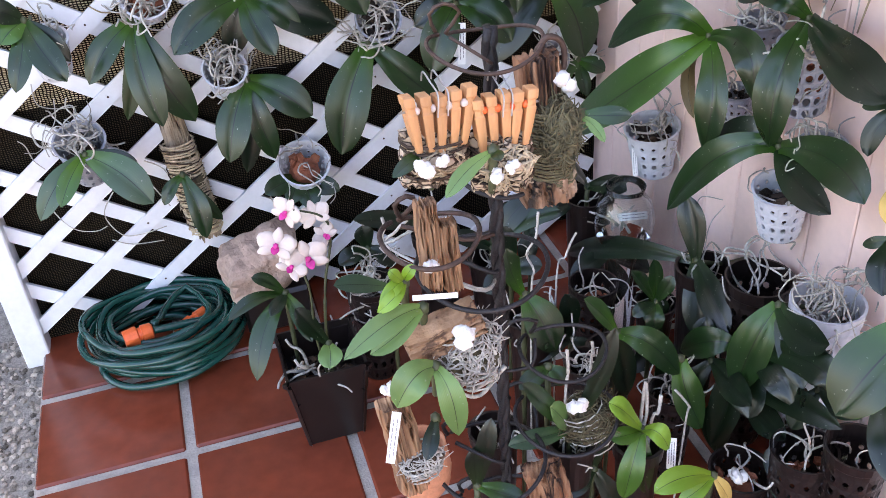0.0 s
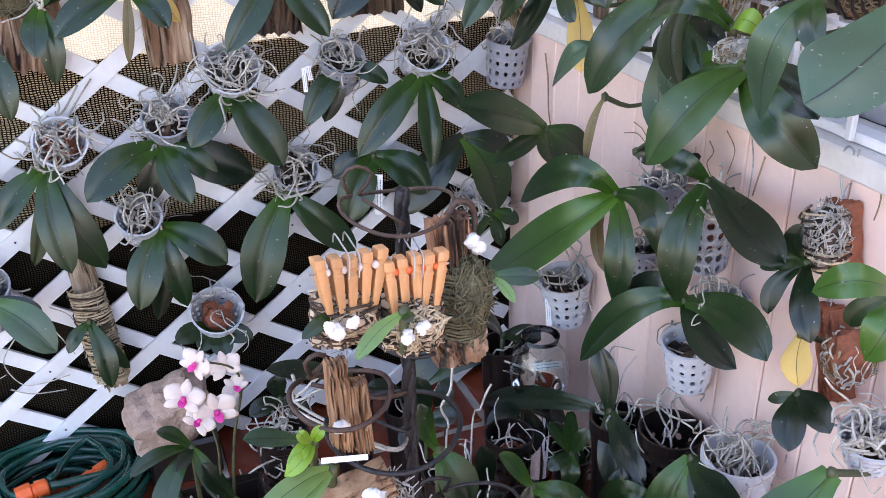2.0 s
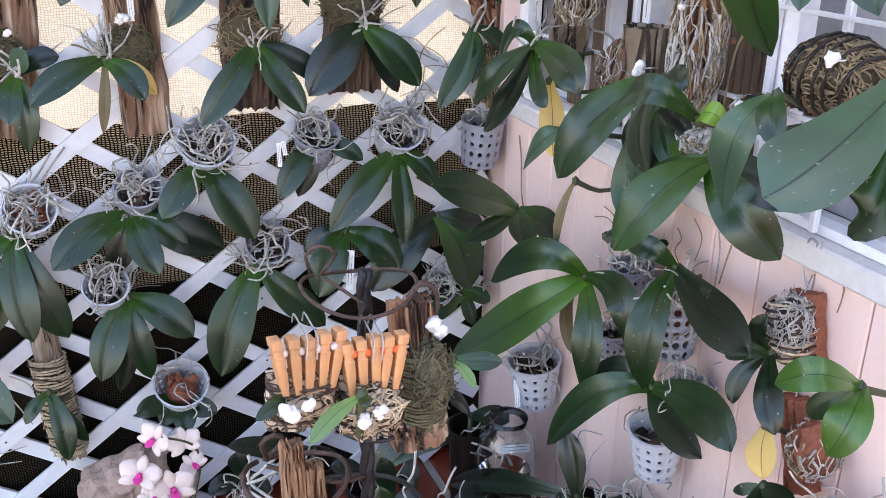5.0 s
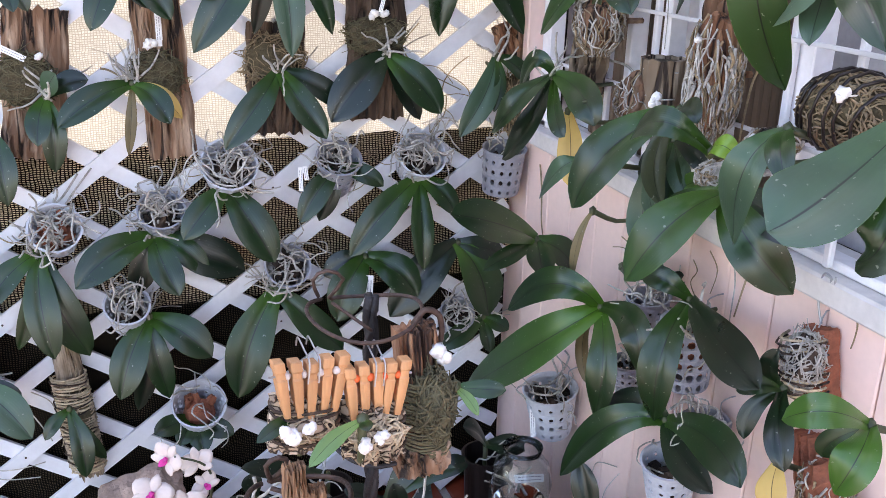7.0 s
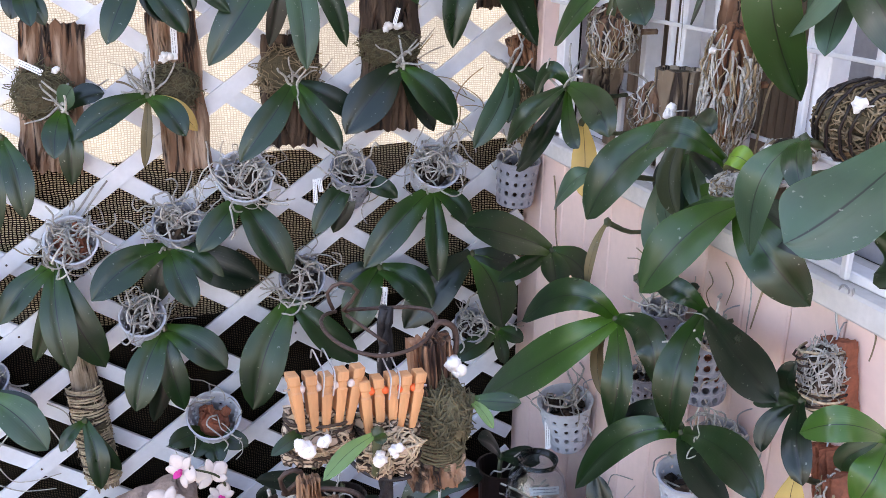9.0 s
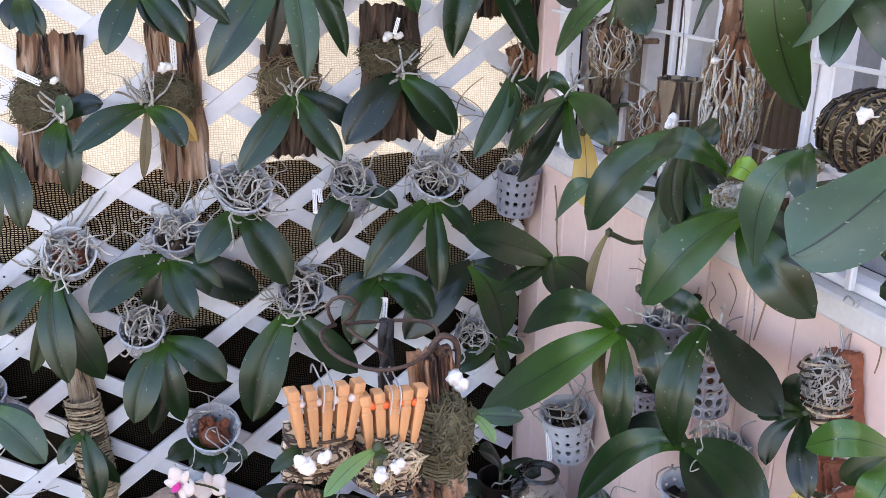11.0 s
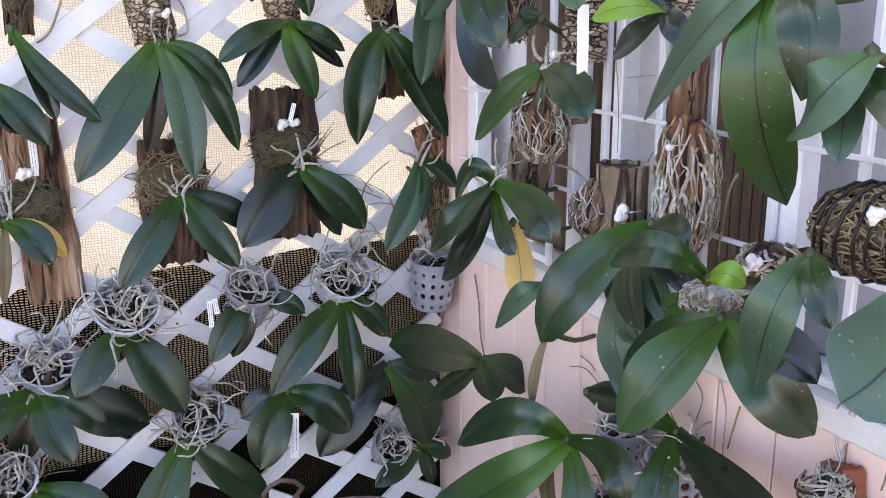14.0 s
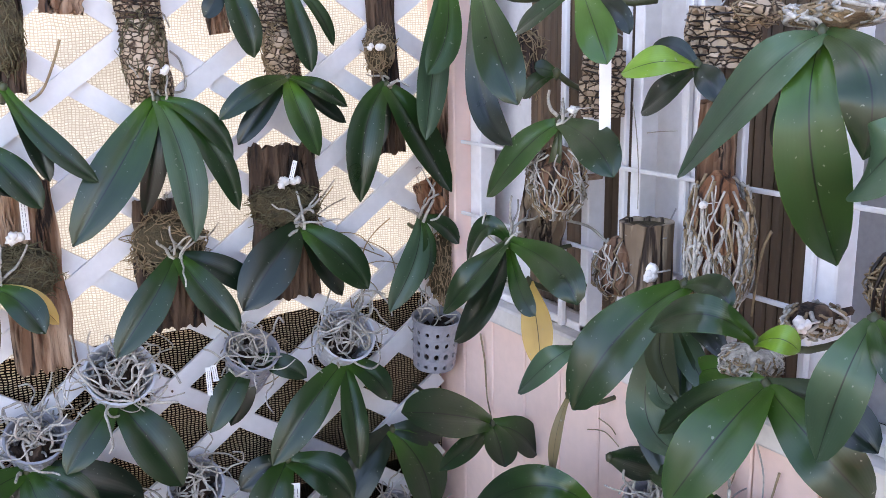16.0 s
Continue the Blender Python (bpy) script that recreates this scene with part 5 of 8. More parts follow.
orchid((-0.297, -0.300, 0.236), "F", [(0.089, 0.000, 0.033, 0.049, "leaf_shaded", 0.12), (-0.073, 0.000, 0.060, 0.044, "leaf_shaded", 0.12), (-0.026, -0.030, -0.074, 0.045, "leaf_shaded", 0.12)], "dark green", seed=86)
orchid((-0.458, -0.950, 0.238), "F", [(-0.058, -0.030, -0.006, 0.035, "leaf_shaded", 0.12), (0.040, -0.020, -0.083, 0.036, "leaf_shaded", 0.12), (0.007, -0.000, 0.068, 0.031, "leaf_shaded", 0.12)], "dark green", seed=87)
orchid((-0.644, -0.300, 0.272), "F", [(-0.064, -0.030, -0.004, 0.042, "leaf_shaded", 0.12), (0.047, -0.030, -0.034, 0.043, "leaf_shaded", 0.12), (-0.005, 0.000, 0.055, 0.042, "leaf_shaded", 0.12)], "dark green", seed=88)
orchid((-0.120, -0.997, 0.323), "P", [(-0.040, -0.004, -0.063, 0.040, "leaf_shaded", 0.12), (-0.040, -0.121, 0.070, 0.045, "leaf_shaded", 0.12), (0.000, 0.006, 0.072, 0.039, "leaf_shaded", 0.12)], "dark green", seed=89)
orchid((-0.160, -0.785, 0.217), "P", [(-0.040, 0.030, -0.091, 0.047, "leaf_shaded", 0.12), (-0.040, -0.170, 0.062, 0.052, "leaf_shaded", 0.12), (0.000, 0.032, 0.075, 0.046, "leaf_shaded", 0.12)], "dark green", seed=90)
orchid((-0.060, -0.681, 1.020), "P", [(-0.030, 0.037, -0.066, 0.034, "leaf_shaded", 0.12), (-0.050, -0.072, -0.086, 0.041, "leaf", 0.12), (-0.030, -0.097, -0.068, 0.038, "leaf_sheen", 0.12), (-0.020, -0.115, -0.022, 0.032, "leaf_shaded", 0.12)], "dark green", seed=91)
orchid((-0.050, -0.610, 0.936), "P", [(-0.040, -0.114, -0.123, 0.049, "leaf_shaded", 0.12), (-0.030, -0.125, -0.060, 0.042, "leaf_shaded", 0.12)], "dark green", seed=92)
orchid((-0.050, -0.557, 0.775), "P", [(-0.030, -0.146, 0.043, 0.051, "leaf_shaded", 0.12)], "dark green", seed=93)
orchid((-1.158, -0.090, 0.758), "L", [(-0.043, -0.040, -0.021, 0.047, "leaf_fresh", 0.12), (-0.039, -0.070, -0.099, 0.043, "leaf", 0.12), (0.049, -0.080, -0.091, 0.056, "leaf", 0.12), (0.059, -0.030, -0.075, 0.038, "leaf_shaded", 0.12), (-0.046, -0.020, 0.033, 0.046, "leaf_shaded", 0.12)], "dark green", seed=94)
orchid((-1.127, -0.110, 0.495), "L", [(-0.103, -0.060, -0.087, 0.049, "leaf_sheen", 0.12), (-0.057, -0.080, -0.057, 0.040, "leaf_fresh", 0.12), (0.103, -0.070, -0.093, 0.074, "leaf_sheen", 0.12), (0.091, -0.020, -0.035, 0.051, "leaf_shaded", 0.12)], "dark green", seed=95)
orchid((-0.180, -0.642, 0.992), "P", [(-0.034, 0.081, -0.083, 0.039, "leaf_sheen", (-0.048, -0.007, -0.011))], "sky-sheen green", seed=96)


# ---------------------------------------------------------------- mounts, pots, labels
rope_wrap((-0.960, -0.028, 0.449), (-0.942, -0.028, 0.226), 0.034, 0.024, 34, 0.0022, "straw", "L", 101, "pale cord wound round a wood mount")
rope_wrap((-0.961, -0.028, 0.439), (-0.945, -0.028, 0.234), 0.036, 0.027, 9, 0.0016, "wood_dark", "L", 102, "dark cord wound round a stick")
rope_wrap((-0.551, -0.030, 1.455), (-0.540, -0.030, 1.321), 0.033, 0.030, 16, 0.0013, "wood_dark", "L", 103, "dark cord wound round a cork pole")
rope_wrap((-0.328, -0.030, 1.432), (-0.322, -0.030, 1.319), 0.030, 0.026, 11, 0.0012, "wood_dark", "L", 104, "dark cord wound round a bark pole")
rope_wrap((-0.688, -1.050, 0.890), (-0.690, -1.050, 0.850), 0.034, 0.018, 5, 0.0016, "wood_dark", "S", 105, "dark cord wound round bark")
rope_wrap((-0.622, -1.052, 0.872), (-0.620, -1.052, 0.826), 0.032, 0.018, 5, 0.0016, "wood_dark", "S", 106, "dark cord wound round bark")
rope_wrap((-0.565, -1.020, 0.889), (-0.556, -1.020, 0.801), 0.026, 0.030, 26, 0.0014, "moss_green", "S", 107, "green string wound round a wood slab")
rope_wrap((-0.679, -1.030, 0.642), (-0.650, -1.030, 0.560), 0.031, 0.034, 9, 0.0013, "root", "S", 108, "white string wound round a root ball")
rope_wrap((-0.734, -1.010, 0.439), (-0.726, -1.010, 0.399), 0.028, 0.020, 7, 0.0014, "root", "S", 109, "grey string wound round a mount")
rope_wrap((-0.040, -0.977, 0.840), (-0.040, -0.997, 0.761), 0.025, 0.029, 8, 0.0019, "straw", "P", 110, "pale rope wound round a terracotta mount")
rope_wrap((-0.040, -0.978, 0.834), (-0.040, -0.996, 0.765), 0.028, 0.033, 6, 0.0016, "wood_dark", "P", 111, "dark cord wound round a terracotta mount")
rope_wrap((-0.085, -0.985, 1.138), (-0.085, -1.095, 1.134), 0.047, 0.054, 7, 0.0021, "plastic_dark", "P", 112, "black cord wound round a moss ball", 0.75)
rope_wrap((-0.483, -0.950, 0.379), (-0.459, -0.950, 0.286), 0.032, 0.028, 7, 0.0011, "root", "F", 113, "pale string wound round moss")
plank((-0.939, -0.012, 1.153), (-0.970, -0.012, 0.885), 0.110, 0.018, "wood", "L", "split brown fence wood mounted on the white lattice", 114)
plank((-0.739, -0.012, 1.170), (-0.725, -0.012, 0.873), 0.089, 0.018, "wood", "L", "cracked red-brown wood plank mounted on the lattice", 115)
plank((-0.522, -0.012, 1.123), (-0.530, -0.012, 0.909), 0.110, 0.018, "wood_dark", "L", "dark wood plank with dry roots on the lattice", 116)
plank((-0.323, -0.012, 1.195), (-0.326, -0.012, 0.929), 0.120, 0.018, "wood_dark", "L", "dark square wood plank on the lattice", 117)
plank((-0.966, -0.012, 0.556), (-0.939, -0.012, 0.205), 0.050, 0.018, "wood_pale", "L", "narrow grey stick leaning on the lattice", 118)
plank((-0.548, -0.012, 1.481), (-0.534, -0.012, 1.279), 0.066, 0.030, "cork", "L", "cork bark pole wrapped in moss on the lattice", 119)
plank((-0.327, -0.012, 1.469), (-0.314, -0.012, 1.305), 0.060, 0.025, "cork", "L", "rough bark pole on the lattice", 120)
plank((-0.138, -0.012, 1.472), (-0.117, -0.012, 1.170), 0.050, 0.018, "wood_dark", "L", "slim dark wood strip on the lattice", 121)
plank((-0.726, -0.012, 1.453), (-0.733, -0.012, 1.298), 0.042, 0.018, "wood_dark", "L", "dark mossy wood on the lattice", 122)
plank((-0.651, -0.012, 1.462), (-0.654, -0.012, 1.410), 0.062, 0.018, "wood", "L", "red-brown wood block on the lattice", 123)
plank((-0.425, -0.012, 1.423), (-0.419, -0.012, 1.380), 0.034, 0.018, "wood", "L", "small rusty brown wood chip on the lattice", 124)
plank((-0.027, -0.030, 1.316), (-0.014, -0.030, 1.033), 0.050, 0.020, "wood", "L", "peeling red bark strip in the lattice corner", 125)
plank((-0.058, -0.030, 1.116), (-0.036, -0.030, 1.056), 0.058, 0.020, "wood_red", "L", "flaking red bark in the lattice corner", 126)
moss((-0.968, -0.035, 1.032), 0.048, 0.022, 0.045, "moss_green", "dry green moss pad on wood", 127, 216, "moss", 0.0012, 0.060, 0.50, (0.000, 0.031, 0.000))
moss((-0.746, -0.035, 1.033), 0.044, 0.022, 0.040, "moss_green", "dry green moss pad on wood", 128, 252, "moss", 0.0012, 0.060, 0.50, (0.000, 0.031, 0.000))
moss((-0.529, -0.035, 1.052), 0.056, 0.022, 0.049, "root_brown", "brown fibre pad on dark wood", 129, 234, "moss", 0.0012, 0.060, 0.50, (0.000, 0.031, 0.000))
moss((-0.330, -0.035, 1.095), 0.058, 0.022, 0.035, "moss_green", "dry moss pad on dark wood", 130, 216, "moss", 0.0012, 0.060, 0.50, (0.000, 0.031, 0.000))
moss((-0.547, -0.045, 1.347), 0.033, 0.030, 0.064, "moss_green", "dry moss wound round a cork pole", 131, 70, "cork", 0.0012, 0.060, 0.25, (0.000, 0.041, 0.000))
moss((-0.328, -0.045, 1.352), 0.031, 0.025, 0.046, "root_brown", "brown fibres on a bark pole", 132, 70, "cork", 0.0012, 0.060, 0.25, (0.000, 0.041, 0.000))
moss((-0.148, -0.040, 1.348), 0.025, 0.022, 0.037, "root_brown", "dark fibres on a wood strip", 133, 126, "moss", 0.0012, 0.060, 0.50, (0.000, 0.036, 0.000))
moss((-0.734, -0.035, 1.382), 0.021, 0.022, 0.056, "moss_green", "dark moss on a wood strip", 134, 162, "moss", 0.0012, 0.060, 0.50, (0.000, 0.031, 0.000))
moss((-0.952, -0.030, 0.339), 0.032, 0.022, 0.089, "straw", "pale rope and moss on a stick", 135, 126, "moss", 0.0012, 0.060, 0.50, (0.000, 0.026, 0.000))
moss((-0.036, -0.045, 0.953), 0.023, 0.022, 0.063, "root_brown", "brown fibres in the lattice corner", 136, 144, "moss", 0.0012, 0.060, 0.50, (0.000, 0.041, 0.000))
net_pot((-0.948, -0.075, 0.768), (0, -0.75, 0.6), 0.046, 0.033, 0.072, "plastic_white", "cloudy white plastic net pot full of grey roots on the lattice", 137, "L", "clay", 13, True, 14, 4, True)
net_pot((-0.629, -0.075, 0.867), (0, -0.75, 0.6), 0.052, 0.037, 0.075, "plastic_white", "cloudy white plastic net pot full of grey roots on the lattice", 138, "L", "bark", 15, True, 14, 4, True)
net_pot((-0.415, -0.070, 0.864), (0, -0.55, 0.8), 0.044, 0.031, 0.090, "plastic", "cloudy white plastic net pot full of grey roots on the lattice", 139, "L", "bark", 9, True, 14, 4, True)
net_pot((-0.243, -0.075, 0.863), (0, -0.75, 0.6), 0.049, 0.036, 0.080, "plastic_white", "cloudy white plastic net pot full of grey roots on the lattice", 140, "L", "bark", 15, True, 14, 4, True)
net_pot((-0.837, -0.070, 0.600), (0, -0.6, 0.75), 0.042, 0.030, 0.076, "plastic_white", "white paper-wrapped pot full of dry roots on the lattice", 141, "L", "bark", 11, True, 14, 4, True)
net_pot((-0.522, -0.060, 0.644), (0, -0.7, 0.6), 0.045, 0.032, 0.075, "plastic", "cloudy white plastic net pot full of grey roots on the lattice", 142, "L", "bark", 12, True, 14, 4, True)
net_pot((-0.759, -0.060, 0.783), (0, -0.6, 0.75), 0.043, 0.031, 0.065, "plastic", "cloudy white plastic net pot full of grey roots on the lattice", 143, "L", "bark", 14, True, 14, 4, True)
net_pot((-0.717, -0.075, 0.367), (0, -0.55, 0.8), 0.053, 0.038, 0.081, "plastic_white", "cloudy pot with broken clay shards on the lattice", 144, "L", "clay", 3, True, 14, 4, True)
net_pot((-1.133, -0.080, 0.512), (0, -0.45, 0.9), 0.048, 0.034, 0.108, "plastic", "clear perforated pot full of pale roots on the lattice", 145, "L", "bark", 12, True, 14, 4, True)
net_pot((-1.137, -0.080, 0.717), (0, -0.4, 0.9), 0.040, 0.029, 0.081, "plastic_white", "clear perforated pot with brown medium on the lattice", 146, "L", "clay", 6, True, 14, 4, True)
net_pot((-0.149, -0.060, 0.490), (0, -0.7, 0.6), 0.038, 0.027, 0.069, "plastic", "cloudy white plastic net pot full of grey roots on the lattice", 147, "L", "bark", 10, True, 14, 4, True)
net_pot((-0.054, -0.060, 0.861), (0, -0.15, 1), 0.045, 0.039, 0.100, "plastic", "grey perforated pot hanging in the lattice corner", 148, "L", "bark", 3, True, 14, 4, True)
net_pot((0.133, -0.060, 0.628), (0, -0.4, 0.9), 0.038, 0.028, 0.070, "plastic", "cloudy net pot in the corner", 149, "L", "bark", 4, True, 14, 4, True)
net_pot((-0.060, -0.352, 0.441), (-0.15, -0.1, 1), 0.053, 0.038, 0.106, "plastic_white", "white perforated pot on the pink wall", 150, "P", "bark", 5, True, 14, 4, True)
net_pot((-0.055, -0.763, 0.766), (-0.1, -0.05, 1), 0.040, 0.034, 0.108, "plastic", "clear perforated pot with clay balls on the pink wall", 151, "P", "clay", 4, True, 14, 5, True)
net_pot((-0.050, -0.644, 0.757), (-0.1, -0.05, 1), 0.034, 0.024, 0.081, "plastic", "clear pot full of roots on the pink wall", 152, "P", "bark", 9, True, 14, 4, True)
net_pot((-0.050, -0.822, 0.625), (-0.2, -0.1, 1), 0.037, 0.026, 0.058, "plastic", "clear pot with dry brown roots on the pink wall", 153, "P", "bark", 10, True, 14, 4, True)
net_pot((-0.060, -0.766, 0.529), (-0.15, -0.1, 1), 0.044, 0.032, 0.092, "plastic_white", "white perforated pot on the pink wall", 154, "P", "bark", 2, True, 14, 4, True)
net_pot((-0.040, -0.591, 0.614), (-0.1, -0.05, 1), 0.029, 0.021, 0.067, "plastic", "small clear pot on the pink wall", 155, "P", "bark", 2, True, 14, 4, True)
plank((-0.004, -0.977, 0.845), (-0.004, -1.002, 0.750), 0.044, 0.030, "clay", "P", "terracotta roof tile piece hung on the pink wall", 156)
moss((-0.045, -0.990, 0.808), 0.025, 0.025, 0.039, "root", "pale roots and moss bound to a terracotta piece", 157, 220, "wood_dark", 0.0012, 0.060, 0.50, (0.051, 0.000, 0.000))
plank((-0.004, -0.990, 0.699), (-0.004, -1.028, 0.579), 0.050, 0.028, "clay", "P", "terracotta piece with pale roots on the pink wall", 158)
plank((-0.020, -0.380, 1.144), (-0.020, -0.353, 1.042), 0.076, 0.040, "wood_pale", "P", "square pale wood block hung before the window", 159)
plank((-0.015, -0.709, 1.288), (-0.015, -0.704, 1.164), 0.041, 0.030, "wood", "P", "red-brown wood stick hung before the window", 160)
log_mount((-0.045, -0.611, 1.081), 0.035, 0.097, 161)
root_mass((-0.050, -0.742, 1.125), 0.035, 0.039, 0.084, 44, 162, "wood stick under a thick net of pale roots before the window", "wood_red", (0.062, 0.000, 0.000), 0.0034)
root_mass((-0.070, -0.447, 1.165), 0.035, 0.049, 0.049, 26, 163, "tangle of pale and brown orchid roots before the window", "wood", (0.082, 0.000, 0.000), 0.0026)
root_mass((-0.075, -0.593, 1.070), 0.035, 0.029, 0.041, 16, 164, "pale roots over the log's side", "wood", (0.087, 0.000, 0.000), 0.0028)
root_mass((-0.075, -0.824, 1.006), 0.035, 0.031, 0.019, 22, 165, "bleached root bundle before the window", "root", (0.087, 0.000, 0.000), 0.0024)
root_mass((-0.090, -0.909, 1.384), 0.035, 0.047, 0.013, 18, 166, "thick bleached roots before the window", "root_brown", (0.102, 0.000, 0.000), 0.0040)
root_mass((-0.050, -0.882, 1.066), 0.035, 0.027, 0.017, 20, 167, "dark bark basket with grey roots before the window", "wood_dark", (0.062, 0.000, 0.000), 0.0034)
plank((-0.015, -0.716, 1.398), (-0.015, -0.712, 1.332), 0.088, 0.050, "cork", "P", "block of pale straw and bark bound with dark cord", 168)
rope_wrap((-0.036, -0.714, 1.394), (-0.036, -0.714, 1.336), 0.046, 0.030, 6, 0.0013, "plastic_dark", "P", 268, "dark cord wound round a straw block")
plank((-0.015, -0.498, 1.348), (-0.015, -0.498, 1.258), 0.056, 0.040, "cork", "P", "block of straw and bark bound with dark cord", 169)
rope_wrap((-0.032, -0.498, 1.344), (-0.032, -0.498, 1.262), 0.030, 0.026, 7, 0.0012, "plastic_dark", "P", 269, "dark cord wound round a straw block")
moss((-0.030, -0.310, 1.330), 0.030, 0.029, 0.048, "root_brown", "dark root tangle before the window", 170, 162, "wood_dark", 0.0012, 0.060, 0.50, (0.036, 0.000, 0.000))
moss((-0.085, -1.040, 1.136), 0.046, 0.062, 0.040, "root_brown", "ball of dry moss bound with black cord before the window", 171, 520, "moss", 0.0014, 0.050, 0.05, (0.090, 0.000, 0.000))
moss((-0.060, -0.793, 1.391), 0.030, 0.024, 0.016, "root_brown", "brown nut-like bulb before the window", 172, 36, "cork", 0.0012, 0.060, 0.50, (0.066, 0.000, 0.000))
net_pot((-0.070, -1.144, 0.611), (-0.2, -0.15, 1), 0.038, 0.027, 0.048, "plastic_white", "white perforated pot full of pale roots on the pink wall", 173, "P", "bark", 14, True, 14, 4, True)
root_mass((-0.050, -1.070, 0.678), 0.035, 0.029, 0.037, 14, 174, "pale roots over a terracotta piece", "clay", (0.062, 0.000, 0.000), 0.0024)
strand([(-0.012, -0.975, 0.849), (-0.012, -0.965, 0.872), (-0.012, -0.962, 0.901), (-0.012, -0.967, 0.915), (-0.012, -0.978, 0.913), (-0.012, -0.978, 0.904)], 0.0016, "wire", "wire_hook", "bent grey wire hook on the window sill", "hook", "hooks")
strand([(-0.012, -0.986, 0.917), (-0.012, -0.986, 0.903), (-0.012, -0.990, 0.882)], 0.0016, "wire", "wire_hook", "bent grey wire hook on the window sill", "hook", "hooks")
strand([(-0.008, -0.691, 0.832), (-0.008, -0.704, 0.818), (-0.008, -0.691, 0.795), (-0.008, -0.706, 0.777)], 0.0010, "root_brown", "aerial_root", "dry brown root clinging to the pink wall", "orchid root", "loose roots")
strand([(-0.008, -0.729, 0.860), (-0.008, -0.752, 0.837), (-0.008, -0.742, 0.796)], 0.0010, "root_brown", "aerial_root", "dry brown root clinging to the pink wall", "orchid root", "loose roots")
strand([(-0.008, -0.818, 0.849), (-0.008, -0.811, 0.820), (-0.008, -0.803, 0.784)], 0.0017, "root_brown", "aerial_root", "dry brown root clinging to the pink wall", "orchid root", "loose roots")
strand([(-0.008, -1.017, 0.882), (-0.008, -1.028, 0.872), (-0.008, -1.028, 0.853), (-0.008, -1.025, 0.837)], 0.0013, "root_brown", "aerial_root", "dry brown root clinging to the pink wall", "orchid root", "loose roots")
strand([(-0.008, -0.781, 0.874), (-0.008, -0.795, 0.835), (-0.008, -0.795, 0.773), (-0.008, -0.804, 0.759)], 0.0012, "root", "aerial_root", "dry brown root clinging to the pink wall", "orchid root", "loose roots")
strand([(-0.008, -0.453, 0.296), (-0.008, -0.470, 0.332), (-0.008, -0.539, 0.364)], 0.0012, "root", "aerial_root", "dry brown root clinging to the pink wall", "orchid root", "loose roots")
strand([(-0.008, -0.662, 0.438), (-0.008, -0.685, 0.359), (-0.008, -0.734, 0.343), (-0.008, -0.773, 0.346), (-0.008, -0.829, 0.366)], 0.0017, "root", "aerial_root", "dry brown root clinging to the pink wall", "orchid root", "loose roots")
strand([(-0.008, -0.139, 0.841), (-0.008, -0.154, 0.792), (-0.008, -0.161, 0.728), (-0.008, -0.176, 0.689)], 0.0018, "root_brown", "aerial_root", "dry brown root clinging to the pink wall", "orchid root", "loose roots")
strand([(-0.008, -0.453, 0.770), (-0.008, -0.493, 0.781), (-0.008, -0.527, 0.770)], 0.0010, "root_brown", "aerial_root", "dry brown root clinging to the pink wall", "orchid root", "loose roots")
strand([(-0.008, -0.479, 0.798), (-0.008, -0.506, 0.794), (-0.008, -0.519, 0.786)], 0.0010, "root_brown", "aerial_root", "dry brown root clinging to the pink wall", "orchid root", "loose roots")
strand([(-0.008, -0.534, 1.279), (-0.008, -0.543, 1.242), (-0.008, -0.550, 1.188), (-0.008, -0.551, 1.133)], 0.0008, "root", "aerial_root", "dry brown root clinging to the pink wall", "orchid root", "loose roots")
strand([(-0.008, -0.387, 1.091), (-0.008, -0.443, 1.091), (-0.008, -0.482, 1.077), (-0.008, -0.508, 1.061)], 0.0024, "root", "aerial_root", "dry brown root clinging to the pink wall", "orchid root", "loose roots")
strand([(-0.008, -0.783, 1.141), (-0.008, -0.772, 1.118), (-0.008, -0.765, 1.075), (-0.008, -0.761, 1.032)], 0.0021, "root_brown", "aerial_root", "dry brown root clinging to the pink wall", "orchid root", "loose roots")
strand([(-0.008, -0.565, 1.239), (-0.008, -0.592, 1.243), (-0.008, -0.623, 1.246)], 0.0008, "root", "aerial_root", "dry brown root clinging to the pink wall", "orchid root", "loose roots")
strand([(-1.215, -0.020, 0.378), (-1.232, -0.020, 0.348), (-1.205, -0.020, 0.293), (-1.164, -0.020, 0.276), (-1.139, -0.020, 0.283)], 0.0013, "root", "aerial_root", "thin grey root wandering over the lattice", "orchid root", "loose roots")
strand([(-1.108, -0.020, 0.359), (-1.138, -0.020, 0.311), (-1.117, -0.020, 0.256), (-1.079, -0.020, 0.246), (-1.023, -0.020, 0.253)], 0.0014, "root", "aerial_root", "thin grey root wandering over the lattice", "orchid root", "loose roots")
strand([(-1.032, -0.020, 0.415), (-0.998, -0.020, 0.387), (-0.977, -0.020, 0.327), (-0.912, -0.020, 0.326)], 0.0014, "root", "aerial_root", "thin grey root wandering over the lattice", "orchid root", "loose roots")
strand([(-1.251, -0.020, 0.508), (-1.240, -0.020, 0.494), (-1.234, -0.020, 0.461), (-1.219, -0.020, 0.438)], 0.0013, "root", "aerial_root", "thin grey root wandering over the lattice", "orchid root", "loose roots")
strand([(-1.162, -0.020, 0.580), (-1.173, -0.020, 0.534), (-1.202, -0.020, 0.498), (-1.195, -0.020, 0.465)], 0.0012, "root", "aerial_root", "thin grey root wandering over the lattice", "orchid root", "loose roots")
strand([(-1.193, -0.020, 0.616), (-1.194, -0.020, 0.575), (-1.163, -0.020, 0.559), (-1.126, -0.020, 0.557)], 0.0013, "root", "aerial_root", "thin grey root wandering over the lattice", "orchid root", "loose roots")
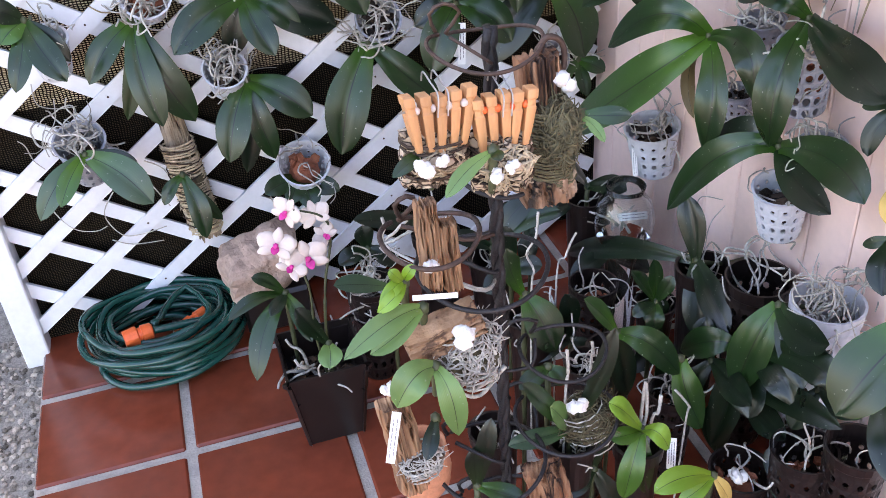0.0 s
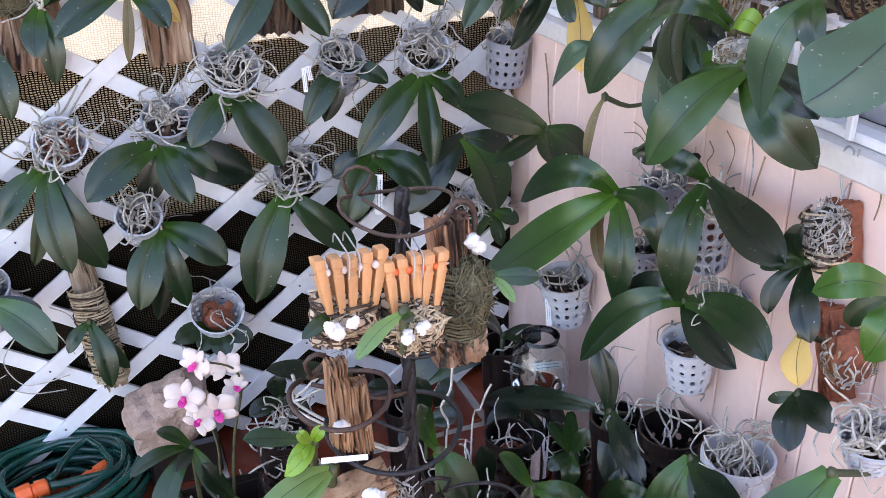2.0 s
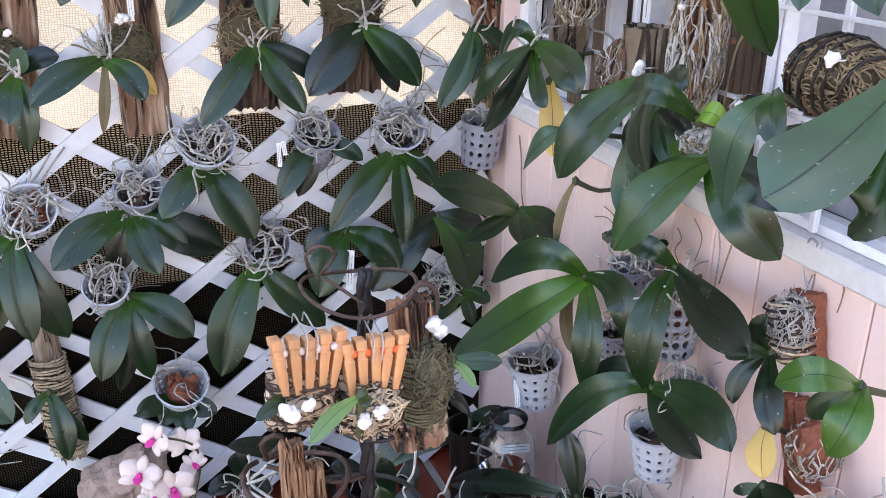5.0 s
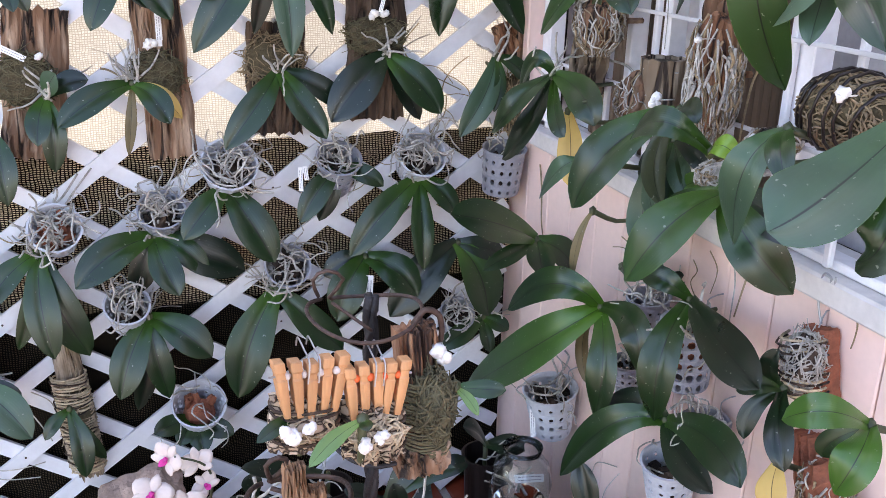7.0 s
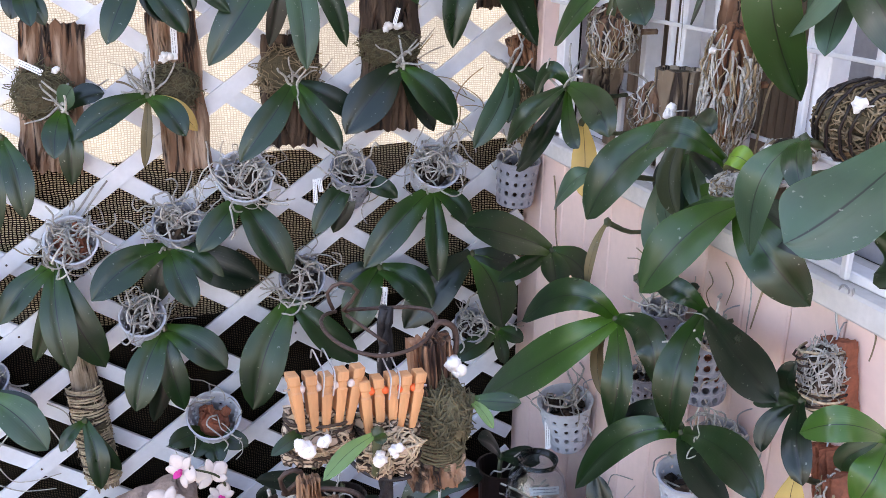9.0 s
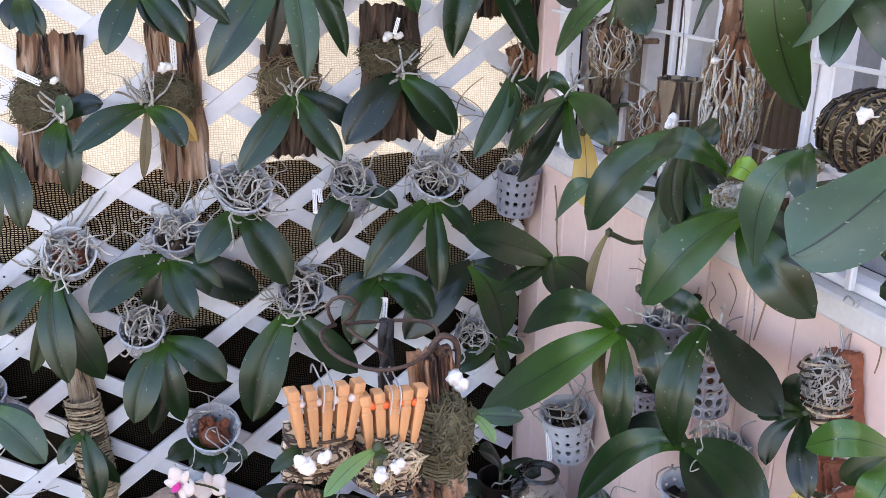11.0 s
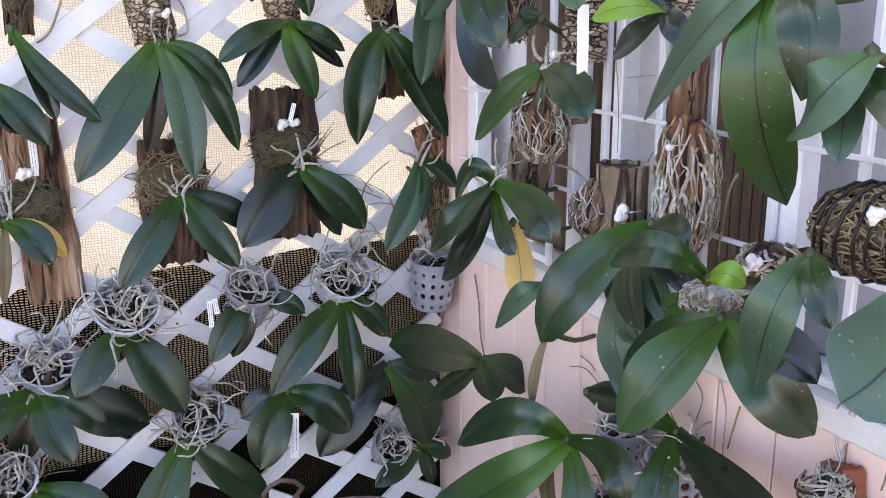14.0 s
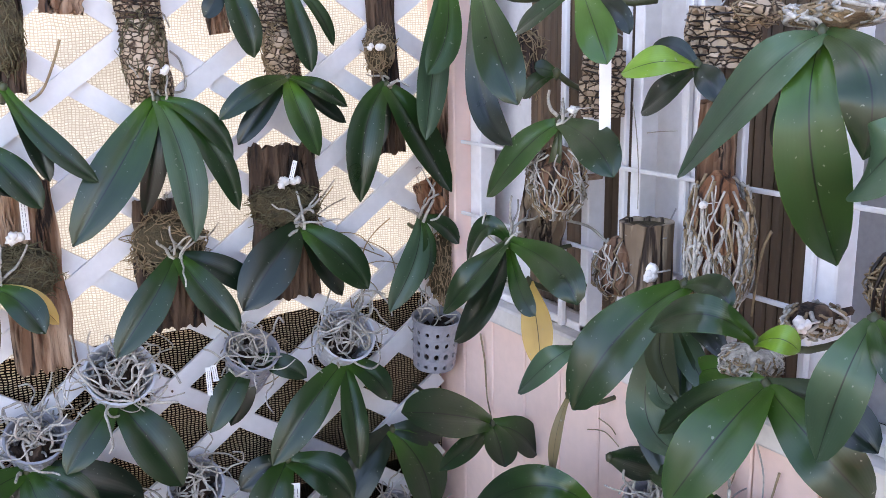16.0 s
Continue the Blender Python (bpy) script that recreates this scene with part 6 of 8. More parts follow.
strand([(-0.973, -0.020, 0.736), (-0.964, -0.020, 0.780), (-0.931, -0.020, 0.810), (-0.901, -0.020, 0.852)], 0.0025, "root", "aerial_root", "thin grey root wandering over the lattice", "orchid root", "loose roots")
strand([(-0.963, -0.020, 0.735), (-0.939, -0.020, 0.777), (-0.910, -0.020, 0.819), (-0.876, -0.020, 0.861)], 0.0022, "root", "aerial_root", "thin grey root wandering over the lattice", "orchid root", "loose roots")
strand([(-0.983, -0.020, 0.737), (-0.983, -0.020, 0.781), (-0.961, -0.020, 0.802)], 0.0026, "root", "aerial_root", "thin grey root wandering over the lattice", "orchid root", "loose roots")
strand([(-0.770, -0.020, 0.728), (-0.770, -0.020, 0.774), (-0.746, -0.020, 0.806), (-0.727, -0.020, 0.850)], 0.0018, "root", "aerial_root", "thin grey root wandering over the lattice", "orchid root", "loose roots")
strand([(-0.779, -0.020, 0.728), (-0.786, -0.020, 0.770), (-0.795, -0.020, 0.822)], 0.0018, "root", "aerial_root", "thin grey root wandering over the lattice", "orchid root", "loose roots")
strand([(-0.761, -0.020, 0.727), (-0.733, -0.020, 0.771), (-0.725, -0.020, 0.805)], 0.0020, "root", "aerial_root", "thin grey root wandering over the lattice", "orchid root", "loose roots")
strand([(-0.843, -0.020, 1.045), (-0.824, -0.020, 1.039), (-0.790, -0.020, 1.015)], 0.0022, "root_brown", "aerial_root", "thin grey root wandering over the lattice", "orchid root", "loose roots")
strand([(-0.290, -0.020, 1.064), (-0.261, -0.020, 1.097), (-0.232, -0.020, 1.130)], 0.0015, "root", "aerial_root", "thin grey root wandering over the lattice", "orchid root", "loose roots")
strand([(-0.290, -0.020, 1.075), (-0.242, -0.020, 1.029), (-0.193, -0.020, 1.004), (-0.142, -0.020, 0.979)], 0.0013, "root_brown", "aerial_root", "thin grey root wandering over the lattice", "orchid root", "loose roots")
strand([(-0.688, -0.020, 0.881), (-0.691, -0.020, 0.915), (-0.699, -0.020, 0.959)], 0.0013, "root_brown", "aerial_root", "thin grey root wandering over the lattice", "orchid root", "loose roots")
strand([(-0.979, -0.020, 1.065), (-0.974, -0.020, 1.029), (-0.949, -0.020, 0.998)], 0.0022, "root", "aerial_root", "thin grey root wandering over the lattice", "orchid root", "loose roots")
strand([(-0.638, -0.020, 0.815), (-0.657, -0.020, 0.857), (-0.665, -0.020, 0.902), (-0.659, -0.020, 0.924)], 0.0018, "root", "aerial_root", "thin grey root wandering over the lattice", "orchid root", "loose roots")
strand([(-0.227, -0.020, 0.815), (-0.209, -0.020, 0.887), (-0.179, -0.020, 0.927), (-0.173, -0.020, 0.968)], 0.0016, "root_brown", "aerial_root", "thin grey root wandering over the lattice", "orchid root", "loose roots")
strand([(-1.119, -0.020, 0.398), (-1.078, -0.020, 0.397), (-1.040, -0.020, 0.372), (-1.005, -0.020, 0.300)], 0.0016, "root", "aerial_root", "thin grey root wandering over the lattice", "orchid root", "loose roots")
strand([(-1.138, -0.020, 0.247), (-1.099, -0.020, 0.226), (-1.036, -0.020, 0.220)], 0.0014, "root", "aerial_root", "thin grey root wandering over the lattice", "orchid root", "loose roots")
strand([(-0.661, -0.020, 1.373), (-0.672, -0.020, 1.341), (-0.691, -0.020, 1.301), (-0.711, -0.020, 1.285)], 0.0022, "root_brown", "aerial_root", "thin grey root wandering over the lattice", "orchid root", "loose roots")
strand([(-0.582, -0.020, 1.410), (-0.548, -0.020, 1.421), (-0.510, -0.020, 1.412), (-0.499, -0.020, 1.389)], 0.0020, "root", "aerial_root", "thin grey root wandering over the lattice", "orchid root", "loose roots")
strand([(-0.553, -0.020, 1.304), (-0.533, -0.020, 1.295), (-0.484, -0.020, 1.293), (-0.486, -0.020, 1.337), (-0.502, -0.020, 1.354)], 0.0022, "root", "aerial_root", "thin grey root wandering over the lattice", "orchid root", "loose roots")
strand([(-0.239, -0.020, 1.027), (-0.270, -0.020, 1.071), (-0.236, -0.020, 1.117)], 0.0014, "root_brown", "aerial_root", "thin grey root wandering over the lattice", "orchid root", "loose roots")
strand([(-0.750, -0.020, 0.760), (-0.754, -0.020, 0.799), (-0.729, -0.020, 0.841), (-0.717, -0.020, 0.885)], 0.0020, "root", "aerial_root", "thin grey root wandering over the lattice", "orchid root", "loose roots")
strand([(-0.987, -0.012, 0.712), (-1.002, -0.012, 0.720), (-1.017, -0.012, 0.726), (-1.027, -0.012, 0.739)], 0.0018, "root", "aerial_root", "thin grey root wandering over the lattice", "orchid root", "loose roots")
strand([(-0.991, -0.012, 0.711), (-1.012, -0.012, 0.723), (-1.035, -0.012, 0.727), (-1.053, -0.012, 0.742)], 0.0018, "root_brown", "aerial_root", "thin grey root wandering over the lattice", "orchid root", "loose roots")
strand([(-0.991, -0.012, 0.704), (-0.973, -0.012, 0.711), (-0.955, -0.012, 0.709), (-0.940, -0.012, 0.700)], 0.0010, "root_brown", "aerial_root", "thin grey root wandering over the lattice", "orchid root", "loose roots")
strand([(-0.995, -0.012, 0.707), (-0.992, -0.012, 0.732), (-0.977, -0.012, 0.755), (-0.957, -0.012, 0.768)], 0.0015, "root_brown", "aerial_root", "thin grey root wandering over the lattice", "orchid root", "loose roots")
strand([(-0.767, -0.012, 0.719), (-0.783, -0.012, 0.733), (-0.804, -0.012, 0.740), (-0.824, -0.012, 0.745)], 0.0012, "root_brown", "aerial_root", "thin grey root wandering over the lattice", "orchid root", "loose roots")
strand([(-0.764, -0.012, 0.723), (-0.785, -0.012, 0.729), (-0.804, -0.012, 0.737), (-0.825, -0.012, 0.739)], 0.0015, "root_brown", "aerial_root", "thin grey root wandering over the lattice", "orchid root", "loose roots")
strand([(-0.768, -0.012, 0.723), (-0.751, -0.012, 0.732), (-0.732, -0.012, 0.737), (-0.715, -0.012, 0.744)], 0.0011, "root_brown", "aerial_root", "thin grey root wandering over the lattice", "orchid root", "loose roots")
strand([(-0.772, -0.012, 0.709), (-0.766, -0.012, 0.732), (-0.771, -0.012, 0.755), (-0.783, -0.012, 0.775)], 0.0017, "root", "aerial_root", "thin grey root wandering over the lattice", "orchid root", "loose roots")
strand([(-0.638, -0.012, 0.816), (-0.668, -0.012, 0.832), (-0.701, -0.012, 0.830), (-0.729, -0.012, 0.848)], 0.0012, "root_brown", "aerial_root", "thin grey root wandering over the lattice", "orchid root", "loose roots")
strand([(-0.617, -0.012, 0.801), (-0.638, -0.012, 0.807), (-0.653, -0.012, 0.823), (-0.666, -0.012, 0.842)], 0.0018, "root_brown", "aerial_root", "thin grey root wandering over the lattice", "orchid root", "loose roots")
strand([(-0.638, -0.012, 0.812), (-0.622, -0.012, 0.842), (-0.619, -0.012, 0.876), (-0.613, -0.012, 0.910)], 0.0013, "root_brown", "aerial_root", "thin grey root wandering over the lattice", "orchid root", "loose roots")
strand([(-0.636, -0.012, 0.812), (-0.666, -0.012, 0.821), (-0.685, -0.012, 0.845), (-0.707, -0.012, 0.867)], 0.0011, "root", "aerial_root", "thin grey root wandering over the lattice", "orchid root", "loose roots")
strand([(-0.536, -0.012, 0.567), (-0.563, -0.012, 0.588), (-0.588, -0.012, 0.611), (-0.611, -0.012, 0.635)], 0.0013, "root", "aerial_root", "thin grey root wandering over the lattice", "orchid root", "loose roots")
strand([(-0.529, -0.012, 0.578), (-0.539, -0.012, 0.607), (-0.551, -0.012, 0.635), (-0.569, -0.012, 0.659)], 0.0014, "root", "aerial_root", "thin grey root wandering over the lattice", "orchid root", "loose roots")
strand([(-0.534, -0.012, 0.578), (-0.556, -0.012, 0.594), (-0.583, -0.012, 0.600), (-0.606, -0.012, 0.590)], 0.0012, "root", "aerial_root", "thin grey root wandering over the lattice", "orchid root", "loose roots")
strand([(-0.547, -0.012, 0.581), (-0.522, -0.012, 0.588), (-0.500, -0.012, 0.600), (-0.486, -0.012, 0.623)], 0.0015, "root", "aerial_root", "thin grey root wandering over the lattice", "orchid root", "loose roots")
strand([(-0.807, -0.012, 0.541), (-0.797, -0.012, 0.559), (-0.781, -0.012, 0.568), (-0.767, -0.012, 0.580)], 0.0016, "root_brown", "aerial_root", "thin grey root wandering over the lattice", "orchid root", "loose roots")
strand([(-0.792, -0.012, 0.543), (-0.776, -0.012, 0.565), (-0.752, -0.012, 0.575), (-0.725, -0.012, 0.570)], 0.0010, "root_brown", "aerial_root", "thin grey root wandering over the lattice", "orchid root", "loose roots")
strand([(-0.812, -0.012, 0.542), (-0.790, -0.012, 0.560), (-0.761, -0.012, 0.563), (-0.733, -0.012, 0.559)], 0.0010, "root", "aerial_root", "thin grey root wandering over the lattice", "orchid root", "loose roots")
strand([(-0.798, -0.012, 0.549), (-0.786, -0.012, 0.573), (-0.767, -0.012, 0.591), (-0.755, -0.012, 0.615)], 0.0011, "root_brown", "aerial_root", "thin grey root wandering over the lattice", "orchid root", "loose roots")
strand([(-0.393, -0.012, 0.823), (-0.420, -0.012, 0.844), (-0.435, -0.012, 0.875), (-0.460, -0.012, 0.898)], 0.0016, "root_brown", "aerial_root", "thin grey root wandering over the lattice", "orchid root", "loose roots")
strand([(-0.392, -0.012, 0.822), (-0.372, -0.012, 0.841), (-0.363, -0.012, 0.868), (-0.347, -0.012, 0.892)], 0.0010, "root_brown", "aerial_root", "thin grey root wandering over the lattice", "orchid root", "loose roots")
strand([(-0.408, -0.012, 0.825), (-0.400, -0.012, 0.845), (-0.406, -0.012, 0.866), (-0.402, -0.012, 0.886)], 0.0018, "root", "aerial_root", "thin grey root wandering over the lattice", "orchid root", "loose roots")
strand([(-0.414, -0.012, 0.822), (-0.388, -0.012, 0.832), (-0.362, -0.012, 0.834), (-0.336, -0.012, 0.824)], 0.0013, "root", "aerial_root", "thin grey root wandering over the lattice", "orchid root", "loose roots")
strand([(-0.215, -0.012, 0.795), (-0.244, -0.012, 0.812), (-0.264, -0.012, 0.838), (-0.274, -0.012, 0.868)], 0.0010, "root", "aerial_root", "thin grey root wandering over the lattice", "orchid root", "loose roots")
strand([(-0.231, -0.012, 0.804), (-0.214, -0.012, 0.837), (-0.204, -0.012, 0.872), (-0.208, -0.012, 0.909)], 0.0017, "root_brown", "aerial_root", "thin grey root wandering over the lattice", "orchid root", "loose roots")
strand([(-0.229, -0.012, 0.789), (-0.221, -0.012, 0.813), (-0.231, -0.012, 0.839), (-0.245, -0.012, 0.860)], 0.0015, "root_brown", "aerial_root", "thin grey root wandering over the lattice", "orchid root", "loose roots")
strand([(-0.229, -0.012, 0.796), (-0.209, -0.012, 0.820), (-0.197, -0.012, 0.846), (-0.194, -0.012, 0.876)], 0.0011, "root", "aerial_root", "thin grey root wandering over the lattice", "orchid root", "loose roots")
strand([(-0.796, -0.012, 1.009), (-0.782, -0.012, 1.033), (-0.761, -0.012, 1.047), (-0.742, -0.012, 1.066)], 0.0019, "root_brown", "aerial_root", "thin grey root wandering over the lattice", "orchid root", "loose roots")
strand([(-0.801, -0.012, 1.012), (-0.795, -0.012, 1.035), (-0.785, -0.012, 1.056), (-0.785, -0.012, 1.080)], 0.0010, "root", "aerial_root", "thin grey root wandering over the lattice", "orchid root", "loose roots")
strand([(-0.796, -0.012, 1.009), (-0.791, -0.012, 1.035), (-0.777, -0.012, 1.059), (-0.759, -0.012, 1.078)], 0.0019, "root", "aerial_root", "thin grey root wandering over the lattice", "orchid root", "loose roots")
strand([(-0.799, -0.012, 1.014), (-0.810, -0.012, 1.043), (-0.826, -0.012, 1.068), (-0.855, -0.012, 1.079)], 0.0009, "root", "aerial_root", "thin grey root wandering over the lattice", "orchid root", "loose roots")
strand([(-0.926, -0.012, 1.001), (-0.903, -0.012, 1.018), (-0.879, -0.012, 1.034), (-0.855, -0.012, 1.049)], 0.0019, "root", "aerial_root", "thin grey root wandering over the lattice", "orchid root", "loose roots")
strand([(-0.928, -0.012, 1.000), (-0.937, -0.012, 1.021), (-0.941, -0.012, 1.043), (-0.937, -0.012, 1.066)], 0.0017, "root", "aerial_root", "thin grey root wandering over the lattice", "orchid root", "loose roots")
strand([(-0.945, -0.012, 1.001), (-0.923, -0.012, 1.017), (-0.900, -0.012, 1.030), (-0.874, -0.012, 1.027)], 0.0019, "root_brown", "aerial_root", "thin grey root wandering over the lattice", "orchid root", "loose roots")
strand([(-0.946, -0.012, 0.997), (-0.937, -0.012, 1.029), (-0.939, -0.012, 1.060), (-0.926, -0.012, 1.090)], 0.0014, "root_brown", "aerial_root", "thin grey root wandering over the lattice", "orchid root", "loose roots")
strand([(-0.532, -0.012, 1.032), (-0.538, -0.012, 1.055), (-0.532, -0.012, 1.078), (-0.521, -0.012, 1.098)], 0.0013, "root_brown", "aerial_root", "thin grey root wandering over the lattice", "orchid root", "loose roots")
strand([(-0.517, -0.012, 1.030), (-0.490, -0.012, 1.043), (-0.461, -0.012, 1.052), (-0.440, -0.012, 1.074)], 0.0019, "root", "aerial_root", "thin grey root wandering over the lattice", "orchid root", "loose roots")
strand([(-0.528, -0.012, 1.028), (-0.537, -0.012, 1.061), (-0.544, -0.012, 1.092), (-0.533, -0.012, 1.124)], 0.0012, "root", "aerial_root", "thin grey root wandering over the lattice", "orchid root", "loose roots")
strand([(-0.532, -0.012, 1.036), (-0.549, -0.012, 1.040), (-0.567, -0.012, 1.036), (-0.584, -0.012, 1.041)], 0.0012, "root", "aerial_root", "thin grey root wandering over the lattice", "orchid root", "loose roots")
strand([(-0.288, -0.012, 1.051), (-0.264, -0.012, 1.068), (-0.238, -0.012, 1.083), (-0.209, -0.012, 1.093)], 0.0017, "root", "aerial_root", "thin grey root wandering over the lattice", "orchid root", "loose roots")
strand([(-0.292, -0.012, 1.058), (-0.302, -0.012, 1.075), (-0.318, -0.012, 1.087), (-0.327, -0.012, 1.105)], 0.0012, "root_brown", "aerial_root", "thin grey root wandering over the lattice", "orchid root", "loose roots")
strand([(-0.308, -0.012, 1.063), (-0.317, -0.012, 1.084), (-0.313, -0.012, 1.106), (-0.315, -0.012, 1.128)], 0.0016, "root_brown", "aerial_root", "thin grey root wandering over the lattice", "orchid root", "loose roots")
strand([(-0.316, -0.012, 1.052), (-0.296, -0.012, 1.050), (-0.276, -0.012, 1.054), (-0.256, -0.012, 1.057)], 0.0014, "root", "aerial_root", "thin grey root wandering over the lattice", "orchid root", "loose roots")
strand([(-0.057, -0.012, 0.443), (-0.026, -0.012, 0.448), (0.005, -0.012, 0.447), (0.037, -0.012, 0.450)], 0.0011, "root", "aerial_root", "thin grey root wandering over the lattice", "orchid root", "loose roots")
strand([(-0.050, -0.012, 0.454), (-0.078, -0.012, 0.481), (-0.092, -0.012, 0.515), (-0.103, -0.012, 0.551)], 0.0009, "root", "aerial_root", "thin grey root wandering over the lattice", "orchid root", "loose roots")
strand([(-0.060, -0.012, 0.455), (-0.069, -0.012, 0.497), (-0.071, -0.012, 0.539), (-0.081, -0.012, 0.578)], 0.0018, "root", "aerial_root", "thin grey root wandering over the lattice", "orchid root", "loose roots")
strand([(-0.060, -0.012, 0.448), (-0.021, -0.012, 0.457), (0.019, -0.012, 0.466), (0.060, -0.012, 0.450)], 0.0013, "root", "aerial_root", "thin grey root wandering over the lattice", "orchid root", "loose roots")
strand([(-0.114, -0.012, 0.946), (-0.104, -0.012, 0.924), (-0.107, -0.012, 0.902), (-0.118, -0.012, 0.882)], 0.0008, "root_brown", "aerial_root", "thin grey root wandering over the lattice", "orchid root", "loose roots")
strand([(-0.114, -0.012, 0.946), (-0.123, -0.012, 0.977), (-0.147, -0.012, 0.998), (-0.177, -0.012, 1.013)], 0.0011, "root_brown", "aerial_root", "thin grey root wandering over the lattice", "orchid root", "loose roots")
strand([(-0.114, -0.012, 0.946), (-0.067, -0.012, 0.947), (-0.035, -0.012, 0.975), (-0.021, -0.012, 1.014)], 0.0010, "root_brown", "aerial_root", "thin grey root wandering over the lattice", "orchid root", "loose roots")
strand([(-0.341, -0.012, 0.854), (-0.304, -0.012, 0.828), (-0.261, -0.012, 0.833), (-0.215, -0.012, 0.825)], 0.0009, "root_brown", "aerial_root", "thin grey root wandering over the lattice", "orchid root", "loose roots")
strand([(-0.341, -0.012, 0.854), (-0.333, -0.012, 0.814), (-0.354, -0.012, 0.784), (-0.389, -0.012, 0.772)], 0.0012, "root_brown", "aerial_root", "thin grey root wandering over the lattice", "orchid root", "loose roots")
strand([(-0.341, -0.012, 0.854), (-0.362, -0.012, 0.843), (-0.369, -0.012, 0.820), (-0.377, -0.012, 0.797)], 0.0011, "root_brown", "aerial_root", "thin grey root wandering over the lattice", "orchid root", "loose roots")
strand([(-0.527, -0.012, 1.002), (-0.551, -0.012, 1.004), (-0.573, -0.012, 1.012), (-0.597, -0.012, 1.014)], 0.0009, "root_brown", "aerial_root", "thin grey root wandering over the lattice", "orchid root", "loose roots")
strand([(-0.527, -0.012, 1.002), (-0.548, -0.012, 1.022), (-0.572, -0.012, 1.035), (-0.584, -0.012, 1.059)], 0.0014, "root_brown", "aerial_root", "thin grey root wandering over the lattice", "orchid root", "loose roots")
strand([(-0.527, -0.012, 1.002), (-0.499, -0.012, 1.000), (-0.475, -0.012, 1.011), (-0.456, -0.012, 1.030)], 0.0009, "root_brown", "aerial_root", "thin grey root wandering over the lattice", "orchid root", "loose roots")
strand([(-0.268, -0.012, 1.029), (-0.302, -0.012, 1.022), (-0.338, -0.012, 1.022), (-0.372, -0.012, 1.029)], 0.0010, "root_brown", "aerial_root", "thin grey root wandering over the lattice", "orchid root", "loose roots")
strand([(-0.268, -0.012, 1.029), (-0.228, -0.012, 1.032), (-0.186, -0.012, 1.023), (-0.157, -0.012, 0.991)], 0.0010, "root_brown", "aerial_root", "thin grey root wandering over the lattice", "orchid root", "loose roots")
strand([(-0.268, -0.012, 1.029), (-0.277, -0.012, 0.995), (-0.295, -0.012, 0.965), (-0.284, -0.012, 0.929)], 0.0011, "root_brown", "aerial_root", "thin grey root wandering over the lattice", "orchid root", "loose roots")
strand([(-0.183, -0.012, 0.966), (-0.177, -0.012, 0.943), (-0.158, -0.012, 0.925), (-0.147, -0.012, 0.902)], 0.0010, "root_brown", "aerial_root", "thin grey root wandering over the lattice", "orchid root", "loose roots")
strand([(-0.183, -0.012, 0.966), (-0.175, -0.012, 1.000), (-0.152, -0.012, 1.027), (-0.123, -0.012, 1.047)], 0.0014, "root_brown", "aerial_root", "thin grey root wandering over the lattice", "orchid root", "loose roots")
strand([(-0.183, -0.012, 0.966), (-0.141, -0.012, 0.969), (-0.098, -0.012, 0.954), (-0.061, -0.012, 0.928)], 0.0010, "root_brown", "aerial_root", "thin grey root wandering over the lattice", "orchid root", "loose roots")
strand([(-0.704, -0.012, 0.785), (-0.718, -0.012, 0.816), (-0.720, -0.012, 0.848), (-0.707, -0.012, 0.876)], 0.0014, "root_brown", "aerial_root", "thin grey root wandering over the lattice", "orchid root", "loose roots")
strand([(-0.704, -0.012, 0.785), (-0.675, -0.012, 0.768), (-0.645, -0.012, 0.776), (-0.623, -0.012, 0.801)], 0.0014, "root_brown", "aerial_root", "thin grey root wandering over the lattice", "orchid root", "loose roots")
strand([(-0.704, -0.012, 0.785), (-0.682, -0.012, 0.805), (-0.652, -0.012, 0.805), (-0.621, -0.012, 0.794)], 0.0011, "root_brown", "aerial_root", "thin grey root wandering over the lattice", "orchid root", "loose roots")
puff((-0.941, -0.055, 1.073), 0.0089, 175, (0.000, 0.030, 0.000))
puff((-0.753, -0.055, 1.091), 0.0112, 176, (0.000, 0.030, 0.000))
puff((-0.341, -0.055, 1.137), 0.0098, 177, (0.000, 0.030, 0.000))
puff((-0.318, -0.055, 1.137), 0.0087, 178, (0.000, 0.030, 0.000))
puff((-0.525, -0.070, 1.328), 0.0085, 179, (0.000, 0.030, 0.000))
puff((-0.545, -0.070, 1.329), 0.0068, 180, (0.000, 0.030, 0.000))
puff((-0.162, -0.070, 1.356), 0.0105, 181, (0.000, 0.030, 0.000))
puff((-0.179, -0.070, 1.355), 0.0066, 182, (0.000, 0.030, 0.000))
puff((-0.100, -0.684, 1.082), 0.0104, 183, (0.030, 0.000, 0.000))
puff((-0.130, -1.073, 1.162), 0.0091, 184, (0.030, 0.000, 0.000))
puff((-0.100, -0.906, 1.073), 0.0110, 185, (0.030, 0.000, 0.000))
puff((-0.100, -0.896, 1.061), 0.0069, 186, (0.030, 0.000, 0.000))
puff((-0.090, -0.510, 1.272), 0.0068, 187, (0.030, 0.000, 0.000))
puff((-0.090, -0.754, 1.177), 0.0052, 188, (0.030, 0.000, 0.000))
puff((-0.090, -0.871, 1.409), 0.0067, 189, (0.030, 0.000, 0.000))
puff((-0.708, -1.085, 0.879), 0.0099, 190, (0.000, 0.020, -0.010))
puff((-0.691, -1.085, 0.880), 0.0073, 191, (0.000, 0.020, -0.010))
puff((-0.638, -1.085, 0.854), 0.0086, 192, (0.000, 0.020, -0.010))
puff((-0.624, -1.085, 0.859), 0.0070, 193, (0.000, 0.020, -0.010))
puff((-0.545, -1.030, 0.911), 0.0117, 194, (0.000, 0.020, -0.010))
puff((-0.682, -1.070, 0.656), 0.0146, 195, (0.000, 0.020, -0.010))
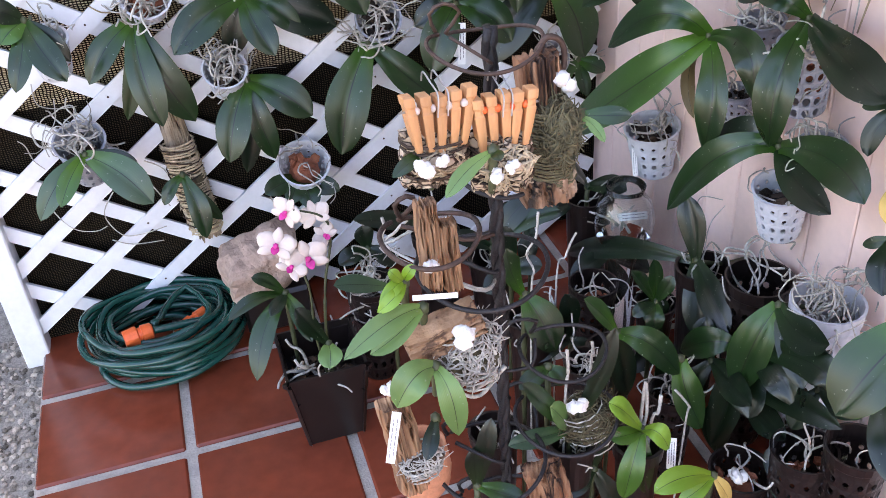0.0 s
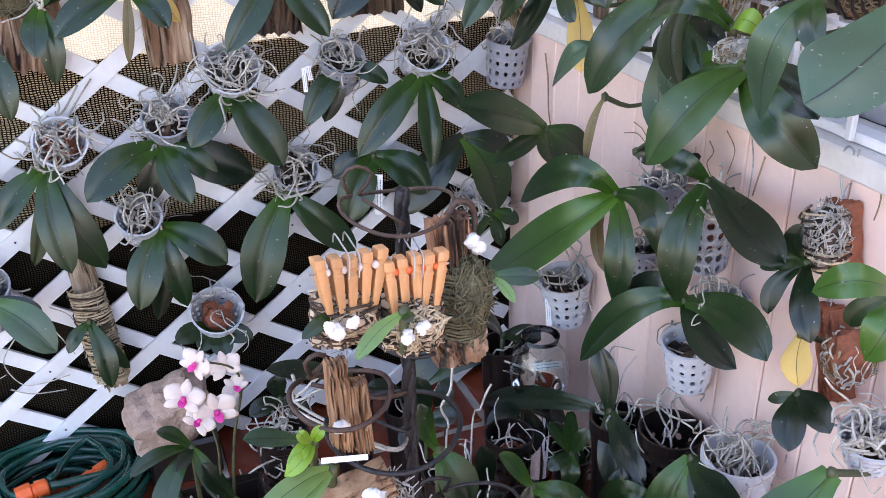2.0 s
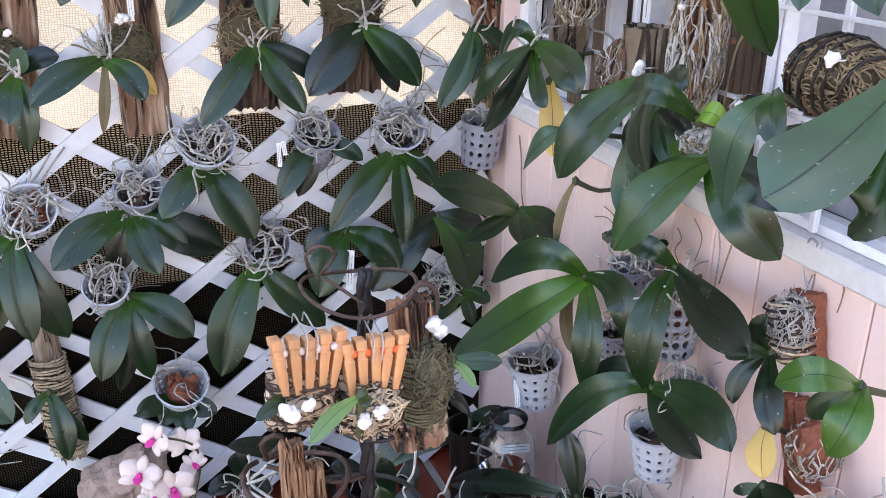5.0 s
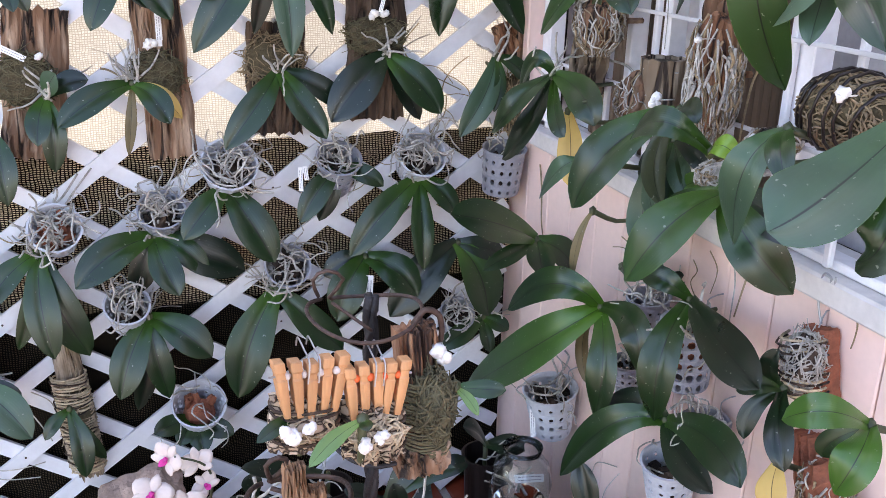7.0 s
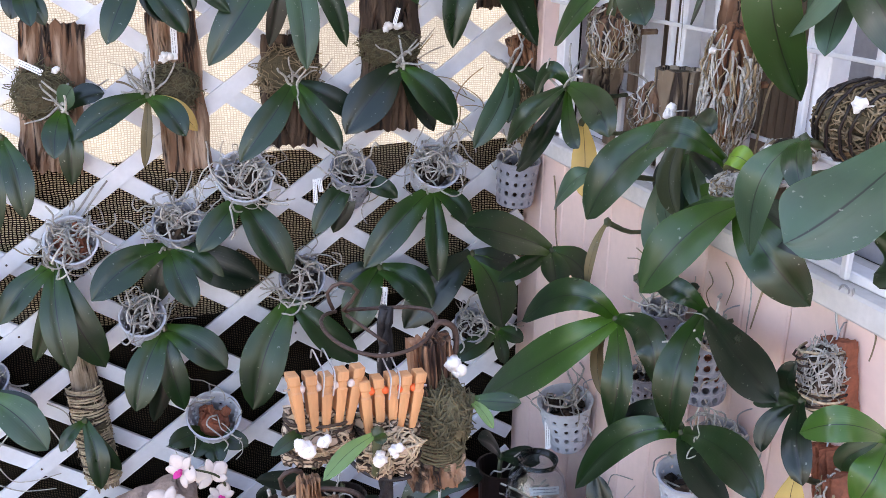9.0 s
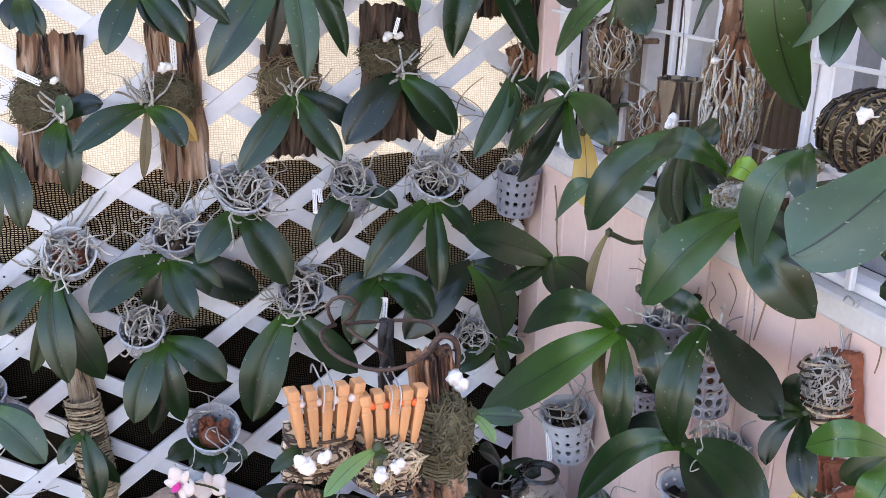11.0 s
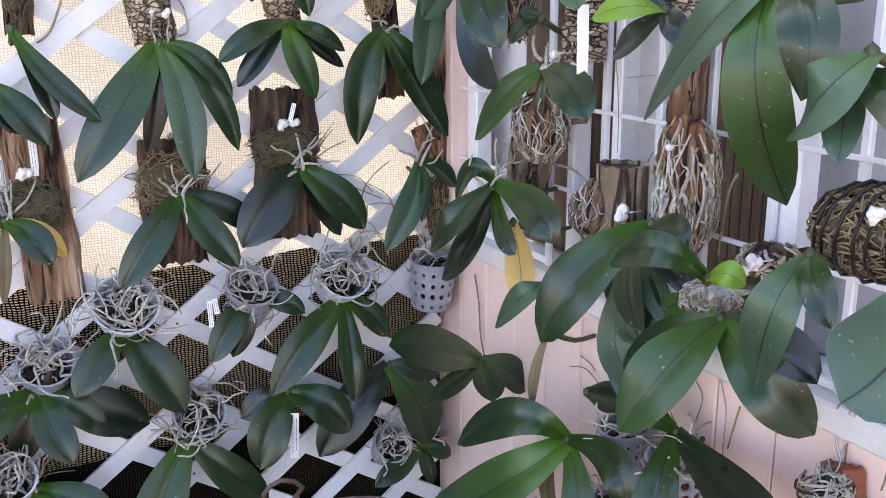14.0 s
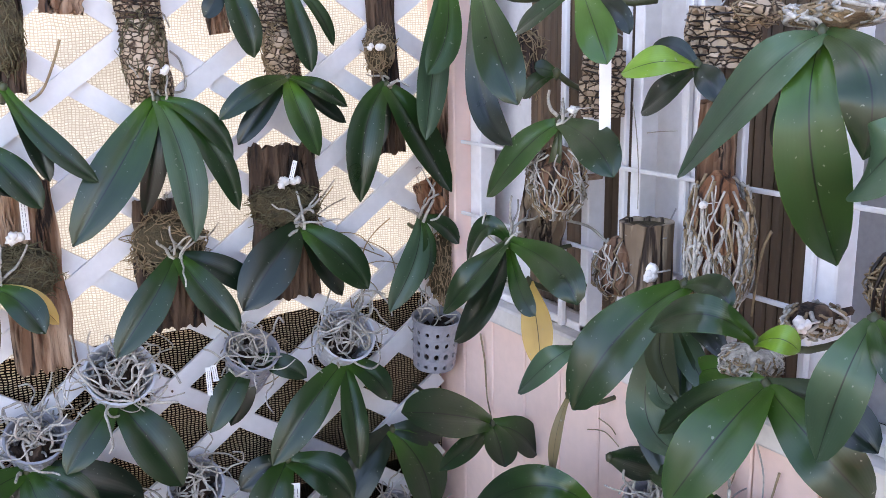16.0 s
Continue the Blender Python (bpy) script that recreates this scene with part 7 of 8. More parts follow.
puff((-0.694, -1.020, 0.721), 0.0098, 196, (0.000, 0.020, -0.010))
puff((-0.760, -1.020, 0.562), 0.0079, 197, (0.000, 0.020, -0.010))
puff((-0.498, -0.980, 0.411), 0.0137, 198, (0.000, 0.020, -0.010))
puff((-0.551, -1.000, 0.292), 0.0157, 199, (0.000, 0.020, -0.010))
puff((-0.214, -0.970, 0.153), 0.0151, 200, (0.000, 0.020, -0.010))
puff((-0.058, -0.930, 0.106), 0.0151, 201, (0.000, 0.020, -0.010))
puff((0.058, -0.900, 0.049), 0.0149, 202, (0.000, 0.020, -0.010))
puff((-0.455, -0.950, 0.428), 0.0093, 203, (0.000, 0.020, -0.010))
name_tag((-0.737, -0.045, 1.161), (-0.737, -0.045, 1.096), 0.0111, (-0.057, -0.994, 0.096), 2)
name_tag((-1.003, -0.050, 1.091), (-0.963, -0.050, 1.069), 0.0107, (0.092, -0.987, 0.134), 2)
name_tag((-1.033, -0.050, 1.085), (-1.011, -0.050, 1.068), 0.0116, (0.108, -0.985, 0.137), 2)
name_tag((-0.358, -0.090, 0.615), (-0.363, -0.090, 0.526), 0.0152, (-0.248, -0.895, 0.371), 2)
name_tag((-0.490, -0.100, 0.860), (-0.487, -0.100, 0.832), 0.0087, (-0.192, -0.946, 0.260), 2)
name_tag((-0.319, -0.060, 1.173), (-0.328, -0.060, 1.142), 0.0075, (-0.350, -0.929, 0.122), 2)
name_tag((-0.100, -0.586, 1.338), (-0.100, -0.588, 1.250), 0.0149, (-0.637, -0.771, 0.021), 0)
name_tag((-0.100, -0.358, 0.404), (-0.100, -0.370, 0.347), 0.0100, (-0.392, -0.776, 0.493), 2)
name_tag((-0.738, -0.050, 1.157), (-0.738, -0.050, 1.086), 0.0099, (-0.089, -0.986, 0.139), 2)
name_tag((-0.763, -1.080, 0.582), (-0.778, -1.080, 0.507), 0.0105, (-0.123, -0.709, 0.695), 2)
name_tag((-0.728, -1.060, 0.715), (-0.679, -1.060, 0.705), 0.0059, (-0.168, -0.778, 0.605), 0)
name_tag((-0.342, -0.970, 0.279), (-0.339, -0.970, 0.212), 0.0133, (-0.382, -0.589, 0.712), 3)
name_tag((-0.164, -0.430, 0.300), (-0.102, -0.430, 0.291), 0.0155, (-0.391, -0.746, 0.539), 2)
name_tag((-0.499, -0.100, 0.858), (-0.498, -0.100, 0.810), 0.0082, (-0.239, -0.915, 0.326), 2)
net_pot((-0.075, -0.766, 0.359), (0, 0, 1), 0.054, 0.040, 0.357, "plastic_dark", "clear plastic pot with bark chips against the pink wall", 204, "F", "bark", 4, True, 14, 11, False)
net_pot((-0.078, -0.932, 0.428), (0, 0, 1), 0.052, 0.040, 0.426, "plastic_white", "wide white perforated pot full of grey roots", 205, "F", "bark", 22, True, 14, 14, False)
net_pot((-0.196, -0.950, 0.135), (0, 0, 1), 0.049, 0.037, 0.133, "plastic_dark", "dark clear pot with clay balls on the floor", 206, "F", "clay", 2, True, 14, 4, False)
net_pot((-0.140, -1.016, 0.225), (0, 0, 1), 0.048, 0.036, 0.223, "plastic_dark", "dark perforated pot with clay balls on the floor", 207, "F", "clay", 2, True, 14, 7, False)
net_pot((-0.100, -1.074, 0.273), (0, 0, 1), 0.045, 0.034, 0.271, "plastic_dark", "black perforated pot on the floor", 208, "F", "bark", 1, True, 14, 9, False)
net_pot((-0.656, -0.350, 0.226), (0, 0, 1), 0.049, 0.037, 0.224, "plastic_dark", "black perforated pot with pale roots on the floor", 209, "F", "bark", 14, True, 14, 7, False)
net_pot((-0.248, -0.500, 0.213), (0, 0, 1), 0.046, 0.034, 0.211, "plastic_dark", "clear pot with broken clay shards", 210, "F", "clay", 3, True, 14, 7, False)
net_pot((-0.241, -0.800, 0.192), (0, 0, 1), 0.038, 0.029, 0.190, "plastic_dark", "clear pot with clay balls and pale roots", 211, "F", "clay", 8, True, 14, 6, False)
net_pot((-0.400, -0.800, 0.307), (0, 0, 1), 0.036, 0.027, 0.305, "plastic_dark", "clear pot with roots", 212, "F", "bark", 6, True, 14, 10, False)
net_pot((-0.561, -0.800, 0.215), (0, 0, 1), 0.038, 0.029, 0.213, "plastic_dark", "dark plastic flower pot on the floor", 213, "F", "bark", 2, False, 14, 7, False)
net_pot((-0.424, -0.620, 0.272), (0, 0, 1), 0.040, 0.030, 0.270, "plastic_dark", "dark plastic pot on the floor", 214, "F", "bark", 4, False, 14, 9, False)
net_pot((-0.100, -0.639, 0.305), (0, 0, 1), 0.046, 0.034, 0.303, "plastic_dark", "dark plastic pot on the floor", 215, "F", "bark", 4, False, 14, 10, False)
net_pot((-0.109, -0.500, 0.124), (0, 0, 1), 0.040, 0.030, 0.122, "plastic_dark", "small dark plastic pot on the floor", 216, "F", "bark", 4, False, 14, 4, False)
net_pot((-0.403, -0.350, 0.225), (0, 0, 1), 0.046, 0.034, 0.223, "plastic_dark", "dark plastic pot on the floor", 217, "F", "bark", 4, False, 14, 7, False)
net_pot((-0.165, -0.290, 0.274), (0, 0, 1), 0.047, 0.036, 0.272, "plastic_dark", "dark plastic pot on the floor", 218, "F", "bark", 2, False, 14, 9, False)
net_pot((-0.386, -0.950, 0.270), (0, 0, 1), 0.034, 0.025, 0.268, "plastic_dark", "dark plastic pot on the floor", 219, "F", "bark", 2, False, 14, 9, False)
net_pot((-0.495, -0.950, 0.317), (0, 0, 1), 0.032, 0.024, 0.315, "plastic_dark", "dark plastic pot on the floor", 220, "F", "bark", 2, False, 14, 10, False)
net_pot((-0.309, -0.700, 0.228), (0, 0, 1), 0.039, 0.030, 0.226, "plastic_dark", "dark plastic pot on the floor", 221, "F", "bark", 2, False, 14, 7, False)
net_pot((-0.503, -0.300, 0.275), (0, 0, 1), 0.045, 0.034, 0.273, "plastic_dark", "dark plastic pot on the floor", 222, "F", "bark", 2, False, 14, 9, False)
strand([(-0.442, -0.700, 0.540), (-0.446, -0.700, 0.495), (-0.462, -0.700, 0.467), (-0.450, -0.700, 0.431), (-0.455, -0.700, 0.376), (-0.455, -0.690, 0.002)], 0.0022, "root", "aerial_root", "pale root standing up between the pots", "orchid root", "loose roots")
strand([(-0.332, -0.600, 0.412), (-0.342, -0.600, 0.394), (-0.352, -0.600, 0.367), (-0.368, -0.600, 0.329), (-0.368, -0.590, 0.002)], 0.0022, "root", "aerial_root", "pale root standing up between the pots", "orchid root", "loose roots")
strand([(-0.720, -0.900, 0.718), (-0.718, -0.900, 0.706), (-0.715, -0.900, 0.673), (-0.640, -1.000, 0.661), (-0.603, -0.966, 0.643)], 0.0022, "root", "aerial_root", "pale root reaching from the iron stand", "orchid root", "loose roots")
strand([(-0.690, -0.900, 0.707), (-0.705, -0.900, 0.695), (-0.715, -0.900, 0.673), (-0.640, -1.000, 0.661), (-0.603, -0.966, 0.643)], 0.0022, "root", "aerial_root", "pale root reaching from the iron stand", "orchid root", "loose roots")
strand([(-0.681, -0.900, 0.692), (-0.707, -0.900, 0.683), (-0.722, -0.900, 0.670), (-0.640, -1.000, 0.658), (-0.603, -0.966, 0.640)], 0.0020, "root", "aerial_root", "pale root reaching from the iron stand", "orchid root", "loose roots")
strand([(-0.373, -0.950, 0.241), (-0.380, -0.950, 0.291), (-0.376, -0.950, 0.324), (-0.383, -0.950, 0.372), (-0.383, -0.940, 0.002)], 0.0030, "root", "aerial_root", "pale root standing up between the pots", "orchid root", "loose roots")
strand([(-0.355, -0.950, 0.351), (-0.357, -0.950, 0.318), (-0.368, -0.950, 0.287), (-0.368, -0.940, 0.002)], 0.0030, "root", "aerial_root", "pale root standing up between the pots", "orchid root", "loose roots")
strand([(-0.625, -1.050, 0.579), (-0.642, -1.050, 0.565), (-0.671, -1.050, 0.557), (-0.640, -1.000, 0.545), (-0.603, -0.966, 0.527)], 0.0030, "root", "aerial_root", "pale root reaching from the iron stand", "orchid root", "loose roots")
strand([(-0.628, -1.050, 0.578), (-0.657, -1.050, 0.544), (-0.681, -1.050, 0.561), (-0.640, -1.000, 0.549), (-0.603, -0.966, 0.531)], 0.0026, "root", "aerial_root", "pale root reaching from the iron stand", "orchid root", "loose roots")
strand([(-0.467, -0.950, 0.487), (-0.464, -0.950, 0.461), (-0.468, -0.950, 0.432), (-0.468, -0.940, 0.002)], 0.0024, "root", "aerial_root", "pale root standing up between the pots", "orchid root", "loose roots")
strand([(-0.503, -0.950, 0.484), (-0.501, -0.950, 0.443), (-0.505, -0.950, 0.381), (-0.505, -0.940, 0.002)], 0.0024, "root", "aerial_root", "pale root standing up between the pots", "orchid root", "loose roots")
strand([(-0.300, -0.900, 0.299), (-0.272, -0.900, 0.254), (-0.275, -0.900, 0.230), (-0.275, -0.890, 0.002)], 0.0022, "root", "aerial_root", "pale root standing up between the pots", "orchid root", "loose roots")
plank((-0.566, -1.000, 0.936), (-0.551, -1.000, 0.769), 0.046, 0.030, "wood_red", "S", "tall reddish wood slab hung on the iron stand", 223)
plank((-0.565, -1.020, 0.810), (-0.562, -1.020, 0.783), 0.060, 0.030, "wood", "S", "cut wood block bound below the slab", 224)
moss((-0.556, -1.040, 0.862), 0.020, 0.024, 0.036, "moss_green", "green string and moss wound round the wood slab", 225, 306, "moss_green", 0.0012, 0.060, 0.50, None)
plank((-0.688, -1.038, 0.898), (-0.690, -1.038, 0.842), 0.066, 0.024, "cork", "S", "rough bark slab tied below a peg basket", 226)
moss((-0.691, -1.060, 0.870), 0.024, 0.012, 0.015, "straw", "cord and straw wound round bark", 227, 81, "cork", 0.0012, 0.060, 0.50, (0.000, 0.000, 0.030))
plank((-0.622, -1.040, 0.882), (-0.620, -1.040, 0.818), 0.062, 0.024, "cork", "S", "rough bark slab tied below a peg basket", 228)
moss((-0.621, -1.070, 0.853), 0.025, 0.012, 0.019, "straw", "cord and straw wound round bark", 229, 81, "cork", 0.0012, 0.060, 0.50, (0.000, 0.000, 0.030))
plank((-0.693, -1.000, 0.795), (-0.692, -1.000, 0.684), 0.024, 0.020, "wood_tan", "S", "pale forked driftwood hung on the iron stand", 230)
plank((-0.672, -1.000, 0.765), (-0.668, -1.000, 0.677), 0.022, 0.020, "wood_tan", "S", "brown bark strip hung on the iron stand", 231)
plank((-0.649, -1.020, 0.650), (-0.734, -1.020, 0.626), 0.040, 0.035, "wood_tan", "S", "curved tan driftwood branch on the iron stand", 232)
moss((-0.668, -1.030, 0.605), 0.040, 0.040, 0.038, "root", "ball of bleached roots bound with white string", 233, 270, "moss", 0.0013, 0.060, 0.50, None)
plank((-0.755, -1.000, 0.533), (-0.740, -1.000, 0.379), 0.041, 0.025, "wood_tan", "S", "pale red-brown split wood hung on the iron stand", 234)
moss((-0.730, -1.020, 0.432), 0.028, 0.020, 0.017, "root", "grey string wound round a mount", 235, 144, "wood_dark", 0.0012, 0.060, 0.50, None)
plank((-0.559, -0.990, 0.336), (-0.534, -0.990, 0.226), 0.056, 0.030, "wood_red", "F", "weathered wood piece among the pots", 236)
moss((-0.470, -0.950, 0.347), 0.042, 0.030, 0.038, "moss_green", "string-bound moss among the pots", 237, 216, "moss", 0.0012, 0.060, 0.50, None)


# ---------------------------------------------------------------- floor things
def hose():
    e = empty("garden_hose", (-1.075, -0.118, 0.0), "coiled green garden hose with orange connectors on red tiles", "garden hose")
    bm = bmesh.new()
    rg = random.Random(3)
    pts = []
    turns = 16
    for k in range(turns * 20):
        t = 2 * math.pi * k / 20
        turn = k / 20
        lay = turn / turns
        rx = 0.160 - 0.050 * (0.5 + 0.5 * math.sin(turn * 2.4)) + 0.012 * noise.noise(Vector((math.cos(t), math.sin(t), turn * 0.7)))
        rz = 0.009 + 0.100 * lay + 0.016 * noise.noise(Vector((math.cos(t) * 1.3, math.sin(t) * 1.3, turn * 0.8)))
        pts.append((rx * math.cos(t) + 0.014 * math.sin(turn * 1.9), rx * 0.84 * math.sin(t) + 0.014 * math.cos(turn * 2.7), max(0.009, rz)))
    pts += [(0.06, 0.075, 0.105), (0.01, 0.02, 0.10), (-0.005, -0.025, 0.105), (-0.02, -0.045, 0.112)]
    tube(bm, smooth_path(pts, 2), 0.0078, 0.0078, 9)
    part("hose", bm, "hose", e, smooth=True)

    def connector(name, at, d, ln, r):
        bm = bmesh.new()
        d, a, b = basis(d)
        prof = [(0, 0.7), (0, 1.0), (0.45, 1.05), (0.5, 0.8), (0.6, 0.8), (0.62, 1.0), (0.95, 0.9), (1.0, 0.6)]
        n = 16
        rings = [[bm.verts.new(Vector(at) + d * ln * v + (a * math.cos(6.283 * k / n) + b * math.sin(6.283 * k / n)) * r * q * (1.06 if k % 2 and 0 < v < 0.5 else 1)) for k in range(n)] for v, q in prof]
        for q, s in zip(rings, rings[1:]):
            for k in range(n):
                bm.faces.new((q[k], q[(k + 1) % n], s[(k + 1) % n], s[k]))
        bm.faces.new(rings[0])
        bm.faces.new(rings[-1])
        part(name, bm, "orange", e, "orange plastic connector")
    connector("connector", (-0.078, -0.070, 0.106), (1.0, 0.22, 0.0), 0.060, 0.019)
    connector("connector", (0.025, -0.045, 0.078), (0.8, 0.55, 0.05), 0.085, 0.014)
    bm = bmesh.new()
    tube(bm, smooth_path([(-0.02, -0.058, 0.106), (0.03, -0.05, 0.098), (0.085, -0.04, 0.09), (0.13, -0.02, 0.08)], 4), 0.0088, 0.0088, 9)
    part("hose_end", bm, "hose", e, smooth=True)


hose()


def square_pot():
    e = empty("square_pot", (-0.785, -0.462, 0.0), "dark brown square plastic pot holding a flowering orchid", "flower pot")
    bm = bmesh.new()
    n = 4
    prof = [(0.0, 0.056), (0.15, 0.073), (0.172, 0.076), (0.176, 0.082), (0.186, 0.083), (0.186, 0.078), (0.12, 0.070), (0.118, 0.0)]
    rings = []
    for z, h in prof:
        ring = []
        for cx, cy in ((-1, -1), (1, -1), (1, 1), (-1, 1)):
            for q in (0, 1):
                k = 0.90
                x, y = (cx, cy * k) if (q == 0) == (cx * cy < 0) else (cx * k, cy)
                ring.append(bm.verts.new((x * h, y * h, z)))
        rings.append(ring)
    for a, b in zip(rings, rings[1:]):
        for k in range(8):
            bm.faces.new((a[k], a[(k + 1) % 8], b[(k + 1) % 8], b[k]))
    bm.faces.new(rings[0])
    part("pot", bm, "plastic_dark", e)
    bm = bmesh.new()
    rg = random.Random(8)
    for k in range(40):
        blob(bm, (rg.uniform(-0.055, 0.055), rg.uniform(-0.055, 0.055), rg.uniform(0.118, 0.135)), rg.uniform(0.008, 0.014), 0.7, 1, (1, 1, 0.7), k)
    ob = part("bark_chips", bm, "wood_dark", e)
    ob["kind"] = "stuff"
    roots(e, 10, 0.09, (-0.2, -0.2, 0.4), 1.0, 77, "root", 0.0035, 0.03, "root")
    for o in e.children:
        if o.name.startswith("root"):
            o.location = (-0.015, -0.02, 0.15)


square_pot()


def petal(bm, at, d, n, ln, w):
    """A rounded petal from at along d, facing n."""
    d, n = Vector(d).normalized(), Vector(n).normalized()
    s = d.cross(n).normalized()
    rows = []
    for j in range(6):
        t = j / 5
        ww = w * math.sin(math.pi * (0.12 + 0.83 * t)) ** 0.8
        rows.append([bm.verts.new(Vector(at) + d * ln * t + s * ww * u + n * (0.12 * ln * math.sin(t * 2.6) - 0.25 * ww * u * u)) for u in (-1, -0.5, 0, 0.5, 1)])
    for a, b in zip(rows, rows[1:]):
        for i in range(4):
            f = bm.faces.new((a[i], a[i + 1], b[i + 1], b[i]))
            f.smooth = True


def spray():
    e = empty("orchid_flower_spray", (-0.775, -0.50, 0.14), "white moth orchid blooms with magenta lips on a spike", "orchid flowers")
    o = Vector(e.location)
    bm = bmesh.new()
    tube(bm, smooth_path([Vector(p) - o for p in ((-0.775, -0.50, 0.14), (-0.770, -0.50, 0.26), (-0.757, -0.50, 0.36), (-0.735, -0.49, 0.44), (-0.745, -0.50, 0.49), (-0.79, -0.51, 0.52))], 5), 0.0032, 0.0018, 6)
    tube(bm, smooth_path([Vector(p) - o for p in ((-0.780, -0.51, 0.14), (-0.792, -0.52, 0.27), (-0.788, -0.52, 0.36), (-0.80, -0.51, 0.43))], 5), 0.003, 0.0016, 6)
    part("flower_spike", bm, "stem", e, smooth=True)
    view = Vector((-0.15, -0.82, 0.55))
    rg = random.Random(12)
    for x, y, z, r, mg, tilt in ((-0.828, -0.515, 0.462, 0.042, 1, 0.3), (-0.782, -0.525, 0.432, 0.046, 1, -0.2), (-0.800, -0.50, 0.512, 0.036, 1, 0.5), (-0.755, -0.49, 0.488, 0.036, 0, -0.4), (-0.812, -0.53, 0.425, 0.034, 1, 0.9), (-0.745, -0.50, 0.452, 0.030, 1, -0.8)):
        n = (view + Vector((rg.uniform(-0.5, 0.5), 0, rg.uniform(-0.4, 0.3)))).normalized()
        a = n.cross(Vector((0, 0, 1))).normalized()
        b = a.cross(n)
        c = Vector((x, y, z)) - o
        bm = bmesh.new()
        for k, (ang, q, w) in enumerate(((90, 1.0, 0.34), (210, 1.0, 0.34), (330, 1.0, 0.34), (20, 1.1, 0.62), (160, 1.1, 0.62))):
            t = radians(ang) + tilt
            petal(bm, c, a * math.cos(t) + b * math.sin(t) + n * 0.15, n, r * q * 0.76, r * w * 0.68)
        fl = part("flower", bm, "petal", e, smooth=True)
        fl.modifiers.new("thick", "SOLIDIFY").thickness = 0.0008
        if mg:
            bm = bmesh.new()
            t = radians(270) + tilt
            petal(bm, c + n * 0.004, a * math.cos(t) + b * math.sin(t) + n * 0.7, n, r * 0.42, r * 0.17)
            blob(bm, c + n * 0.007, r * 0.13, 0.3, 1)
            part("lip", bm, "magenta", fl, "magenta lip")


spray()

bm = bmesh.new()
for v in blob(bm, (0, 0, 0), 1.0, 0.0, 4):
    d = v.co.normalized()
    k = 1 / max(abs(d.x) / 0.085, abs(d.y) / 0.06, abs(d.z) / 0.062, (abs(d.x) + abs(d.z)) / 0.115, (abs(d.y) + abs(d.z)) / 0.10)
    v.co = d * k * (1 + 0.16 * noise.noise(d * 2.1) + 0.05 * noise.noise(d * 7))
rock = tagged(mesh_ob("rock", bm, "stone", smooth=False), "rough pinkish grey rock leaning on the lattice", "rock")
rock.matrix_world = pose(-0.845, -0.095, 0.160, 4, -12, 8)
bm = bmesh.new()
box(bm, (-0.07, -0.055, 0), (0.08, 0.06, 0.100), 0.008)
tr = tagged(mesh_ob("planter_box", bm, "plastic_dark"), "low black plastic planter under a rock", "planter")
tr.location = (-0.835, -0.085, 0)

# glass jar with label
jar = empty("glass_jar", (-0.136, -0.40, 0.0), "round clear glass jar holding roots among the pots", "glass jar")
bm = bmesh.new()
n = 24
prof = [(0.0, 0.035), (0.20, 0.038), (0.23, 0.056), (0.27, 0.062), (0.31, 0.054), (0.335, 0.036), (0.35, 0.040), (0.35, 0.036), (0.333, 0.032), (0.308, 0.050), (0.27, 0.058), (0.23, 0.052)]
rings = [[bm.verts.new((r * math.cos(6.283 * k / n), r * math.sin(6.283 * k / n), z)) for k in range(n)] for z, r in prof]
for a, b in zip(rings, rings[1:]):
    for k in range(n):
        bm.faces.new((a[k], a[(k + 1) % n], b[(k + 1) % n], b[k]))
bm.faces.new(rings[0])
part("jar", bm, "glass", jar, smooth=True)
roots(jar, 6, 0.06, (0, 0, 1), 0.8, 55, "root", 0.003, 0.02, "root")
for o in jar.children:
    if o.name.startswith("root"):
        o.location = (0, 0, 0.25)


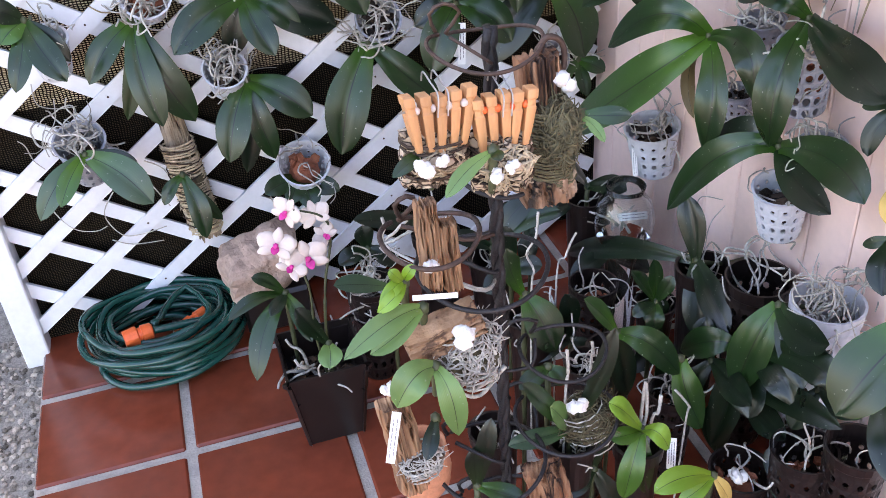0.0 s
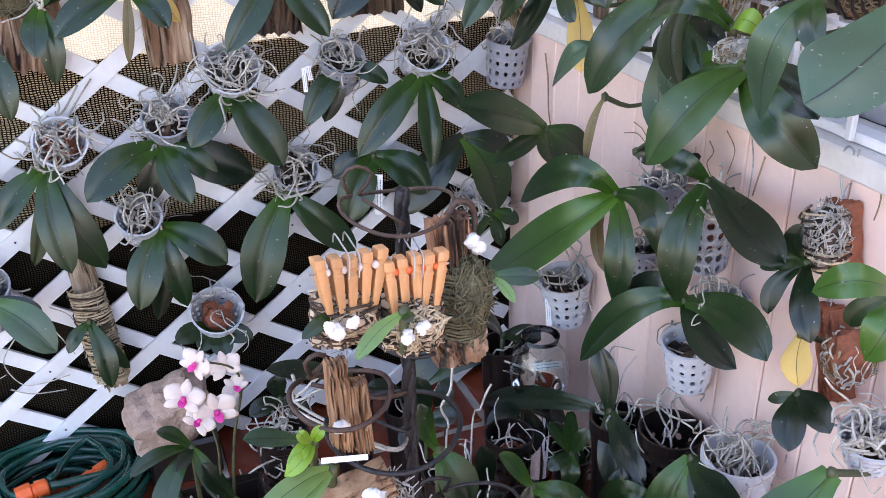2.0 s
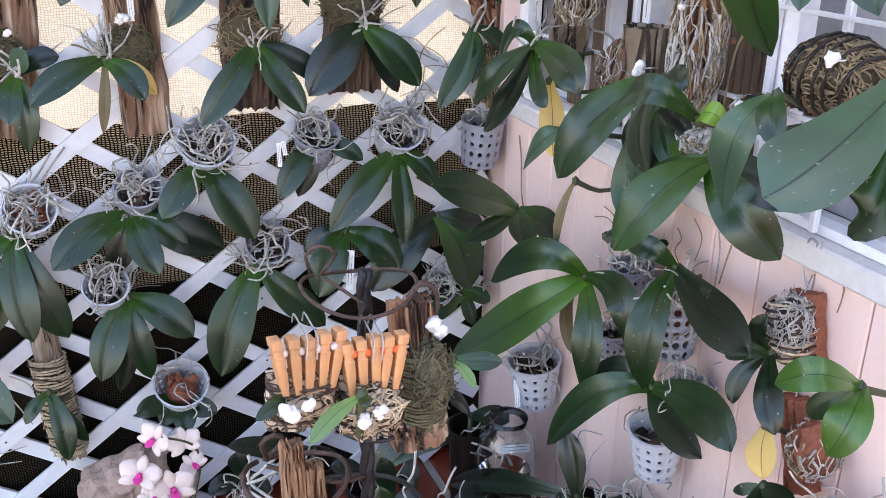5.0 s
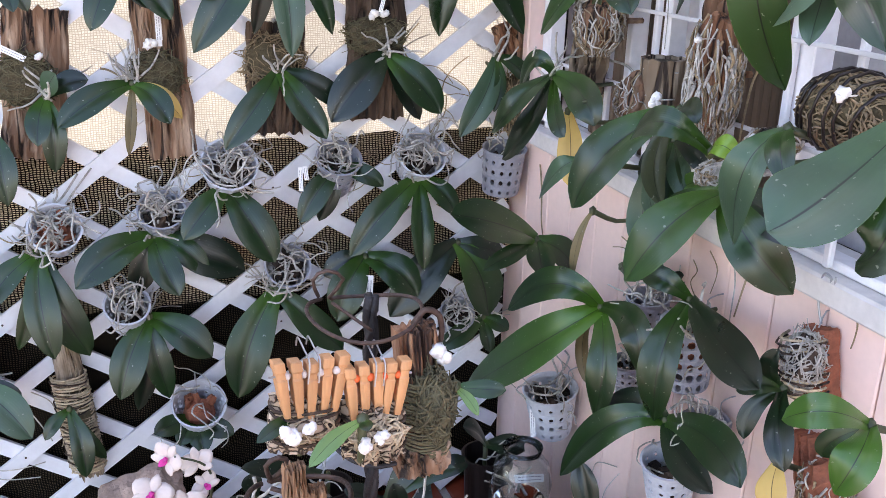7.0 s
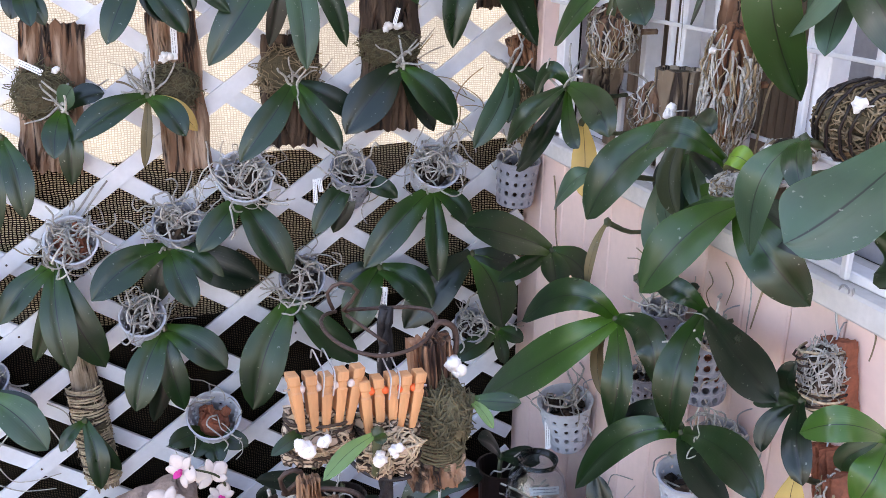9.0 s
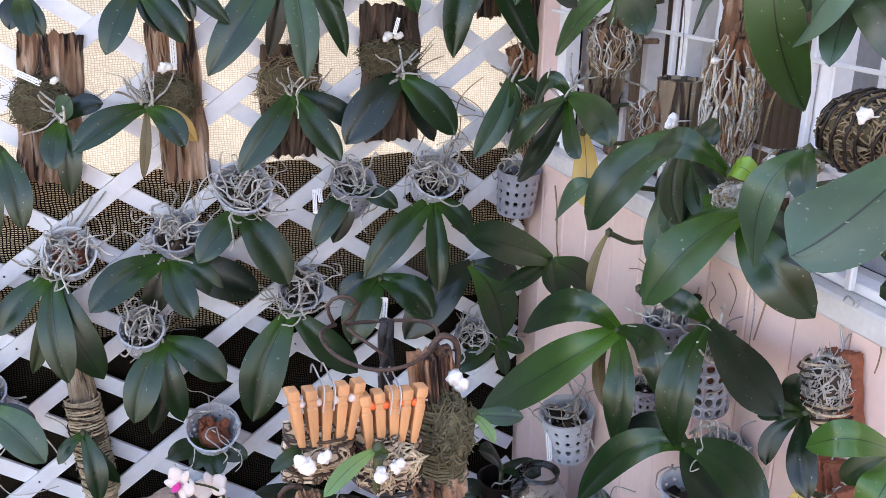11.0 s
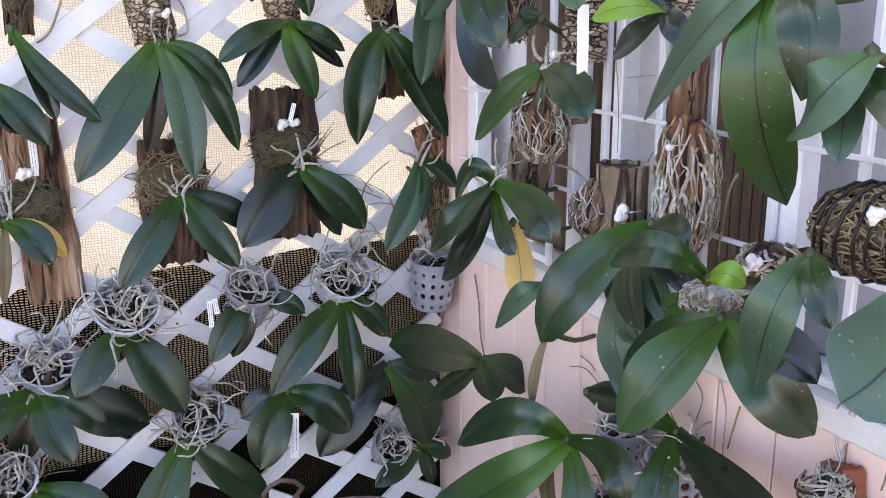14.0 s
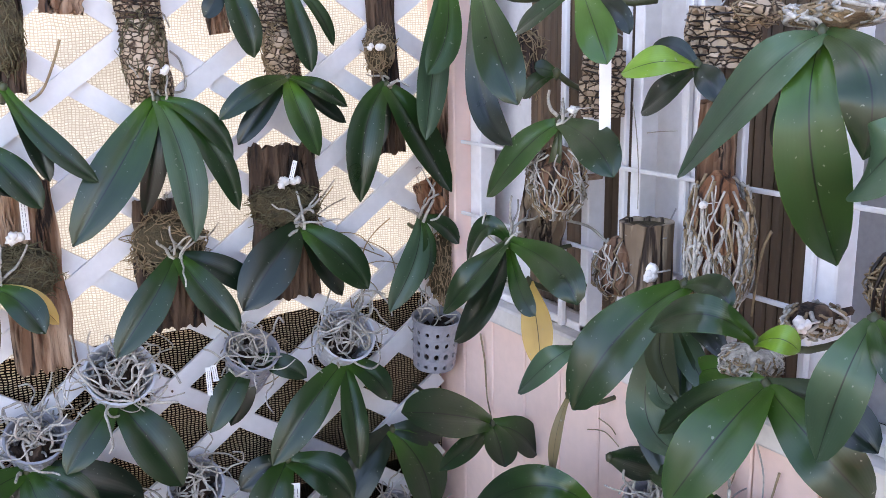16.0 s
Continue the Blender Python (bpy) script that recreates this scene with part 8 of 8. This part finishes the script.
# ---------------------------------------------------------------- iron stand with peg baskets
def stand():
    e = empty("plant_stand", (-0.600, -0.965, 0.0), "rusty iron plant stand with spiral rings and twisted pole", "plant stand")
    bm = bmesh.new()
    for q in range(3):
        pts = []
        for k in range(60):
            t = k / 59
            a = t * 46 + q * 2.094
            pts.append((0.0042 * math.cos(a), 0.0042 * math.sin(a), t * 0.955))
        tube(bm, pts, 0.0048, 0.0048, 6)
    part("pole", bm, "iron", e, smooth=True)
    for x, y, z, r, mt, th in ((-0.012, -0.02, 0.945, 0.058, "rust", 0.0021), (0.0, -0.02, 0.80, 0.05, "iron", 0.0026), (-0.085, -0.02, 0.735, 0.055, "rust", 0.003), (-0.03, -0.03, 0.685, 0.075, "iron", 0.003),
                           (0.075, -0.02, 0.52, 0.055, "iron", 0.0026), (-0.03, -0.02, 0.36, 0.075, "iron", 0.003), (0.09, 0.0, 0.38, 0.07, "iron", 0.0028), (0.0, -0.02, 0.22, 0.09, "iron", 0.003), (0.0, 0.0, 0.005, 0.11, "iron", 0.004)):
        pts = []
        for k in range(37):
            t = 6.283 * k / 36 * 0.97
            pts.append((x + r * math.cos(t + 2.2), y + r * math.sin(t + 2.2), z + 0.006 * math.sin(2 * t)))
        pts += [(pts[-1][0] * 0.9 + 0.01, pts[-1][1] - 0.01, z + 0.022), (pts[-1][0] * 0.8 - 0.012, pts[-1][1] - 0.012, z + 0.034), (pts[-1][0] * 0.8 - 0.026, pts[-1][1] - 0.01, z + 0.024), (pts[-1][0] * 0.8 - 0.02, pts[-1][1] - 0.008, z + 0.004)]
        bm = bmesh.new()
        tube(bm, smooth_path(pts, 2), th, th, 7)
        tube(bm, smooth_path([(0, 0, z - 0.03), (x * 0.5, y * 0.5, z - 0.022), (x + r * 0.75 * math.cos(2.2), y + r * 0.75 * math.sin(2.2), z)], 4), th * 0.9, th * 0.9, 6)
        part("ring", bm, mt, e, smooth=True)
    bm = bmesh.new()
    tube(bm, smooth_path([(0.03, -0.05, 0.94), (0.042, -0.052, 0.955), (0.058, -0.05, 0.945), (0.06, -0.05, 0.92), (0.048, -0.05, 0.90)], 4), 0.0034, 0.003, 7)
    part("hook", bm, "rust", e, smooth=True)


stand()


def peg_basket(at, turn, n, bead, step, label):
    """Wooden peg halves threaded on a rod with beads, drawn together below, hung by wire hooks."""
    e = empty("peg_basket", at, label, "peg basket", "peg baskets")
    rg = random.Random(n + int(at[0] * 100))
    top = 0.056
    for k in range(n):
        x = (k - (n - 1) / 2) * step
        low, lean = x * 0.72 + rg.uniform(-0.0015, 0.0015), rg.uniform(-0.002, 0.002)
        drop = rg.uniform(-0.002, 0.002)
        bm = bmesh.new()
        prof = [(0.0, 0.0030, 0.0055), (0.018, 0.0042, 0.0075), (0.038, 0.0050, 0.0085), (0.040, 0.0042, 0.0075), (0.045, 0.0042, 0.0075), (0.047, 0.0052, 0.0085), (0.055, 0.0053, 0.0080), (top, 0.0042, 0.0065)]
        rows = []
        for z, hx, hy in prof:
            cx = low + (x - low) * z / top
            rows.append([bm.verts.new((cx + sx * hx, sy * hy + lean, z + drop)) for sx, sy in ((-1, -1), (-0.3, -1.12), (0.3, -1.12), (1, -1), (1, 1), (-1, 1))])
        for a, b in zip(rows, rows[1:]):
            for i in range(6):
                bm.faces.new((a[i], a[(i + 1) % 6], b[(i + 1) % 6], b[i]))
        bm.faces.new(rows[0])
        bm.faces.new(rows[-1])
        part("peg", bm, "peg", e)
        if k < n - 1:
            bm = bmesh.new()
            blob(bm, (x + step / 2, -0.004, 0.0425), 0.0042, 0.0, 2)
            part("bead", bm, bead, e, smooth=True)
    w = n * step / 2
    bm = bmesh.new()
    tube(bm, [(-w, -0.002, 0.0425), (w, -0.002, 0.0425)], 0.0012, 0.0012, 6)
    part("rod", bm, "wire", e)
    for s in (-0.15, 0.1):
        bm = bmesh.new()
        tube(bm, smooth_path([(s * w, -0.013, 0.036), (s * w + 0.002, -0.011, 0.056), (s * w + 0.001, 0.004, 0.064), (s * w, 0.022, 0.070), (s * w, 0.028, 0.060)], 4), 0.0009, 0.0009, 5)
        part("wire_hook", bm, "wire", e)
    e.matrix_basis = pose(*at, -6, 3, turn)
    return e


peg_basket((-0.685, -1.060, 0.882), 4, 5, "petal", 0.0160, "wooden peg basket with white beads on wire hooks")
peg_basket((-0.622, -1.060, 0.869), 0, 5, "orange", 0.0140, "wooden peg basket with orange beads on wire hooks")

tcp = empty("terracotta_pot", (-0.720, -0.975, 0.022), "round terracotta pot hanging in the iron stand", "flower pot")
bm = bmesh.new()
n = 28
prof = [(0.300, 0.012), (0.306, 0.026), (0.325, 0.036), (0.350, 0.039), (0.375, 0.036), (0.392, 0.034), (0.392, 0.030), (0.37, 0.031), (0.34, 0.03)]
rings = [[bm.verts.new((r * math.cos(6.283 * k / n), r * math.sin(6.283 * k / n), z)) for k in range(n)] for z, r in prof]
for a, b in zip(rings, rings[1:]):
    for k in range(n):
        bm.faces.new((a[k], a[(k + 1) % n], b[(k + 1) % n], b[k]))
bm.faces.new(rings[0])
bm.faces.new(rings[-1])
part("pot", bm, "terracotta", tcp, smooth=True)

# ---------------------------------------------------------------- floor tiles, each a piece of its own
COLS = [-1.352, -1.060, -0.757, -0.455, -0.152, 0.05]
ROWS = [0.095, -0.186, -0.445, -0.706, -0.967, -1.228, -1.49, -1.75, -2.01, -2.27, -2.53, -2.79, -3.05, -3.31, -3.57, -3.83]
for i, (xa, xb) in enumerate(zip(COLS, COLS[1:])):
    for j, (yb, ya) in enumerate(zip(ROWS, ROWS[1:])):
        bm = bmesh.new()
        g = 0.010
        box(bm, (xa + (g if i else 0.002), ya + g, -0.02), (xb - g, yb - g, 0.0 + 0.0006 * ((i * 7 + j * 3) % 3)), 0.004)
        part("tile", bm, "tile", slab)
